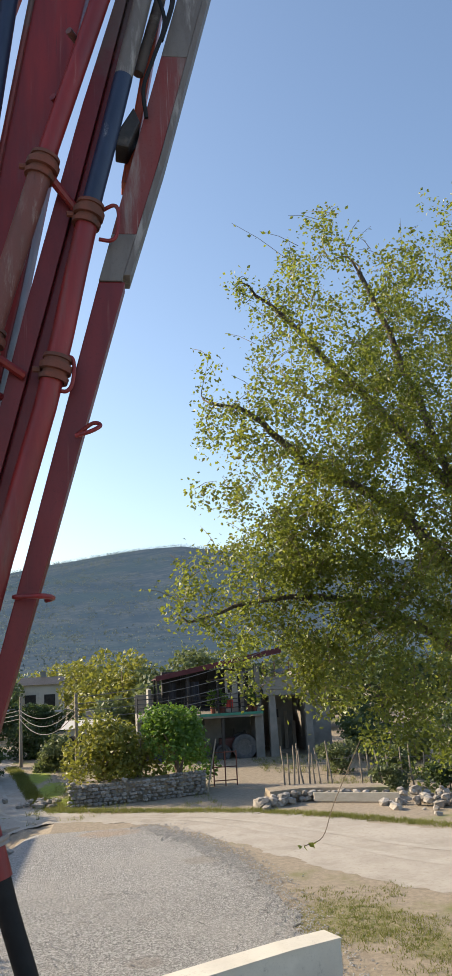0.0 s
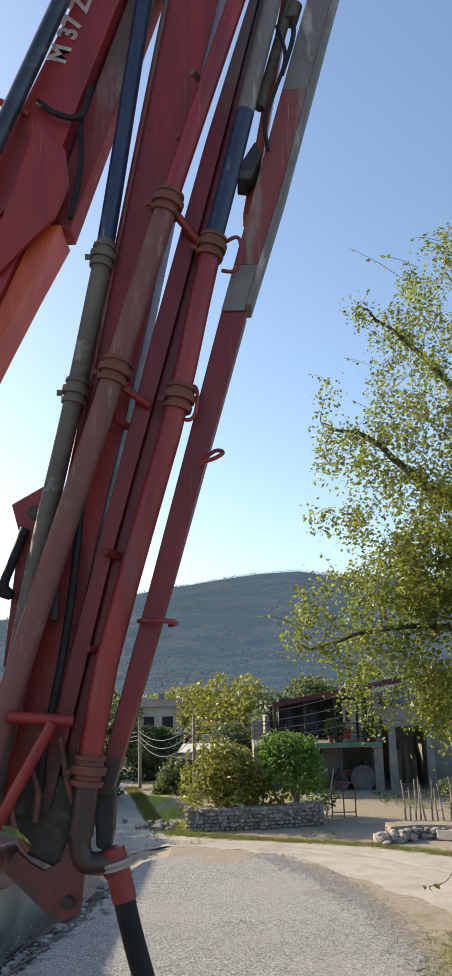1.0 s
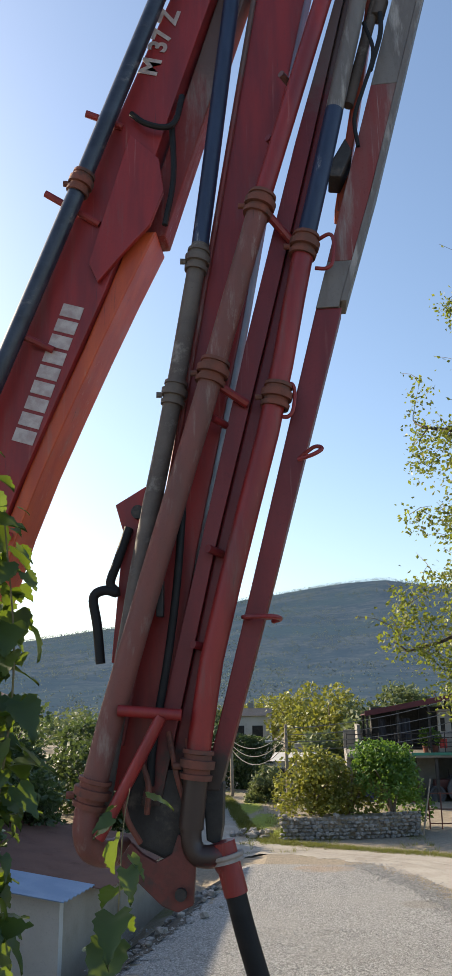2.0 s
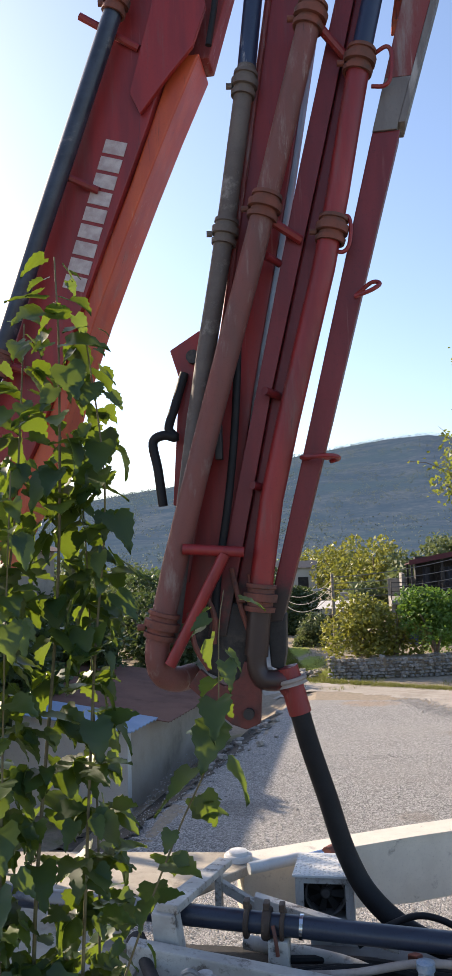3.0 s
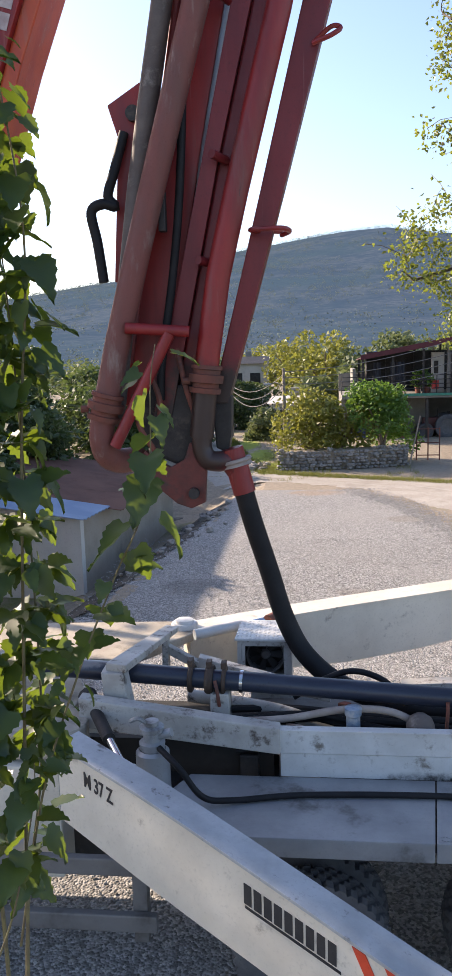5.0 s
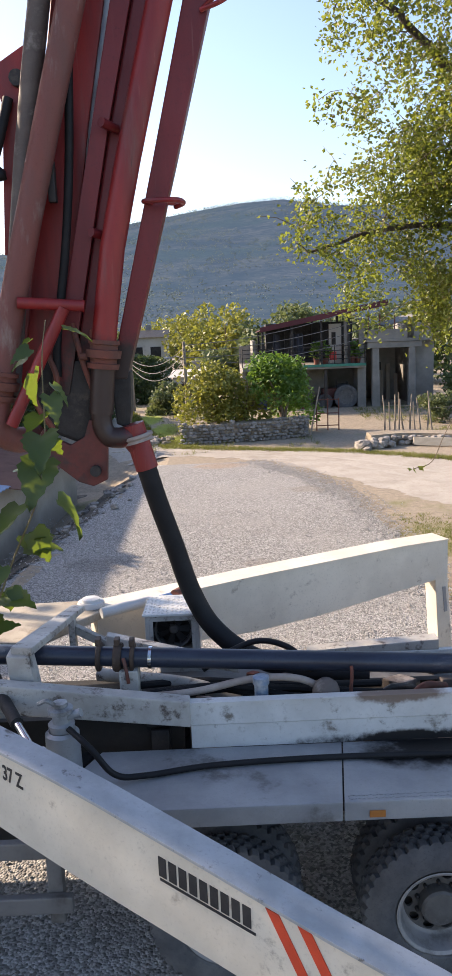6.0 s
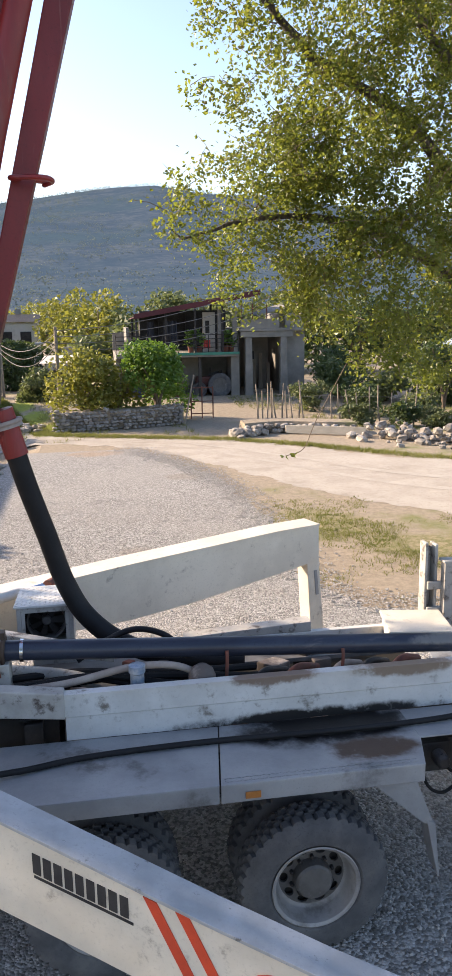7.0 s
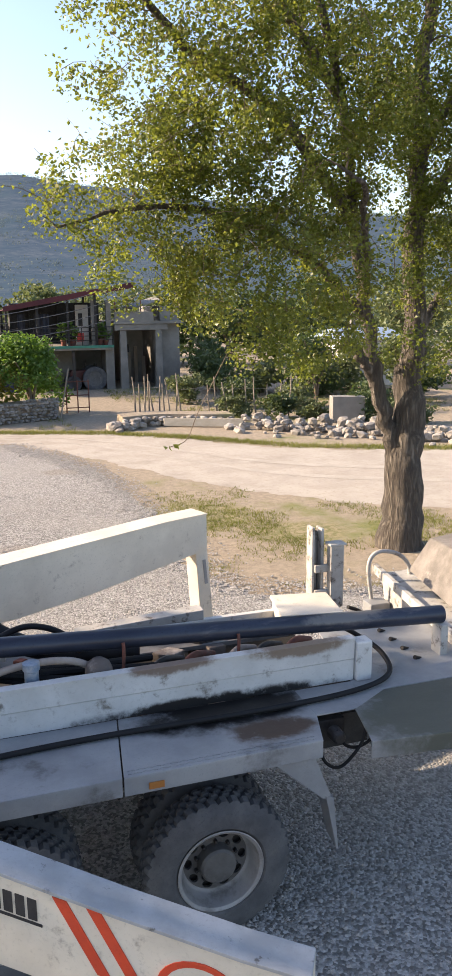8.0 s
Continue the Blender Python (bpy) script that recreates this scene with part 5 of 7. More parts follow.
# brackets and braces
g = Geo().tube([(-1.87, 7.05, 4.47), (-1.36, 7.1, 4.43)], 0.045, 10).tube([(-1.52, 7.08, 4.42), (-2.0, 7.06, 3.55)], 0.05, 10)
part("brace", g, RED, truck, "red tube brace", smooth=True)
for (a, b) in (((-0.60, 8.85), (-0.33, 8.55)), ((-1.10, 7.2), (-0.80, 7.02))):
    part("pipe_bracket", Geo().tube([(a[0], 7.16, a[1]), (b[0], 7.28, b[1])], 0.04, 8), RED, truck, smooth=True)
for (a, b) in (((-2.72, 9.15), (-2.2, 8.85)), ((-3.45, 6.1), (-2.9, 5.9)), ((-2.35, 10.0), (-2.0, 9.9)), ((-2.95, 7.75), (-2.6, 7.6))):
    part("pipe_bracket", Geo().tube([(a[0], 7.08, a[1]), (b[0], 7.19, b[1])], 0.035, 8), RED, truck, smooth=True)
# pegs with dark ends
for x, z in ((-1.05, 5.72), (-1.0, 6.85), (-0.62, 8.9), (-0.3, 10.3), (-1.18, 4.95), (-0.45, 9.6)):
    part("peg", Geo().tube([(x, 7.32, z), (x - 0.1, 7.16, z + 0.02)], 0.035, 10), MAROON, truck, smooth=True)
# cable-guide loops on the edge of the tip section
def loop(pts, r=0.018):
    return part("guide_loop", Geo().tube(curve_points(pts, 6), r, 8), RED, truck, "bent steel guide loop", smooth=True)


loop([(-0.12, 7.25, 8.55), (0.0, 7.2, 8.58), (0.04, 7.2, 8.5), (0.02, 7.2, 8.30), (-0.04, 7.2, 8.24), (-0.14, 7.22, 8.26)])
loop([(-0.50, 7.25, 7.14), (-0.40, 7.2, 7.16), (-0.37, 7.2, 7.08), (-0.39, 7.2, 6.92), (-0.44, 7.2, 6.86), (-0.52, 7.22, 6.88)])
loop([(-0.36, 7.28, 6.50), (-0.22, 7.2, 6.58), (-0.15, 7.15, 6.55), (-0.22, 7.1, 6.49), (-0.36, 7.15, 6.46)])
loop([(-0.62, 7.5, 5.20), (-0.86, 7.2, 5.18), (-0.62, 7.1, 5.17), (-0.55, 7.2, 5.16), (-0.62, 7.4, 5.16)], 0.02)
# bracket with hydraulic hose beside the pipes
part("link_horn", Geo().slab([(-2.03, 6.20), (-1.75, 6.36), (-1.71, 5.98), (-1.79, 5.9), (-1.87, 4.85), (-2.03, 4.85), (-1.95, 5.95)], 7.42, 7.54), RED, truck, "red link bracket", bevel=0.012)
part("link_pin", Geo().tube([(-1.81, 7.36, 6.12), (-1.81, 7.6, 6.12)], 0.06, 14), DARK, truck, smooth=True)
part("hydraulic_hose", Geo().tube(curve_points([(-1.89, 7.38, 5.98), (-1.97, 7.34, 5.7), (-2.03, 7.32, 5.5), (-1.97, 7.32, 5.42), (-2.07, 7.3, 5.44), (-2.17, 7.3, 5.38), (-2.13, 7.3, 5.15), (-2.09, 7.3, 4.84)], 6), 0.042, 10), RUBBER, truck, "black hydraulic hose", smooth=True)
part("hydraulic_hose", Geo().tube(curve_points([(-1.36, 7.26, 6.6), (-1.42, 7.26, 5.6), (-1.5, 7.26, 4.9), (-1.62, 7.26, 4.2), (-1.64, 7.26, 3.9)], 6), 0.035, 10), RUBBER, truck, "black hydraulic hose", smooth=True)
part("clamp_bolt", Geo().box(-1.60, -1.54, 7.2, 7.28, 5.2, 5.5), DARK, truck, bevel=0.01)
# knuckle at the foot of the boom
part("knuckle", Geo().slab([(-1.80, 4.05), (-1.28, 4.0), (-1.20, 3.72), (-1.36, 3.42), (-1.52, 3.36), (-1.74, 3.45), (-1.86, 3.7)], 7.32, 7.74), DARK, truck, "greasy black boom knuckle", bevel=0.03)
part("hook_plate", Geo().slab([(-1.88, 3.36), (-1.74, 3.24), (-1.52, 3.06), (-1.40, 3.02), (-1.28, 3.07), (-1.25, 3.5), (-1.40, 3.56), (-1.45, 3.42), (-1.57, 3.36), (-1.69, 3.42), (-1.78, 3.5)], 7.20, 7.27), REDRUST, truck, "rusty red hook plate with a rounded notch", bevel=0.012)
part("hook_pin", Geo().tube([(-1.37, 7.15, 3.15), (-1.37, 7.32, 3.15)], 0.045, 14), DARK, truck, smooth=True)
geos = []
for pts in ([(-1.5, 7.3, 4.3), (-1.42, 7.22, 4.0), (-1.36, 7.24, 3.8)], [(-1.72, 7.28, 4.1), (-1.64, 7.2, 3.9), (-1.66, 7.24, 3.7)], [(-1.86, 7.2, 3.95), (-1.8, 7.12, 3.7), (-1.7, 7.2, 3.5)], [(-1.34, 7.28, 4.25), (-1.3, 7.2, 3.95), (-1.34, 7.26, 3.7)]):
    geos.append(Geo().tube(curve_points(pts, 5), 0.024, 8))
parts_each("hydraulic_line", geos, RUST, truck, "crusted brown hydraulic line", smooth=True)
# fittings at the top between pipe and tip section
g = Geo().tube([(0.26, 7.42, 10.1), (0.66, 7.42, 11.5)], 0.055, 14).tube([(0.60, 7.42, 11.1), (0.66, 7.42, 11.3)], 0.08, 14)
part("hydraulic_cylinder", g, PIPE_GREY, truck, "grey hydraulic cylinder", smooth=True)
part("hinge_lug", Geo().slab([(0.05, 9.35), (0.20, 9.6), (0.26, 9.45), (0.14, 9.18), (0.02, 9.2)], 7.22, 7.5), DARK, truck, bevel=0.02)
parts_each("hydraulic_line", [Geo().tube(curve_points([(0.45, 7.25, 10.9), (0.52, 7.2, 10.5), (0.40, 7.2, 10.1), (0.30, 7.22, 9.8), (0.32, 7.24, 9.5)], 6), 0.02, 8), Geo().tube(curve_points([(0.62, 7.25, 11.0), (0.60, 7.2, 10.7), (0.48, 7.2, 10.3)], 6), 0.025, 8)], RUBBER, truck, "black hydraulic line", smooth=True)
parts_each("hydraulic_line", [Geo().tube(curve_points([(-1.9, 7.14, 10.0), (-1.75, 7.1, 9.85), (-1.55, 7.12, 9.8), (-1.45, 7.15, 9.9), (-1.4, 7.2, 10.2)], 6), 0.03, 8), Geo().tube(curve_points([(-1.5, 7.2, 9.9), (-1.48, 7.2, 9.3), (-1.56, 7.2, 8.8)], 6), 0.03, 8)], RUBBER, truck, "black hydraulic line", smooth=True)
# joint that closes the folded sections above
part("boom_joint", Geo().slab([(-1.2, 13.5), (1.9, 13.4), (2.2, 14.2), (-0.6, 14.4)], 7.2, 7.85), MAROON, truck, bevel=0.03)

STANCE[0] = Matrix.Identity(4)
# end hose, hanging from the tip pipe to the deck
end_hose = part("end_hose", Geo().tube(curve_points([(-0.98, 7.28, 3.52), (-0.92, 7.29, 3.27), (-0.83, 7.3, 2.92), (-0.70, 7.3, 2.50), (-0.57, 7.28, 2.08), (-0.39, 7.24, 1.76), (-0.08, 7.15, 1.53), (0.34, 7.0, 1.44), (0.9, 6.9, 1.42)], 8), 0.085, 18), RUBBER, truck, "thick black rubber end hose", smooth=True)
part("hose_sleeve", Geo().tube(curve_points([(-0.995, 7.28, 3.56), (-0.945, 7.288, 3.37), (-0.895, 7.293, 3.18)], 5), 0.096, 18), RED, end_hose, "red painted hose end", smooth=True)
part("hose_clamp", Geo().lathe((-0.962, 7.285, 3.44), (0.25, 0, -1), [(-0.03, 0.09), (-0.03, 0.135), (-0.008, 0.14), (0.008, 0.125), (0.03, 0.135), (0.03, 0.09)], 24), CRUST, end_hose, "crusted steel hose clamp", smooth=True)
part("loose_hose", Geo().tube(curve_points([(-0.5, 7.0, 1.48), (-0.25, 7.05, 1.62), (0.0, 7.05, 1.70), (0.25, 7.0, 1.64), (0.42, 6.9, 1.48)], 6), 0.026, 10), RUBBER, truck, "looped black rubber hose", smooth=True)


# ---- distance: hill and scrub ----
RIDGE = [(-80, 3.0), (-50, 2.2), (-30, 2.8), (-18, 4.5), (-13.5, 5.1), (-8, 6.3), (-4, 7.0), (0, 7.5), (4.7, 7.85), (9.5, 7.4), (13.5, 7.1), (20, 6.2), (30, 5.3), (50, 5.5), (80, 4)]


def hill_z(az, r):
    top = 4.4 + 760 * math.tan(radians(np.interp(az, [p[0] for p in RIDGE], [p[1] for p in RIDGE])))
    s = min(max((r - 120) / 640, 0), 1)
    rise = 0.30 * s + 0.70 * s * s * (3 - 2 * s)
    x, y = r * math.sin(radians(az)), r * math.cos(radians(az))
    bump = noise.fractal(Vector((x * 0.012, y * 0.012, 3)), 0.8, 2.2, 4) * 9 * s * (1 - 0.75 * s)
    fall = max(r - 760, 0) * 0.12
    return top * rise + bump - fall - 0.3


def make_hill():
    m, nt, b = nodes_of("scrub_hillside_with_haze_glow")
    n1 = ramp(nt, noise_at(nt, 0.05, 10, 0.72), 0.40, 0.60)
    n2 = ramp(nt, noise_at(nt, 0.013, 8, 0.65), 0.45, 0.62)
    n3 = ramp(nt, noise_at(nt, 0.3, 6, 0.75), 0.42, 0.58)
    col = mix_colour(nt, n1, (0.014, 0.024, 0.018), (0.055, 0.06, 0.045))
    col = mix_colour(nt, n2, col, (0.02, 0.035, 0.02))
    col = mix_colour(nt, n3, mix_colour(nt, 0.6, col, (0.008, 0.016, 0.012)), col)
    nt.links.new(col, b.inputs["Base Color"])
    b.inputs["Roughness"].default_value = 1.0
    b.inputs["Specular IOR Level"].default_value = 0.0
    # faint blue glow put on the hill as the haze of distance
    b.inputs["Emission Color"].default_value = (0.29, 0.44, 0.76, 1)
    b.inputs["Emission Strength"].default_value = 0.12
    azs = [-80 + i * 1.0 for i in range(161)]
    rs = [120 + 16 * i for i in range(41)] + [800, 900, 1200]
    v = []
    for r in rs:
        for a in azs:
            v.append((r * math.sin(radians(a)), r * math.cos(radians(a)), hill_z(a, r)))
    n = len(azs)
    f = [(j * n + i, j * n + i + 1, (j + 1) * n + i + 1, (j + 1) * n + i) for j in range(len(rs) - 1) for i in range(n - 1)]
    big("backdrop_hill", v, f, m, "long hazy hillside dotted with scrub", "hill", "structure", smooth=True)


def leaf_quads(v, f, p, size, rng, droop=0.0):
    """One leaf: a folded diamond."""
    a, t = rng.uniform(0, 2 * math.pi), rng.uniform(-0.9, 0.9)
    d = Vector((math.cos(a) * math.cos(t), math.sin(a) * math.cos(t), math.sin(t) - droop)).normalized()
    s = d.cross(Vector((rng.uniform(-1, 1), rng.uniform(-1, 1), rng.uniform(-1, 1)))).normalized()
    k = d.cross(s) * 0.12 * size
    o = len(v)
    w = s * size * 0.34
    m = p + d * size * 0.45
    v += [tuple(p), tuple(m + w + k), tuple(p + d * size), tuple(m - w + k)]
    f.append((o, o + 1, o + 2, o + 3))


def make_scrub():
    rng = random.Random(7)
    v, f = [], []
    for k in range(15000):
        az, r = rng.uniform(-30, 38), 130 + 640 * rng.random() ** 0.8
        x, y = r * math.sin(radians(az)), r * math.cos(radians(az))
        if noise.noise(Vector((x * 0.02, y * 0.02, 1))) < rng.uniform(-0.5, 0.15):
            continue
        z = hill_z(az, r)
        h = rng.uniform(1.2, 3.4)
        for j in range(9):
            p = Vector((x + rng.gauss(0, h * 0.33), y + rng.gauss(0, h * 0.33), z + h * rng.uniform(0.1, 0.9)))
            leaf_quads(v, f, p, rng.uniform(0.3, 0.75), rng)
    big("hillside_scrub", v, f, LEAF_HILL, "scattered scrub and olive trees on the hill, haze in their leaf colour", "shrubs", "stuff")


LEAF_HILL.node_tree.nodes["Principled BSDF"].inputs["Specular IOR Level"].default_value = 0.0
make_hill()
make_scrub()


# ---- trees and bushes ----
def crown_mesh(name, blobs, count, size, material, parent, rng, gaps=0.1, label=""):
    v, f = [], []
    tot = sum(b[3] * b[4] * b[5] for b in blobs)
    for (x, y, z, a, b_, c) in blobs:
        for k in range(int(count * a * b_ * c / tot)):
            d = Vector((rng.gauss(0, 1), rng.gauss(0, 1), rng.gauss(0, 1))).normalized() * rng.uniform(0.35, 1.0) ** 0.5
            p = Vector((x + d.x * a, y + d.y * b_, z + d.z * c))
            if noise.noise(p * 1.3 / max(a, 0.6)) < gaps - 0.25:
                continue
            leaf_quads(v, f, p, size * rng.uniform(0.6, 1.4), rng)
    return big(name, v, f, material, label, parent=parent)


def small_tree(x, y, z, h, w, material, label, category="tree", count=1500, size=0.3, seed=1, group="", spread=None):
    rng = random.Random(seed)
    t = thing("tree" if category == "tree" else "bush", (x, y, z), label, category, group)
    g = Geo()
    for k in range(4):
        a = rng.uniform(0, 6.28)
        q = Vector((x + math.cos(a) * w * 0.3, y + math.sin(a) * w * 0.3, z + h * rng.uniform(0.55, 0.8)))
        g.tube(curve_points([(x, y, z - 0.1), (x + (q.x - x) * 0.2, y + (q.y - y) * 0.2, z + h * 0.3), tuple(q)], 4), [0.05 * h * (1 - 0.8 * i / 8) * 0.5 for i in range(9)], 6)
    part("trunk", g, TWIG, t, smooth=True)
    blobs = []
    for k in range(9):
        a = rng.uniform(0, 6.28)
        rr = rng.uniform(0.1, 0.62) * w / 2
        lo, hi = spread or ((0.35, 0.78) if category == "tree" else (0.10, 0.74))
        blobs.append((x + math.cos(a) * rr, y + math.sin(a) * rr, z + h * rng.uniform(lo, hi), w * rng.uniform(0.17, 0.34), w * rng.uniform(0.17, 0.34), h * rng.uniform(0.14, 0.28)))
    crown_mesh("crown", blobs, count, size, material, t, rng)
    return t


YB = "yellow-green bush above the stone wall"
small_tree(-0.6, 32.7, 0.3, 2.9, 3.5, LEAF_YELLOW, YB, "bush", 5200, 0.16, 11)
small_tree(0.85, 32.9, 0.4, 2.5, 2.8, LEAF_YELLOW, YB, "bush", 3200, 0.16, 17)
small_tree(2.35, 33.0, 0.3, 3.3, 3.8, LEAF_GREEN, "dense fresh green bush above the stone wall", "bush", 8500, 0.16, 12)
small_tree(-2.9, 40, 0.0, 2.2, 2.2, LEAF_OLIVE, "grey-green olive bush beside the road", "bush", 3200, 0.2, 13)
small_tree(-1.9, 42.5, 0.0, 2.2, 2.4, LEAF_OLIVE, "grey-green olive bush beside the road", "bush", 2400, 0.2, 14)
spots = [(-10.8, 58, 5.6, 6, 1), (-1.4, 62, 6.4, 5.6, 3), (0.6, 57, 6.0, 6, 3), (3.2, 55, 5.2, 5, 0), (-9.5, 62, 5, 6, 1), (5.5, 60, 6.0, 6, 0), (9, 58, 6.5, 6, 1),
         (13, 55, 6.5, 7, 0), (17, 52, 6.5, 7, 2), (22, 50, 7, 7, 2), (27, 46, 7, 7, 1), (-12.5, 70, 5, 7, 2), (-5, 84, 5.5, 7, 3), (3, 80, 6.2, 7, 1), (10, 84, 6.5, 7, 1), (-0.5, 46, 3.4, 3.4, 0), (2.2, 46, 3.8, 3.6, 1),
         (-7.0, 47, 3.8, 4, 2), (-9.5, 50, 4.4, 4.6, 2)]
for i, (x, y, h, w, kind) in enumerate(spots):
    mat = (LEAF_OLIVE, LEAF_OLIVE, LEAF_DARK, LEAF_YELLOW)[kind]
    lab = ("grey-green olive tree in the field", "grey-green olive tree in the field", "dark green tree in the field", "yellow-green tree in the field")[kind]
    small_tree(x, y, 0.2, h, w, mat, lab, "tree", 2600, 0.34, 40 + i, "field trees")
for i, (x, y, h, w) in enumerate([(-9.4, 25.5, 3.9, 4.2), (-11.2, 29, 5.0, 4.6), (-8.2, 31.5, 3.8, 3.4), (-12.5, 25.0, 5.2, 5), (-7.0, 38, 4.6, 4), (-14, 34, 6, 6), (-9.2, 35.0, 4.4, 4.2), (-11.0, 37.5, 4.8, 4.6), (-9.0, 40.5, 4.4, 4.2), (-5.2, 57, 3.9, 4.4)]):
    small_tree(x, y, -0.7, h, w, LEAF_DARK, "dark green tree beyond the tin-roofed shed", "tree", 5200, 0.24, 80 + i, "trees by the shed")


def make_far_woods():
    rng = random.Random(77)
    for mat, name, label, n in ((LEAF_OLIVE, "olive_groves", "distant grey-green olive groves", 150), (LEAF_DARK, "far_woods", "distant dark green woods", 110)):
        v, f = [], []
        for k in range(n):
            az, r = rng.uniform(-32, 40), rng.uniform(52, 150)
            x, y = r * math.sin(radians(az)), r * math.cos(radians(az))
            if y < 47 or abs(x + 6) < 4.5 and y < 75:
                continue
            h, w = rng.uniform(2.6, 5.0), rng.uniform(1.6, 3.0)
            for j in range(150):
                d = Vector((rng.gauss(0, 1), rng.gauss(0, 1), rng.gauss(0, 1))).normalized() * rng.random() ** 0.4
                p = Vector((x + d.x * w, y + d.y * w, 0.3 + h * 0.5 + d.z * h * 0.5))
                if noise.noise(p * 0.8) > -0.25:
                    leaf_quads(v, f, p, rng.uniform(0.35, 0.7), rng)
        big(name, v, f, mat, label, "trees", "stuff")


make_far_woods()
for i, (x, y, h, w, kind) in enumerate([(11.3, 37.5, 2.4, 2.8, 0), (13.2, 36.4, 2.0, 2.6, 1), (15.4, 35.2, 2.6, 3.0, 0), (17.4, 36.6, 2.2, 3.0, 1), (12.4, 41.0, 3.6, 3.4, 0), (-4.6, 46, 2.4, 2.8, 0), (5.0, 47, 4.2, 4.2, 0), (8.6, 48, 5.0, 4.4, 1), (19.5, 33, 2.2, 3, 0), (-9.0, 44, 3.0, 3.6, 0)]):
    small_tree(x, y, 0.1, h, w, (LEAF_DARK, LEAF_OLIVE)[kind], ("dark green bush behind the yard", "grey-green bush behind the yard")[kind], "bush", 2600, 0.2, 140 + i, "yard bushes")
for i, (x, y, h, w, kind) in enumerate([(9.8, 30.2, 0.9, 1.5, 1), (11.2, 29.3, 1.1, 1.7, 0), (12.4, 28.6, 0.8, 1.4, 1), (13.8, 27.6, 1.2, 1.8, 0), (15.2, 26.0, 1.0, 1.6, 1), (10.6, 32.5, 1.5, 2.2, 0), (13.0, 31.8, 1.7, 2.4, 1), (15.8, 29.6, 1.6, 2.4, 0), (9.2, 34.6, 1.4, 2.0, 1)]):
    small_tree(x, y, 0.02, h, w, (LEAF_DARK, LEAF_OLIVE)[kind], ("low dark green shrub behind the stones", "low grey-green shrub behind the stones")[kind], "bush", 2200, 0.13, 200 + i, "low shrubs")
# Out-of-view tree, crown set high to shade the deck but not the turret.
small_tree(-8.6, 9.9, 0.0, 8.2, 5.6, LEAF_TREE, "unseen leafy tree added to shade the truck deck", "tree", 7000, 0.22, 170, spread=(0.80, 0.9))


for i, (y, h) in enumerate([(12.0, 4.2), (13.2, 4.6), (14.4, 4.3), (15.6, 4.7), (16.8, 4.4), (18.0, 4.8), (19.2, 4.4), (20.4, 4.8), (21.6, 4.5), (22.8, 4.8)]):
    small_tree(-10.1 - 0.8 * (i % 2), y, -0.7, h, 3.8, LEAF_DARK, "dense dark green tree behind the shed", "tree", 11000, 0.28, 180 + i, "trees by the shed")


def make_barn():
    """A long barn west of the yard, itself unseen, added to shade the gravel."""
    t = thing("barn", (-14, 24, -0.7), "long plain barn with a low tin roof, added for its shadow", "barn")
    part("wall", Geo().box(-15.6, -12.3, 17.5, 31.0, -0.9, 5.05), TAN_PLASTER, t)
    part("roof", Geo().solid([(-15.9, 17.2, 5.06), (-11.9, 17.2, 5.06), (-11.9, 31.3, 5.06), (-15.9, 31.3, 5.06)],
                             [(-14.1, 17.2, 5.75), (-13.8, 17.2, 5.75), (-13.8, 31.3, 5.75), (-14.1, 31.3, 5.75)]), TIN_BROWN, t, "rusty brown tin roof")


make_barn()


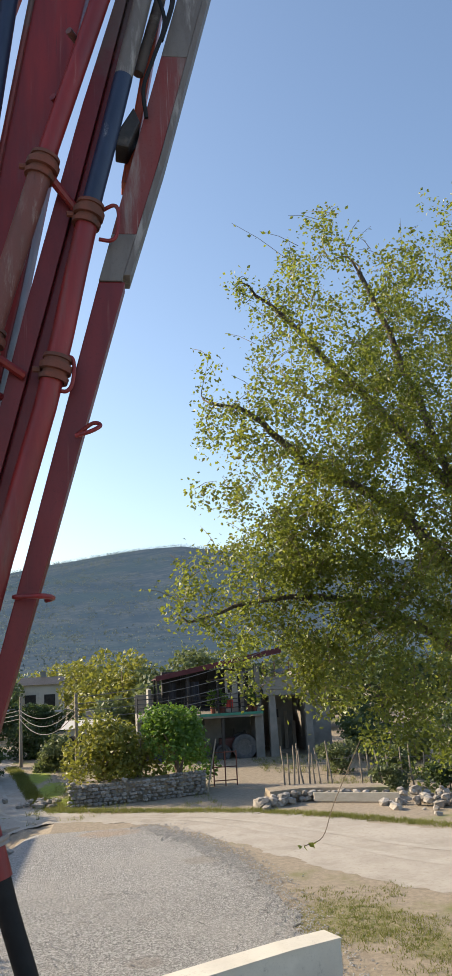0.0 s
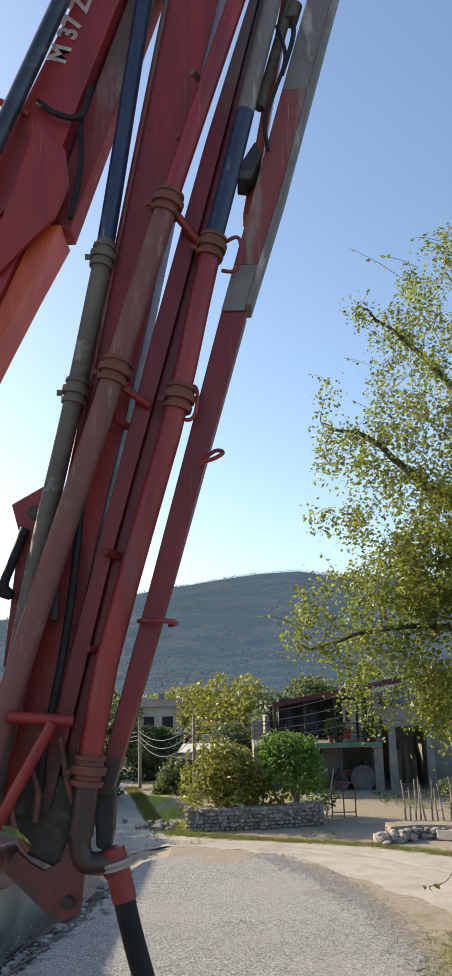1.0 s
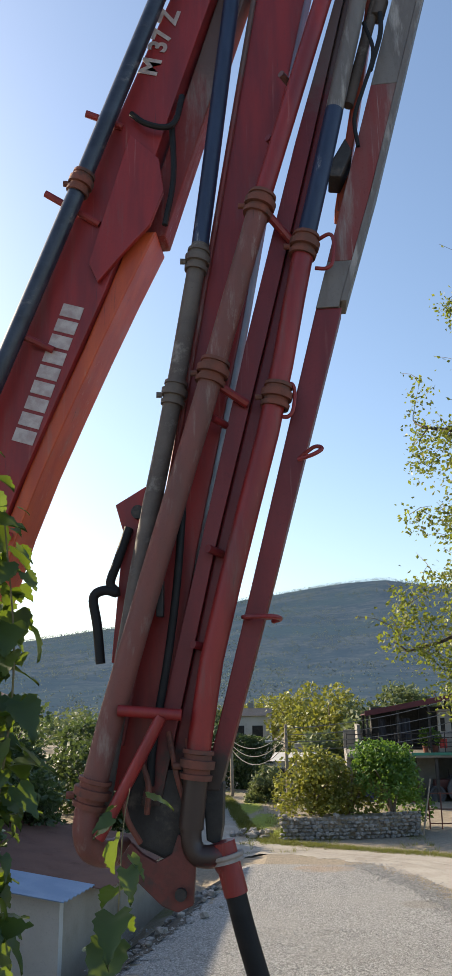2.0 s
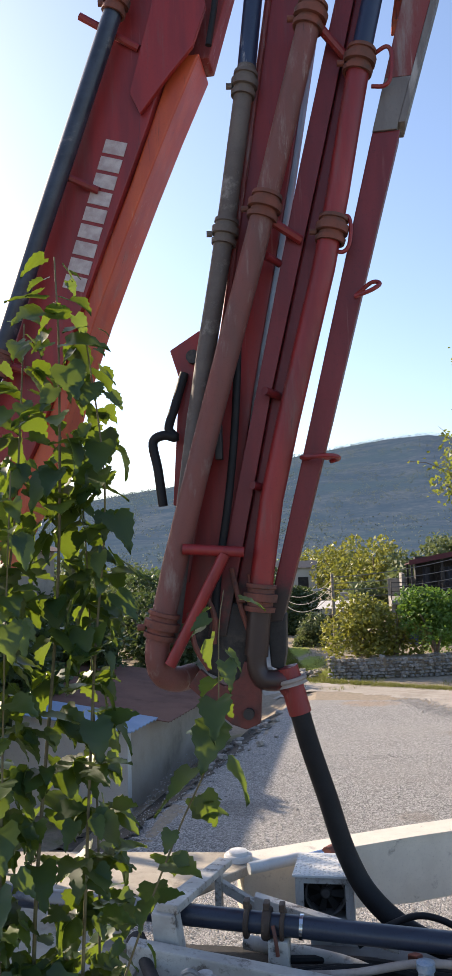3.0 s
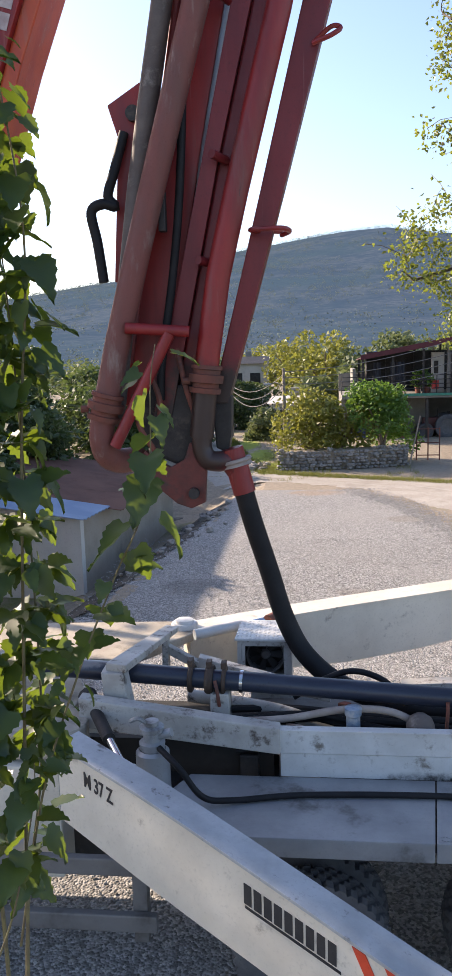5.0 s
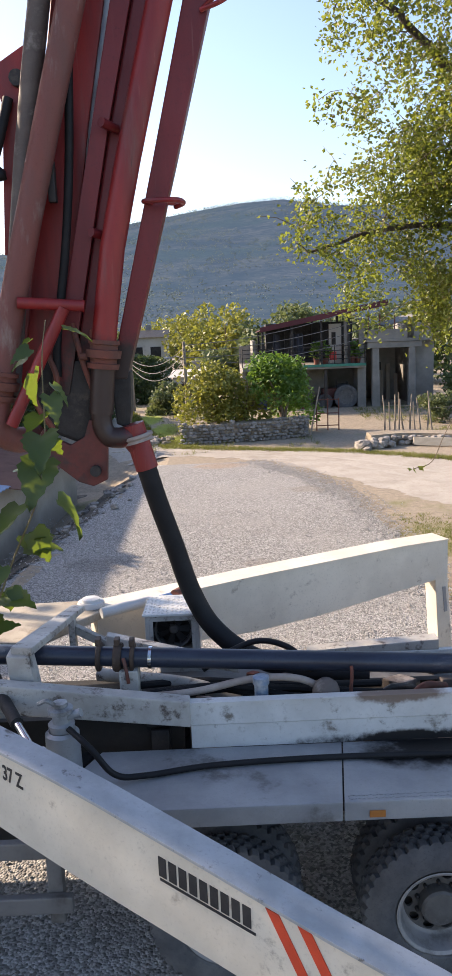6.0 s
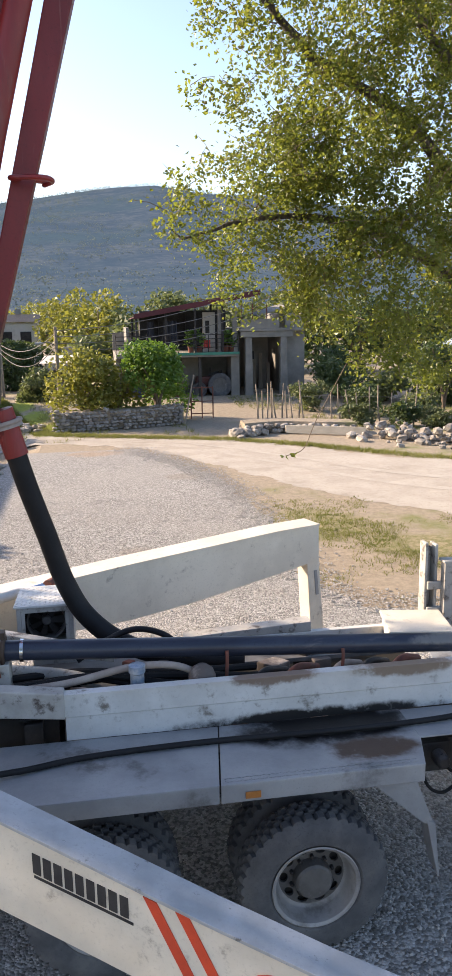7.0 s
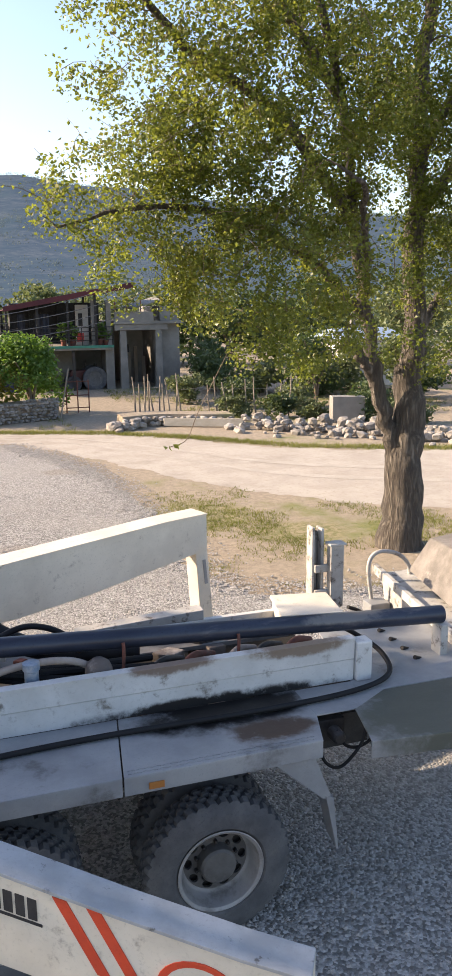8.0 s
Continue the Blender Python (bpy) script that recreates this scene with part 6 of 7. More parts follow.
def make_big_tree():
    rng = random.Random(3)
    base = Vector((6.93, 12.85, 0))
    t = thing("mulberry_tree", base, "large olive-yellow leafed tree with a furrowed grey trunk", "tree")
    nodes = []     # (point, parent, radius)

    def limb(pts, r0, r1, start=None):
        prev = start
        pts = curve_points(pts, 5)
        for i, p in enumerate(pts):
            nodes.append([p + Vector((rng.gauss(0, 0.03), rng.gauss(0, 0.03), 0)), prev, r0 + (r1 - r0) * i / (len(pts) - 1)])
            prev = len(nodes) - 1
        return prev

    strands = []

    def strand(pts, r0, r1):
        a = len(nodes)
        limb(pts, r0, r1)
        strands.append((a, len(nodes)))

    strand([(6.93, 12.85, -0.05), (6.93, 12.86, 0.9), (6.95, 12.87, 1.8), (7.02, 12.9, 2.6), (7.06, 12.9, 4.0), (7.0, 12.9, 5.6), (6.96, 12.9, 7.35), (7.1, 12.9, 9.6), (6.9, 12.8, 12.4)], 0.42, 0.05)
    for k, q in enumerate(nodes):
        q[2] = float(np.interp(q[0].z, [0, 0.25, 0.9, 2.0, 2.6, 4, 7.3, 12.4], [0.45, 0.38, 0.33, 0.31, 0.25, 0.19, 0.13, 0.03]))
    strand([(6.82, 12.85, 1.5), (6.62, 12.86, 2.1), (6.35, 12.86, 3.0), (6.13, 12.85, 4.0), (5.8, 12.8, 5.6), (5.57, 12.75, 7.3), (4.9, 12.6, 9.2), (4.2, 12.5, 11.0)], 0.165, 0.04)
    strand([(6.13, 12.85, 4.0), (5.0, 12.6, 4.9), (3.6, 12.4, 5.5), (2.3, 12.3, 5.6), (1.1, 12.3, 5.3)], 0.1, 0.02)
    strand([(5.8, 12.8, 5.6), (4.4, 12.5, 6.9), (3.0, 12.3, 7.7), (2.2, 12.2, 8.4), (1.5, 12.2, 8.6)], 0.11, 0.02)
    strand([(5.57, 12.75, 7.3), (4.2, 12.4, 8.6), (3.0, 12.2, 9.8), (2.2, 12.1, 10.5)], 0.09, 0.02)
    strand([(6.4, 12.85, 2.9), (6.1, 12.75, 3.25), (5.75, 12.6, 3.55), (5.5, 12.5, 3.6)], 0.09, 0.06)
    strand([(7.0, 12.9, 5.6), (8.2, 13.1, 6.9), (9.4, 13.3, 7.9), (10.6, 13.4, 8.4)], 0.11, 0.03)
    strand([(6.13, 12.85, 4.4), (5.6, 12.0, 5.2), (5.2, 11.3, 5.8), (4.6, 10.8, 6.0)], 0.08, 0.02)
    strand([(7.0, 12.9, 6.4), (7.4, 12.2, 7.8), (7.6, 11.7, 9.4), (7.4, 11.5, 11)], 0.09, 0.02)
    strand([(7.06, 12.9, 3.6), (7.9, 13.2, 4.6), (9.0, 13.4, 5.3), (10, 13.6, 5.6)], 0.08, 0.02)
    blobs = [(4.7, 12.6, 9.0, 3.2, 2.3, 3.2, 300), (3.0, 12.3, 8.4, 1.6, 1.4, 2.5, 140), (2.7, 12.3, 5.5, 1.9, 1.3, 1.3, 120), (4.35, 11.9, 4.6, 1.8, 1.2, 1.5, 175), (7.6, 12.6, 5.0, 1.3, 0.9, 1.0, 60), (2.4, 12.2, 7.6, 1.2, 1.0, 2.2, 50), (4.4, 12.2, 6.6, 2.3, 1.6, 1.5, 170),
             (7.3, 12.8, 9.8, 2.9, 2.3, 4.0, 330), (9.0, 13.2, 6.4, 2.4, 1.8, 2.6, 200), (6.9, 12.3, 6.9, 1.9, 1.4, 1.8, 110), (6.6, 12.2, 3.3, 1.0, 0.8, 0.6, 9)]
    tips = []
    for (x, y, z, a, b_, c, n) in blobs:
        for k in range(int(n * 1.4)):
            d = Vector((rng.gauss(0, 1), rng.gauss(0, 1), rng.gauss(0, 1))).normalized() * rng.random() ** 0.38
            p = Vector((x + d.x * a, y + d.y * b_, z + d.z * c))
            if noise.noise(p * 0.75) > -0.24:
                tips.append(p)
    arr = np.array([tuple(q[0]) for q in nodes])
    order = sorted(tips, key=lambda p: float(np.min(np.linalg.norm(arr - np.array(p), axis=1))))
    g_trunk, g_twig = Geo(), Geo()
    for a, b_ in strands:
        seg = 18 if a == 0 else 10
        o = len(g_trunk.v)
        g_trunk.tube([nodes[i][0] for i in range(a, b_)], [nodes[i][2] for i in range(a, b_)], seg)
        for i in range(o, len(g_trunk.v)):
            p = Vector(g_trunk.v[i])
            k = noise.fractal(Vector((p.x * 6, p.y * 6, p.z * 0.7)), 0.9, 2.0, 3)
            c = nodes[min(a + (i - o) // seg, b_ - 1)][0]
            g_trunk.v[i] = tuple(c + (p - c) * (1 + 0.11 * k))
    lv, lf = [], []
    for p in order:
        dist = np.linalg.norm(arr - np.array(p), axis=1) + 0.35 * np.maximum(0, arr[:, 2] - p.z)
        i = int(np.argmin(dist))
        q = nodes[i][0]
        ln = (p - q).length
        mid = q.lerp(p, 0.5) + Vector((rng.gauss(0, 0.1), rng.gauss(0, 0.1), 0.10 * ln + rng.gauss(0, 0.06)))
        pts = [q, mid, p]
        r0 = min(nodes[i][2] * 0.75, 0.012 + 0.024 * ln)
        g_twig.tube(curve_points(pts, 3), [r0 * (1 - 0.75 * k / 6) for k in range(7)], 4, cap=False)
        for s in (0.5, 1.0):
            nodes.append([mid if s == 0.5 else p, i, r0 * (1 - 0.6 * s)])
        arr = np.vstack([arr, [tuple(mid)], [tuple(p)]])
        low = p.z < 6.2
        n = int(rng.uniform(34, 96) * (1.1 if low else 1.0))
        for k in range(n):
            s = rng.uniform(0.25, 1.12)
            c = (q.lerp(mid, s * 2) if s < 0.5 else mid.lerp(p, s * 2 - 1)) + Vector((rng.gauss(0, 0.11), rng.gauss(0, 0.11), rng.gauss(0, 0.11) - 0.04))
            leaf_quads(lv, lf, c, rng.uniform(0.04, 0.088), rng, 0.35)
        if rng.random() < 0.7:   # bare twig ends
            e = p + Vector((rng.gauss(0, 0.3), rng.gauss(0, 0.3), rng.uniform(0.0, 0.5)))
            g_twig.tube([p, p.lerp(e, 0.5) + Vector((0, 0, 0.04)), e], [0.006, 0.005, 0.003], 3, cap=False)
            for k in range(4):
                leaf_quads(lv, lf, p.lerp(e, rng.uniform(0.3, 1)), rng.uniform(0.06, 0.1), rng, 0.3)
    part("trunk", g_trunk, BARK, t, "thick furrowed trunk and limbs", smooth=True)
    tw = big("twig_network", g_twig.v, g_twig.f, TWIG, "", parent=t)
    big("crown", lv, lf, LEAF_TREE, "olive and yellow leaves", parent=t)
    # a loose sprig hanging low from the crown
    g = Geo().tube(curve_points([(3.4, 11.9, 3.6), (2.95, 11.95, 2.75), (2.77, 12.0, 2.32), (2.5, 12, 2.22)], 5), 0.006, 4)
    part("hanging_sprig", g, TWIG, t)
    v, f = [], []
    for k in range(5):
        leaf_quads(v, f, Vector((2.68 - 0.06 * k, 12, 2.28 - 0.01 * k)), 0.11, rng, 0.9)
    big("sprig_leaves", v, f, LEAF_TREE, "", parent=t)


make_big_tree()


# ---- mulberry shoots close to the camera ----
def leaf_shape(seed, folds):
    """A toothed heart-shaped leaf lying along +x, about one metre long."""
    rng = random.Random(seed)
    n = 11
    rim_l, rim_r, spine = [], [], []
    for i in range(n):
        s = i / (n - 1)
        w = 0.44 * math.sin(math.pi * min(s * 0.93 + 0.07, 1) ** 0.62) ** 0.85 * (1 - 0.25 * s)
        tooth = 0.035 * (1 if i % 2 else -1) + rng.uniform(-0.02, 0.02)
        curl = -folds * s * s * 0.45
        spine.append((s, 0, curl))
        rim_l.append((s - 0.10 * (1 - s), max(w + tooth, 0.0), curl + 0.10 * folds + rng.uniform(-0.03, 0.03)))
        rim_r.append((s - 0.10 * (1 - s), -max(w + tooth, 0.0), curl + 0.10 * folds + rng.uniform(-0.03, 0.03)))
    v = spine + rim_l + rim_r
    f = []
    for i in range(n - 1):
        f += [(i, i + 1, n + i + 1, n + i), (i + 1, i, 2 * n + i, 2 * n + i + 1)]
    me = bpy.data.meshes.new("leaf")
    me.from_pydata(v, [], f)
    me.materials.append(LEAF_SHRUB)
    me.polygons.foreach_set("use_smooth", [True] * len(me.polygons))
    return me


LEAF_SHAPES = [leaf_shape(i, 0.4 + 0.25 * i) for i in range(4)]


def make_shoots():
    rng = random.Random(21)
    base = Vector((-1.42, 3.05, 0))
    t = thing("mulberry_shoots", base, "tall leafy green mulberry shoots, backlit leaves", "shrub")
    stems = [
        ([(-1.41, 3.07, 0.00), (-1.41, 3.07, 2.06), (-1.36, 3.04, 3.14), (-1.33, 3.04, 4.27), (-1.27, 3.01, 5.05), (-1.26, 3.01, 5.44)], 0.016, 26),
        ([(-1.44, 3.04, 0.00), (-1.36, 3.04, 1.89), (-1.24, 3.04, 2.85), (-1.16, 3.04, 3.99), (-1.12, 3.07, 4.63), (-1.13, 3.04, 5.17)], 0.014, 30),
        ([(-1.50, 3.11, 0.00), (-1.56, 3.12, 2.24), (-1.53, 3.09, 3.70), (-1.47, 3.09, 4.56), (-1.44, 3.07, 5.24)], 0.015, 26),
        ([(-1.36, 2.97, 0.00), (-1.39, 2.95, 1.89), (-1.41, 2.92, 2.71), (-1.44, 2.90, 3.85), (-1.41, 2.90, 4.70)], 0.013, 28),
        ([(-1.47, 3.18, 0.00), (-1.34, 3.21, 2.06), (-1.24, 3.21, 2.99), (-1.21, 3.18, 4.13), (-1.23, 3.21, 4.84)], 0.012, 28),
        ([(-1.41, 3.04, 2.24), (-1.27, 3.01, 2.85), (-1.07, 2.99, 3.31), (-0.95, 2.99, 3.62), (-0.83, 2.98, 3.90), (-0.78, 2.97, 4.24), (-0.77, 2.97, 4.36)], 0.008, 15),
        ([(-1.41, 2.90, 2.06), (-1.30, 2.90, 2.43), (-1.19, 2.90, 2.85), (-1.16, 2.90, 3.02)], 0.008, 16),
        ([(-1.56, 3.04, 1.29), (-1.63, 2.95, 2.41), (-1.56, 2.90, 2.85), (-1.50, 2.90, 3.28)], 0.010, 26),
        ([(-1.70, 3.18, 0.00), (-1.75, 3.18, 2.43), (-1.70, 3.15, 4.13), (-1.64, 3.12, 5.12)], 0.014, 26),
    ]
    for k_, (pts, r, n) in enumerate(stems):
        if k_ != 5:
            pts = [(x - 0.06, y, z * 1.015) for x, y, z in pts]
        pts = [(x + rng.gauss(0, 0.03), y + rng.gauss(0, 0.03), z) if z > 1 else (x, y, z) for x, y, z in pts]
        line = curve_points(pts, 8)
        n = int(n * (5.2 if k_ != 5 else 2.8))
        r *= 0.6
        part("stem", Geo().tube(line, [r * (1 - 0.7 * i / (len(line) - 1)) for i in range(len(line))], 7), SPRIG, t, smooth=True)
        z_top, z_low = line[-1].z, max(line[0].z + 0.5, 2.5)
        for k in range(n):
            z = z_low + (z_top - z_low) * (k + rng.random()) / n
            if z < 3.0 and rng.random() < 0.7:
                continue
            i = min(range(len(line)), key=lambda j: abs(line[j].z - z))
            p = line[i]
            a = rng.uniform(0, 2 * math.pi)
            size = rng.uniform(0.06, 0.145) * (0.7 if z > z_top - 0.12 else 1)
            out = Vector((math.cos(a), math.sin(a), rng.uniform(-0.2, 0.5)))
            q = p + out * rng.uniform(0.02, 0.075)
            d = (out * 0.8 + Vector((0, 0, rng.uniform(-1.3, 0.1)))).normalized()
            up = Vector((rng.uniform(-0.5, 0.5), rng.uniform(-0.8, 0.3), 1)).normalized()
            s = up.cross(d).normalized()
            m = Matrix((d, s, d.cross(s))).transposed().to_4x4() @ Matrix.Diagonal((size, size * rng.uniform(0.85, 1.1), size, 1))
            m.translation = q - base
            lf = new("leaf", LEAF_SHAPES[rng.randrange(4)])
            lf.parent = t
            lf.matrix_local = m


make_shoots()


# ---- house and yard across the road ----
def yard_z(y):
    return ground_height(0, y)


def make_house():
    h = thing("house", (6.5, 41, 0.3), "grey concrete village house with maroon roof canopy", "house")
    HY = 40.0
    z0 = 0.2
    def p_(name, geo, mat, label="", bevel=0.0, smooth=False, parent=h):
        return part(name, geo, mat, parent, label, bevel, smooth)
    # canopy roof, rising to the right, of ribbed sheet
    g = Geo().ribbed((1.9, HY - 0.6, 4.14), (7.9, HY - 0.6, 5.19), (7.9, HY + 4.5, 5.06), (1.9, HY + 4.5, 4.01), 104, 0.02, 0.03)
    p_("fascia", Geo().solid([(1.88, HY - 0.64, 4.02), (7.92, HY - 0.64, 5.06), (7.92, HY - 0.60, 5.06), (1.88, HY - 0.60, 4.02)],
                             [(1.88, HY - 0.64, 4.25), (7.92, HY - 0.64, 5.33), (7.92, HY - 0.60, 5.33), (1.88, HY - 0.60, 4.25)]), MAROON_ROOF)
    p_("roof", g, MAROON_ROOF, "maroon sheet-metal canopy roof")
    for x in (2.0, 3.4, 4.8, 6.1):
        p_("canopy_post", Geo().box(x - 0.05, x + 0.05, HY - 0.4, HY - 0.3, 2.35, 4.11 + 0.174 * (x - 1.9)), DARK)
        p_("canopy_post", Geo().box(x - 0.05, x + 0.05, HY + 3.2, HY + 3.3, 2.35, 4.01 + 0.174 * (x - 1.9)), DARK)
    # terrace slab on the first floor and its rail
    p_("terrace_slab", Geo().box(1.0, 6.9, HY - 0.5, HY + 4.5, 2.2, 2.4), CONCRETE, bevel=0.02)
    p_("terrace_edge", Geo().box(3.9, 6.9, HY - 0.56, HY - 0.51, 2.3, 2.42), surf("green_painted_edge", (0.03, 0.22, 0.15), (0.03, 0.16, 0.12), 3, 0.6), "green painted edge strip")
    for z in (2.62, 2.82, 3.02, 3.22):
        p_("rail", Geo().tube([(1.0, HY - 0.45, z), (6.9, HY - 0.45, z + 0.05)], 0.02, 6), DARK)
    for k in range(9):
        x = 1.0 + 0.735 * k
        p_("rail_post", Geo().tube([(x, HY - 0.45, 2.4), (x, HY - 0.45, 3.3)], 0.022, 6), DARK)
    # near-black colour stands in for the shade under the canopy
    p_("upper_wall", Geo().box(2.4, 6.9, HY + 3.4, HY + 3.6, 2.4, 4.4).box(2.4, 2.6, HY + 3.6, HY + 4.5, 2.4, 4.4), DARK, "rear wall coloured near black for shade")
    p_("upper_wall", Geo().box(5.3, 5.9, HY + 0.6, HY + 0.75, 2.4, 4.3), PLASTER, "sunlit pale plaster wall")
    p_("window", Geo().box(5.42, 5.62, HY + 0.58, HY + 0.62, 3.3, 3.9), DARK)
    for x in (6.05, 6.75):
        p_("upper_column", Geo().box(x - 0.12, x + 0.12, HY - 0.2, HY + 0.05, 2.4, 4.5), CONCRETE, bevel=0.01)
    # ground floor under the terrace
    for x in (1.4, 3.2, 5.0):
        p_("post", Geo().box(x - 0.07, x + 0.07, HY - 0.3, HY - 0.16, z0, 2.2), DARK)
    p_("back_wall", Geo().box(1.0, 9.6, HY + 4.3, HY + 4.5, z0, 3.3), CONCRETE)
    p_("inner_wall", Geo().box(4.3, 5.2, HY + 1.4, HY + 1.55, z0, 2.2), CONCRETE, "grey rendered wall in the shade")
    p_("inner_wall", Geo().box(6.55, 6.95, HY - 0.2, HY + 1.2, z0, 2.2), CONCRETE)
    # walls added on the left only to keep low sun off the rooms
    p_("sun_stop_wall", Geo().box(1.0, 1.2, HY + 0.3, HY + 4.28, z0, 2.19), CONCRETE)
    p_("sun_stop_wall", Geo().box(1.6, 1.75, HY + 1.5, HY + 4.28, 2.41, 3.6), CONCRETE)
    # porch on the right with two columns
    cols = [(7.25, 7.56), (9.0, 9.3)]
    for xa, xb in cols:
        p_("column", Geo().solid([(xa - 0.02, HY - 0.32, z0), (xb + 0.06, HY - 0.32, z0), (xb + 0.06, HY, z0), (xa - 0.02, HY, z0)], [(xa, HY - 0.3, 3.08), (xb, HY - 0.3, 3.08), (xb, HY, 3.08), (xa, HY, 3.08)]), CONCRETE, "square concrete column", bevel=0.015)
    p_("beam", Geo().box(7.0, 9.6, HY - 0.34, HY + 0.02, 3.08, 3.36), CONCRETE, bevel=0.015)
    p_("porch_roof", Geo().box(6.95, 10.4, HY - 0.4, HY + 4.5, 3.37, 3.5), CONCRETE, bevel=0.01)
    p_("porch_wall", Geo().box(7.7, 8.9, HY + 2.2, HY + 2.35, z0, 3.08), CONCRETE, "patchy grey porch wall")
    p_("doorway", Geo().box(7.75, 8.15, HY + 2.14, HY + 2.19, z0, 2.3), DARK, "dark door")
    # raised block on the right
    p_("side_block", Geo().box(9.32, 10.3, HY + 0.1, HY + 4.6, z0, 4.2), CONCRETE, "grey unplastered side block", bevel=0.02)
    p_("parapet", Geo().box(7.0, 8.9, HY - 0.38, HY - 0.24, 3.5, 3.95), CONCRETE, bevel=0.01)
    for x in (7.05, 7.6, 8.3):
        p_("rebar_post", Geo().tube([(x, HY - 0.3, 3.9), (x, HY - 0.3, 4.7)], 0.03, 6), RUST)
    p_("roof_sheet", Geo().solid([(7.9, HY - 0.2, 4.05), (9.4, HY - 0.2, 4.5), (9.4, HY + 2, 4.6), (7.9, HY + 2, 4.15)], [(7.9, HY - 0.2, 4.1), (9.4, HY - 0.2, 4.55), (9.4, HY + 2, 4.65), (7.9, HY + 2, 4.2)]), CONCRETE)
    # washing and pots on the terrace
    for k, (x, c) in enumerate([(2.5, (0.02, 0.02, 0.025)), (3.3, (0.03, 0.03, 0.035)), (3.6, (0.02, 0.022, 0.03)), (5.2, (0.4, 0.05, 0.04))]):
        w = 0.34
        v, f = [], []
        for i in range(7):
            for j in range(6):
                v.append((x + w * i / 6, HY - 0.2 + 0.05 * math.sin(i * 1.7 + k), (3.0 if k == 3 else 3.9) - (0.4 if k == 3 else 1.1) * j / 5))
        for i in range(6):
            for j in range(5):
                f.append((i * 6 + j, i * 6 + j + 1, (i + 1) * 6 + j + 1, (i + 1) * 6 + j))
        g = Geo().add(v, f)
        g.add([(a, b - 0.02, c2) for a, b, c2 in v], [tuple(reversed(q)) for q in f])
        single("hung_cloth", g, surf("cloth_%d" % k, c, tuple(q * 1.5 for q in c), 3, 0.9, 0.1), "dark cloth hanging on the terrace" if k < 3 else "red cloth over the terrace rail", "cloth", (x, HY - 0.2, 2.4))
    rng = random.Random(5)
    for k, x in enumerate((4.6, 5.0, 6.3, 6.6)):
        t = thing("potted_plant", (x, HY - 0.1, 2.4), "green plant in a pot on the terrace", "plant", "terrace plants")
        part("pot", Geo().lathe((x, HY - 0.1, 2.4), (0, 0, 1), [(0, 0), (0, 0.12), (0.3, 0.17), (0.3, 0.14), (0.26, 0)], 14), RUST, t, smooth=True)
        crown_mesh("foliage", [(x, HY - 0.1, 3.05, 0.32, 0.3, 0.45)], 260, 0.15, LEAF_GREEN, t, rng)


make_house()


def make_tractor():
    t = thing("tractor", (5.5, 40.6, 0.2), "old dark red tractor under the terrace", "tractor")
    part("body", Geo().box(4.9, 5.7, 40.3, 40.9, 0.75, 1.2).box(5.5, 6.2, 40.2, 41.0, 0.6, 1.0), surf("dull_tractor_red", (0.12, 0.03, 0.025), (0.07, 0.025, 0.02), 3, 0.6), t, bevel=0.06)
    for x, y, r in ((6.0, 40.0, 0.6), (6.0, 41.1, 0.6), (5.0, 40.15, 0.38), (5.0, 41.0, 0.38)):
        w = new("wheel")
        w.parent = t
        w.location = Vector((x, y, 0.2 + r)) - t.location
        c = (x, y, 0.2 + r)
        part("tyre", Geo().lathe(c, (0, 1, 0), [(-0.1, r * 0.6), (-0.14, r * 0.75), (-0.12, r * 0.96), (0, r), (0.12, r * 0.96), (0.14, r * 0.75), (0.1, r * 0.6)], 24), TYRE, w, smooth=True)
        part("rim", Geo().lathe(c, (0, 1, 0), [(-0.06, 0), (-0.06, r * 0.3), (-0.1, r * 0.62), (0.1, r * 0.62), (0.06, r * 0.3), (0.06, 0)], 20), RIM_DARK, w, smooth=True)
    part("seat", Geo().box(5.8, 6.15, 40.4, 40.8, 1.05, 1.15).box(6.1, 6.18, 40.4, 40.8, 1.1, 1.5), DARK, t, bevel=0.03)
    part("steering_wheel", Geo().tube([(5.62 + 0.02 * math.cos(a), 40.6 + 0.2 * math.cos(a), 1.42 + 0.2 * math.sin(a)) for a in [i * math.pi / 8 for i in range(17)]], 0.018, 6), DARK, t)


make_tractor()


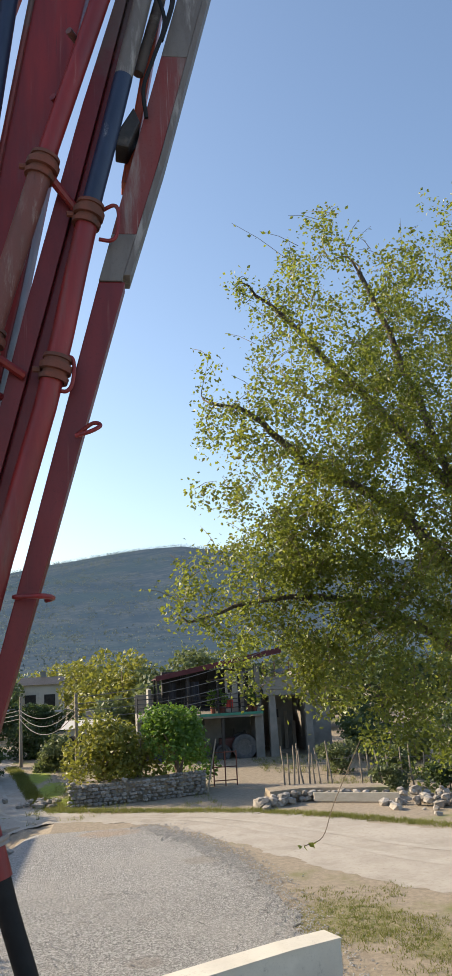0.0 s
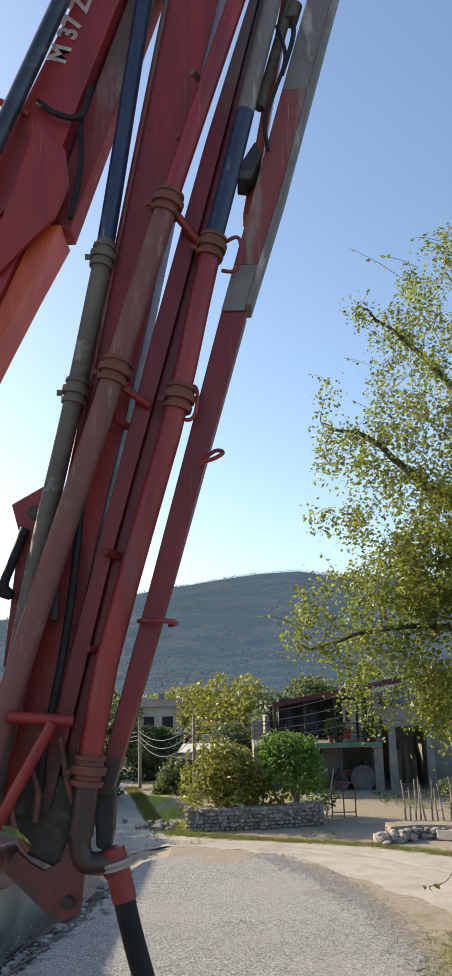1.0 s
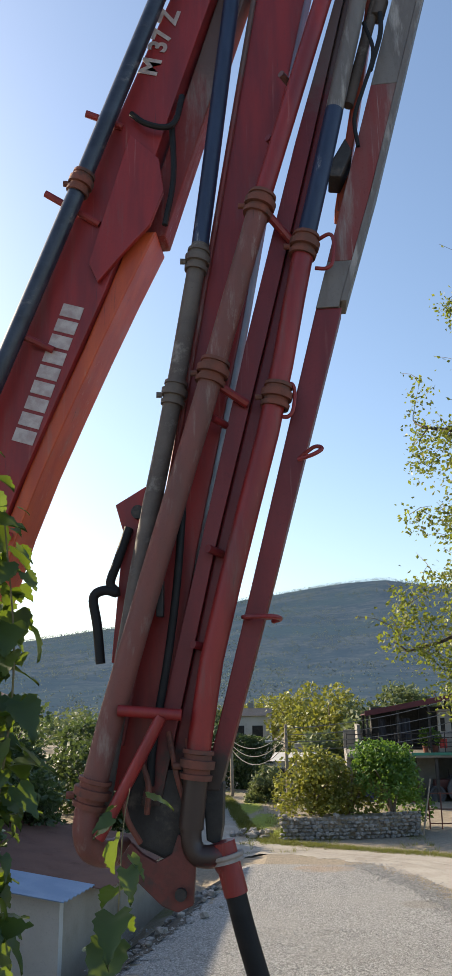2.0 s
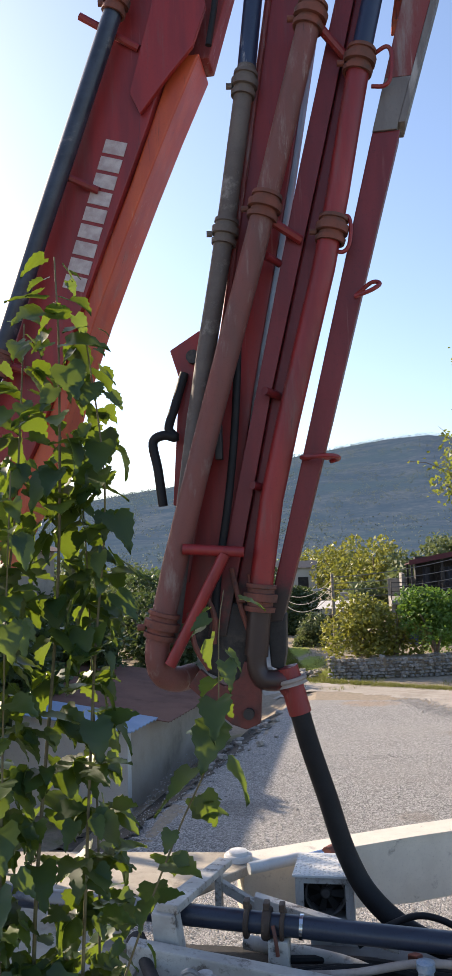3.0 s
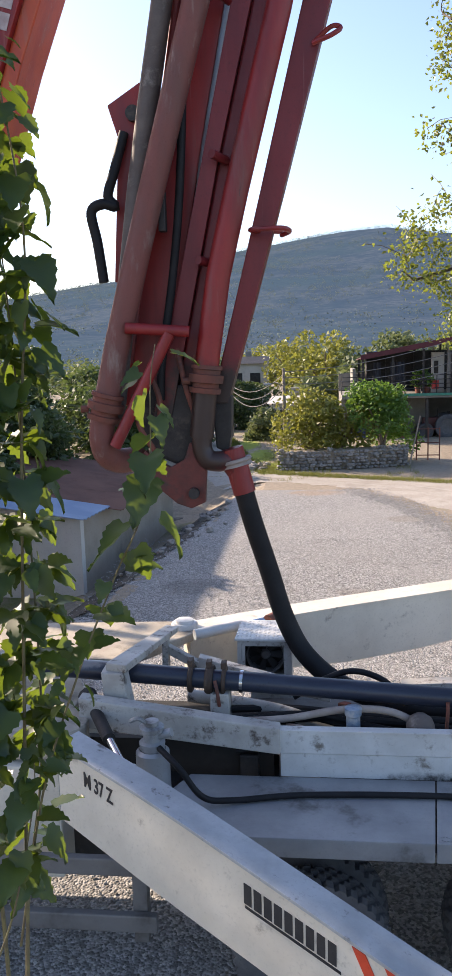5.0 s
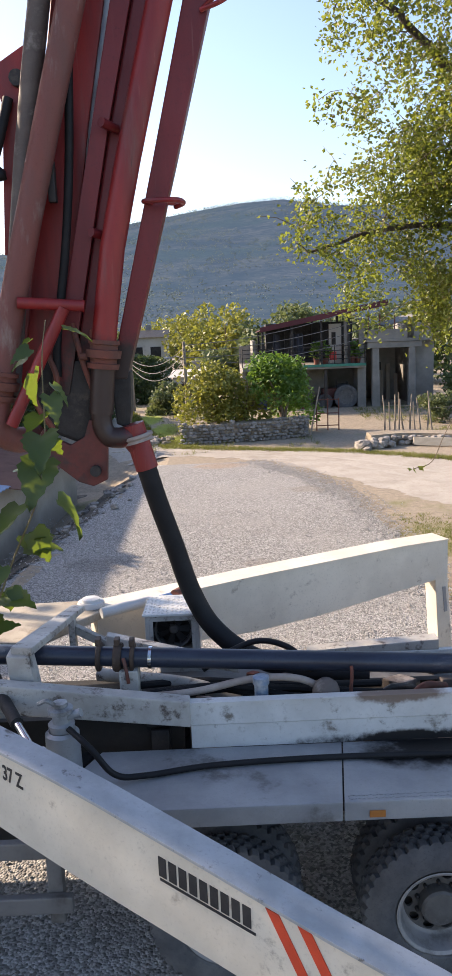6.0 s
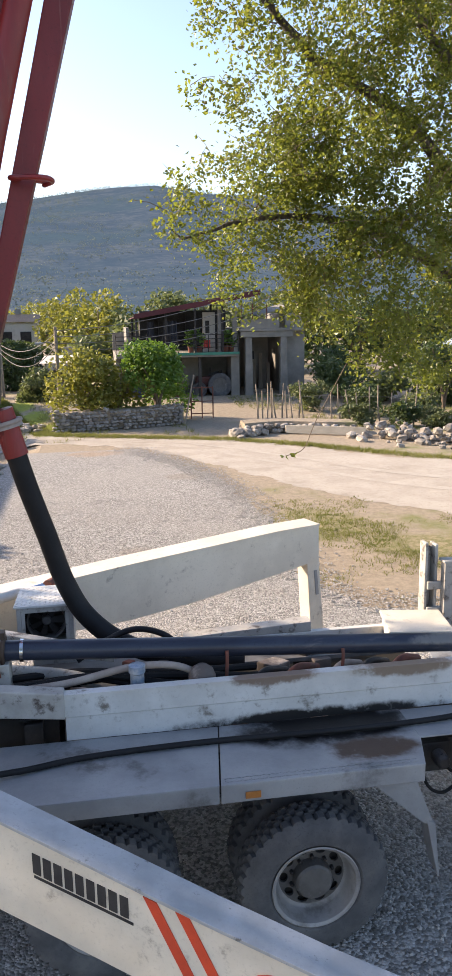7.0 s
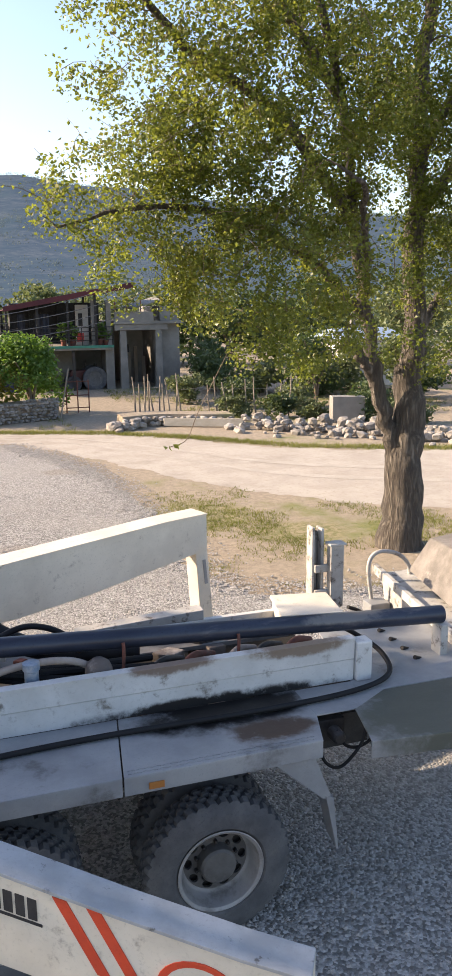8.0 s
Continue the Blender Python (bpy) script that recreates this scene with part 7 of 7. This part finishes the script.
def make_yard_clutter():
    rng = random.Random(61)
    for x, y, mat, lab in ((2.0, 40.2, PIPE_BLUE, "dented dark blue oil drum under the terrace"), (2.75, 40.6, RUST, "rusty brown oil drum under the terrace"), (3.9, 40.1, RUST, "rusty brown oil drum under the terrace")):
        t = thing("oil_drum", (x, y, 0.3), lab, "drum", "oil drums")
        part("drum", Geo().lathe((x, y, 0.3), (0, 0, 1), [(0, 0), (0, 0.28), (0.28, 0.28), (0.29, 0.295), (0.31, 0.295), (0.32, 0.28), (0.58, 0.28), (0.59, 0.295), (0.61, 0.295), (0.62, 0.28), (0.86, 0.28), (0.86, 0.26), (0.84, 0)], 20), mat, t)
    pile = thing("plank_pile", (7.9, 41.2, 0.3), "pile of grey planks in the porch", "planks")
    for k in range(9):
        x = 7.75 + 0.05 * (k % 3) + rng.uniform(-0.05, 0.05)
        z = 0.3 + 0.055 * (k // 3)
        part("plank", Geo().box(x, x + 1.0, 40.8 + 0.17 * (k % 3), 40.95 + 0.17 * (k % 3), z, z + 0.05), WOOD, pile)
    for x, h in ((7.95, 1.9), (8.3, 2.2), (8.7, 1.7)):
        single("leaning_board", Geo().solid([(x, 41.6, 0.3), (x + 0.18, 41.6, 0.3), (x + 0.18, 41.64, 0.3), (x, 41.64, 0.3)], [(x + 0.1, 42.1, h), (x + 0.28, 42.1, h), (x + 0.28, 42.14, h), (x + 0.1, 42.14, h)]), WOOD, "weathered board leaning at the porch wall", "board", (x, 41.6, 0.3), group="leaning boards")


make_yard_clutter()


# ---- stone walls ----
def stone_mesh(seed):
    rng = random.Random(seed)
    bm = bmesh.new()
    bmesh.ops.create_icosphere(bm, subdivisions=1, radius=0.5)
    for q in bm.verts:
        q.co = Vector((math.copysign(abs(q.co.x * 2) ** 0.7, q.co.x), math.copysign(abs(q.co.y * 2) ** 0.7, q.co.y), math.copysign(abs(q.co.z * 2) ** 0.7, q.co.z))) * 0.5 * rng.uniform(0.8, 1.12)
    me = bpy.data.meshes.new("stone")
    bm.to_mesh(me)
    bm.free()
    me.materials.append(STONE)
    return me


STONES = [stone_mesh(i) for i in range(8)]


def place_stone(parent, p, size, rng, flat=0.7):
    s = new("stone", STONES[rng.randrange(8)])
    s.parent = parent
    m = Euler((rng.uniform(-0.3, 0.3), rng.uniform(-0.3, 0.3), rng.uniform(0, 6.3))).to_matrix().to_4x4()
    m = m @ Matrix.Diagonal((size * rng.uniform(0.85, 1.3), size * rng.uniform(0.8, 1.1), size * flat * rng.uniform(0.8, 1.15), 1))
    m.translation = Vector(p) - parent.location
    s.matrix_local = m


def dry_wall(name, line, height, size, label, seed, depth=0.4):
    rng = random.Random(seed)
    pts = curve_points([(*p, 0) for p in line], 10)
    t = thing(name, pts[0], label, "wall")
    total = sum((b - a).length for a, b in zip(pts, pts[1:]))
    rows_ = max(2, int(height / (size * 0.68)))
    for r in range(rows_):
        s = rng.uniform(0, size)
        while s < total:
            k = s
            i = 0
            while i < len(pts) - 2 and k > (pts[i + 1] - pts[i]).length:
                k -= (pts[i + 1] - pts[i]).length
                i += 1
            p = pts[i] + (pts[i + 1] - pts[i]).normalized() * k
            hh = height * (0.8 + 0.3 * noise.noise(Vector((p.x * 0.6, p.y * 0.6, 0))))
            z = size * 0.32 + r * size * 0.66
            if z < hh:
                sz = size * rng.uniform(0.75, 1.25)
                place_stone(t, (p.x + rng.gauss(0, 0.03), p.y + r * 0.04 + rng.gauss(0, 0.05), ground_height(p.x, p.y) + z), sz, rng)
            s += size * rng.uniform(0.8, 1.15)
    # earth behind the stones
    g = Geo()
    v, f = [], []
    for p in pts:
        v += [(p.x, p.y + 0.12, -0.05), (p.x, p.y + 0.22, height * 0.72), (p.x, p.y + depth + 0.7, height * 0.74), (p.x, p.y + depth + 1.2, -0.05)]
    for i in range(len(pts) - 1):
        o = 4 * i
        f += [(o + k, o + k + 1, o + 4 + k + 1, o + 4 + k) for k in range(3)]
    f += [(0, 1, 2, 3), tuple(4 * (len(pts) - 1) + k for k in (3, 2, 1, 0))]
    part("earth_fill", g.add(v, f), GROUND, t, "brown earth behind the stones")
    return t


dry_wall("stone_wall", [(-1.7, 31.1), (0.4, 31.3), (1.8, 31.6), (3.3, 32.1)], 0.95, 0.18, "dry-stone retaining wall of pale limestone", 31)
dry_wall("stone_wall", [(5.1, 28.6), (6.4, 28.9), (8.0, 28.2), (9.0, 27.8)], 0.55, 0.27, "low dry-stone wall of pale limestone beside the road", 32)


def stone_heap(line, count, label, seed, spread=0.5, high=0.6, size=(0.2, 0.6)):
    rng = random.Random(seed)
    pts = curve_points([(*p, 0) for p in line], 12)
    t = thing("stone_heap", pts[0], label, "stones")
    for k in range(count):
        p = pts[rng.randrange(len(pts))]
        s = rng.uniform(*size)
        x, y = p.x + rng.gauss(0, spread), p.y + rng.gauss(0, spread)
        off = abs(y - p.y) / (2 * spread)
        place_stone(t, (x, y, ground_height(x, y) + max(0.2 * s, rng.uniform(0, high) * (1 - min(off, 1)))), s, rng, 0.75)


stone_heap([(9.2, 27.4), (11.0, 25.6), (12.6, 24.4), (14.5, 22.5), (17, 20.5)], 300, "heap of pale limestone boulders along the road", 33, 0.55, 0.5, (0.12, 0.42))
stone_heap([(4.9, 28.4), (5.5, 28.6)], 24, "few grey boulders at the wall's end", 34, 0.22, 0.3, (0.25, 0.5))
stone_heap([(-4.3, 17), (-3.6, 21), (-3.3, 25)], 60, "grey rubble along the bank", 35, 0.35, 0.1, (0.1, 0.28))
stone_heap([(-3.2, 32), (-2.2, 31.6)], 40, "small stones at the roadside", 36, 0.3, 0.3, (0.12, 0.3))

g = Geo().solid([(6.55, 28.55, 0.03), (9.1, 27.3, 0.03), (9.1, 27.36, 0.03), (6.55, 28.61, 0.03)], [(6.55, 28.63, 0.31), (9.1, 27.38, 0.31), (9.1, 27.44, 0.31), (6.55, 28.69, 0.31)])
single("wooden_board", g, PALE_WOOD, "long pale board leaning against the stones", "board", (6.55, 28.6, 0), bevel=0.008)

# stakes of the yard fence
rng = random.Random(9)
stake_line = [(6.35, 32.5), (7.0, 31.9), (7.75, 31.3), (8.6, 31.0), (9.6, 30.6), (10.6, 30.0), (11.6, 29.2)]
fence = thing("stake_fence", (7.5, 31.5, 0.1), "fence of rough wooden stakes", "fence")
for i in range(19):
    s = i / 18 * (len(stake_line) - 1) if i > 9 else i / 9 * 2.2
    k = min(int(s), len(stake_line) - 2)
    x = stake_line[k][0] + (stake_line[k + 1][0] - stake_line[k][0]) * (s - k)
    y = stake_line[k][1] + (stake_line[k + 1][1] - stake_line[k][1]) * (s - k)
    hgt = rng.uniform(1.2, 1.75)
    lean = rng.uniform(-0.22, 0.16)
    part("stake", Geo().tube([(x, y, -0.05), (x + lean * 0.5 + rng.gauss(0, 0.02), y, hgt * 0.5), (x + lean, y + rng.gauss(0, 0.05), hgt)], [0.035, 0.03, 0.022], 6), WOOD, fence)
for z in (0.5, 1.05):
    part("fence_wire", Geo().tube([(x, y, z + 0.05 * math.sin(x * 3)) for x, y in stake_line], 0.006, 4), WIRE, fence)

# gate beside the bush
gate = thing("yard_gate", (4.1, 33.4, 0.1), "rusty tube gate standing open", "gate")
for x in (3.75, 4.2, 4.65):
    part("gate_bar", Geo().tube([(x, 33.4, 0.05), (x, 33.4, 1.35)], 0.025, 6), RUST, gate)
for z in (0.25, 0.75, 1.3):
    part("gate_bar", Geo().tube([(3.75, 33.4, z), (4.65, 33.4, z)], 0.022, 6), RUST, gate)
single("leaning_pole", Geo().tube([(3.3, 31.9, 0.0), (3.75, 32.4, 1.9)], 0.03, 6), WOOD, "thin wooden pole leaning at the wall", "pole", (3.3, 31.9, 0))

# ---- power poles and cables ----
def power_pole(x, y, h):
    t = thing("power_pole", (x, y, ground_height(x, y)), "slim weathered power pole with cables", "pole", "power poles")
    z = ground_height(x, y)
    part("post", Geo().tube([(x, y, z - 0.1), (x - 0.04, y, z + h)], [0.09, 0.06], 10), WOOD, t, smooth=True)
    part("lamp_arm", Geo().tube(curve_points([(x - 0.03, y, z + h - 0.75), (x - 0.35, y - 0.05, z + h - 0.6), (x - 0.6, y - 0.1, z + h - 0.62)], 4), 0.02, 6), WIRE, t)
    part("lamp_head", Geo().box(x - 0.85, x - 0.55, y - 0.17, y - 0.03, z + h - 0.68, z + h - 0.6), STEEL, t, bevel=0.02)
    for k in range(4):
        part("insulator", Geo().lathe((x - 0.03, y - 0.1, z + h - 0.1 - 0.25 * k), (0, -1, 0), [(0, 0), (0, 0.04), (0.05, 0.05), (0.06, 0.0)], 8), WIRE, t)


power_pole(-1.5, 34.0, 3.78)
power_pole(-4.55, 42.3, 3.3)


def cable(a, b, sag, name="power_cable"):
    pts = []
    for i in range(17):
        s = i / 16
        p = Vector(a).lerp(Vector(b), s)
        p.z -= sag * 4 * s * (1 - s)
        pts.append(p)
    single(name, Geo().tube(pts, 0.016, 5), WIRE, "sagging grey power cable", "cable", a, group="power cables")


for k, (ex, ez) in enumerate([(7.3, 5.25), (8.4, 4.95), (8.5, 4.55), (8.6, 4.2)]):
    cable((-1.53, 33.9, 3.68 - 0.25 * k), (ex, 39.6, ez), 0.35 + 0.05 * k)
for k in range(3):
    cable((-1.53, 33.9, 3.6 - 0.25 * k), (-4.6, 42.2, 2.95 - 0.2 * k), 0.55 + 0.12 * k)
    cable((-4.6, 42.2, 2.95 - 0.2 * k), (-12, 56, 3.4 - 0.2 * k), 0.6)


# ---- shed and far houses ----
def make_shed():
    t = thing("tin_roofed_shed", (-5.2, 19, -0.9), "low whitewashed shed with brown and blue tin roof", "shed")
    a0, a1 = Vector((-5.4, 17.4, 0)), Vector((-4.7, 25.0, 0))
    d = (a1 - a0).normalized()
    n = Vector((-d.y, d.x, 0))

    def q(s, w, z):
        p = a0 + d * s + n * w
        return (p.x, p.y, z)

    L = (a1 - a0).length
    part("wall", Geo().solid([q(0, 0, -1), q(0, 4.2, -1), q(0.2, 4.2, -1), q(0.2, 0, -1)], [q(0, 0, 0.92), q(0, 4.2, 1.45), q(0.2, 4.2, 1.45), q(0.2, 0, 0.92)]), PLASTER, t, "whitewashed end wall")
    part("wall", Geo().solid([q(0.2, 0, -1), q(L, 0, -1), q(L, 0.2, -1), q(0.2, 0.2, -1)], [q(0.2, 0, 0.9), q(L, 0, 0.8), q(L, 0.2, 0.83), q(0.2, 0.2, 0.93)]), TAN_PLASTER, t, "tan plastered side wall")
    part("wall", Geo().solid([q(L - 0.2, 0.2, -1), q(L, 0.2, -1), q(L, 4.2, -1), q(L - 0.2, 4.2, -1)], [q(L - 0.2, 0.2, 0.8), q(L, 0.2, 0.8), q(L, 4.2, 1.3), q(L - 0.2, 4.2, 1.3)]), CONCRETE, t)

    def roof(s0, s1, w0, w1, mat, label, lift=0.0):
        def z_(s, w):
            return 0.97 - 0.012 * s + 0.13 * w + lift
        g = Geo().ribbed(q(s0, w0, z_(s0, w0)), q(s1, w0, z_(s1, w0)), q(s1, w1, z_(s1, w1)), q(s0, w1, z_(s0, w1)), int((s1 - s0) / 0.055), 0.018, 0.02)
        part("roof", g, mat, t, label)

    roof(1.3, L + 0.2, -0.5, 4.6, TIN_BROWN, "rusty brown corrugated roof")
    roof(-0.3, 1.4, -0.2, 3.2, TIN_BLUE, "pale blue corrugated roof sheet", 0.03)


make_shed()


def far_house(x, y, z, w, d, h, label, roof_mat, pitch=0.5):
    t = thing("house", (x, y, z), label, "house")
    part("wall", Geo().box(x - w / 2, x + w / 2, y - d / 2, y + d / 2, z - 0.5, z + h), PLASTER, t)
    for k in (-0.25, 0.22):
        wnd = part("window", Geo().box(x + w * k - 0.4, x + w * k + 0.4, y - d / 2 - 0.04, y - d / 2 - 0.005, z + h * 0.45, z + h * 0.8), DARK, t, "dark window")
        part("sill", Geo().box(x + w * k - 0.46, x + w * k + 0.46, y - d / 2 - 0.09, y - d / 2 - 0.005, z + h * 0.42, z + h * 0.45), CONCRETE, wnd)
    g = Geo().solid([(x - w / 2 - 0.3, y - d / 2 - 0.3, z + h + 0.004), (x + w / 2 + 0.3, y - d / 2 - 0.3, z + h + 0.004), (x + w / 2 + 0.3, y + d / 2 + 0.3, z + h + 0.004), (x - w / 2 - 0.3, y + d / 2 + 0.3, z + h + 0.004)],
                    [(x - w / 2 - 0.1, y - 0.1, z + h + pitch), (x + w / 2 + 0.1, y - 0.1, z + h + pitch), (x + w / 2 + 0.1, y + 0.1, z + h + pitch), (x - w / 2 - 0.1, y + 0.1, z + h + pitch)])
    part("roof", g, roof_mat, t)
    part("chimney", Geo().box(x - 0.2, x + 0.2, y + 0.2, y + 0.6, z + h, z + h + pitch + 0.4), CONCRETE, t)


far_house(-5.5, 66, 0.2, 3.0, 4, 3.6, "small white house with a dark roof", DARK, 0.55)
far_house(-1.3, 43.5, 0.2, 2.2, 3, 1.75, "low outbuilding with a pale grey roof", PLASTER, 0.3)
far_house(19.6, 39, 0.2, 3.0, 4, 2.3, "pale village house with a light tin roof", TIN_BLUE, 0.5)
far_house(29, 36, 0.2, 6, 5, 2.8, "pale village house with a dark roof", MAROON_ROOF, 0.7)
for i, (x, y, h, w) in enumerate([(14.5, 33, 3.2, 3.2), (17.5, 31, 3.4, 3.4), (24, 30, 3.6, 3.6)]):
    small_tree(x, y, 0.2, h, w, (LEAF_DARK, LEAF_OLIVE, LEAF_YELLOW)[i], "leafy garden tree beside the houses", "tree", 3000, 0.2, 120 + i, "garden trees")
g = Geo().hexa([(12.5, 27.2), (13.6, 26.8), (13.7, 27.3), (12.6, 27.7)], 0, 0.95)
single("garden_wall", g, CONCRETE, "short grey block garden wall", "wall", (13, 27, 0), bevel=0.02)


# ---- grass and loose stones ----
def scatter_grass():
    rng = random.Random(4)
    v, f = [], []

    def tuft(x, y, h, n):
        z = ground_height(x, y)
        for k in range(n):
            a = rng.uniform(0, 6.28)
            px, py = x + rng.gauss(0, 0.06), y + rng.gauss(0, 0.06)
            w = 0.008
            o = len(v)
            hx, hy, hh = rng.gauss(0, 0.5) * h, rng.gauss(0, 0.5) * h, h * rng.uniform(0.5, 1.2)
            v.extend([(px - w * math.cos(a), py - w * math.sin(a), z - 0.01), (px + w * math.cos(a), py + w * math.sin(a), z - 0.01), (px + hx, py + hy, z + hh)])
            f.append((o, o + 1, o + 2))

    for k in range(5200):
        x, y = rng.uniform(3.2, 9), rng.uniform(11.6, 18.5)
        if y > 24.5 - 1.05 * x or noise.noise(Vector((x * 0.55, y * 0.55, 0))) < rng.uniform(-0.1, 0.45):
            continue
        tuft(x, y, 0.05, 7)
    for k in range(2600):
        s = rng.random()
        i = rng.randrange(len(ROAD_FAR) - 5) + 1
        a, b = Vector((*ROAD_FAR[i], 0)), Vector((*ROAD_FAR[i + 1], 0))
        p = a.lerp(b, s)
        tuft(p.x + rng.uniform(-0.1, 0.5), p.y + rng.uniform(0.0, 0.6), 0.10, 7)
    for k in range(1500):
        s = rng.random()
        p = Vector((-2.9, 31.6, 0)).lerp(Vector((-5.2, 42, 0)), s)
        tuft(p.x + rng.uniform(0, 0.5), p.y + rng.uniform(-0.3, 0.3), 0.12, 8)
    for k in range(5000):
        x, y = rng.uniform(-3, 20), rng.uniform(28.5, 44)
        if y < 30.5 - 0.5 * (x - 4) and x > 4 or noise.noise(Vector((x * 0.4, y * 0.4, 5))) < rng.uniform(-0.2, 0.3) or 3.4 < x < 6.2 or (2 < x < 10.5 and y > 39):
            continue
        tuft(x, y, 0.16, 8)
    big("grass", v, f, GRASS, "short green and dry grass along the road", "grass", "stuff")


def scatter_gravel():
    rng = random.Random(6)
    v, f = [], []
    edge = [LOT_RIGHT[i] for i in range(2, len(LOT_RIGHT))]
    for k in range(20000):
        y = 3.5 + 16 * rng.random() ** 1.3
        x = rng.uniform(-4.6, 7.0 if y < 10.5 else 3.2)
        if k % 4 == 0:      # chips strewn past the rim
            i = rng.randrange(len(edge) - 1)
            t = rng.random()
            x = edge[i][0] + (edge[i + 1][0] - edge[i][0]) * t + rng.gauss(0, 0.28)
            y = edge[i][1] + (edge[i + 1][1] - edge[i][1]) * t + rng.gauss(0, 0.28)
        s = rng.uniform(0.008, 0.02) * (1.4 if k % 4 == 0 else 1)
        o = len(v)
        c = Vector((x, y, 0.014 + s * 0.4))
        for d in ((1, 0, 0), (0, 1, 0), (-1, 0, 0), (0, -1, 0), (0, 0, 0.7), (0, 0, -0.7)):
            v.append(tuple(c + Vector(d) * s * rng.uniform(0.7, 1.3)))
        f += [(o, o + 1, o + 4), (o + 1, o + 2, o + 4), (o + 2, o + 3, o + 4), (o + 3, o, o + 4), (o + 1, o, o + 5), (o + 2, o + 1, o + 5), (o + 3, o + 2, o + 5), (o, o + 3, o + 5)]
    big("loose_gravel", v, f, surf("loose_stone_chips", (0.42, 0.40, 0.37), (0.26, 0.25, 0.24), 6, 0.9, 0.2), "loose grey stone chips on the yard", "gravel", "stuff")


scatter_grass()
scatter_gravel()
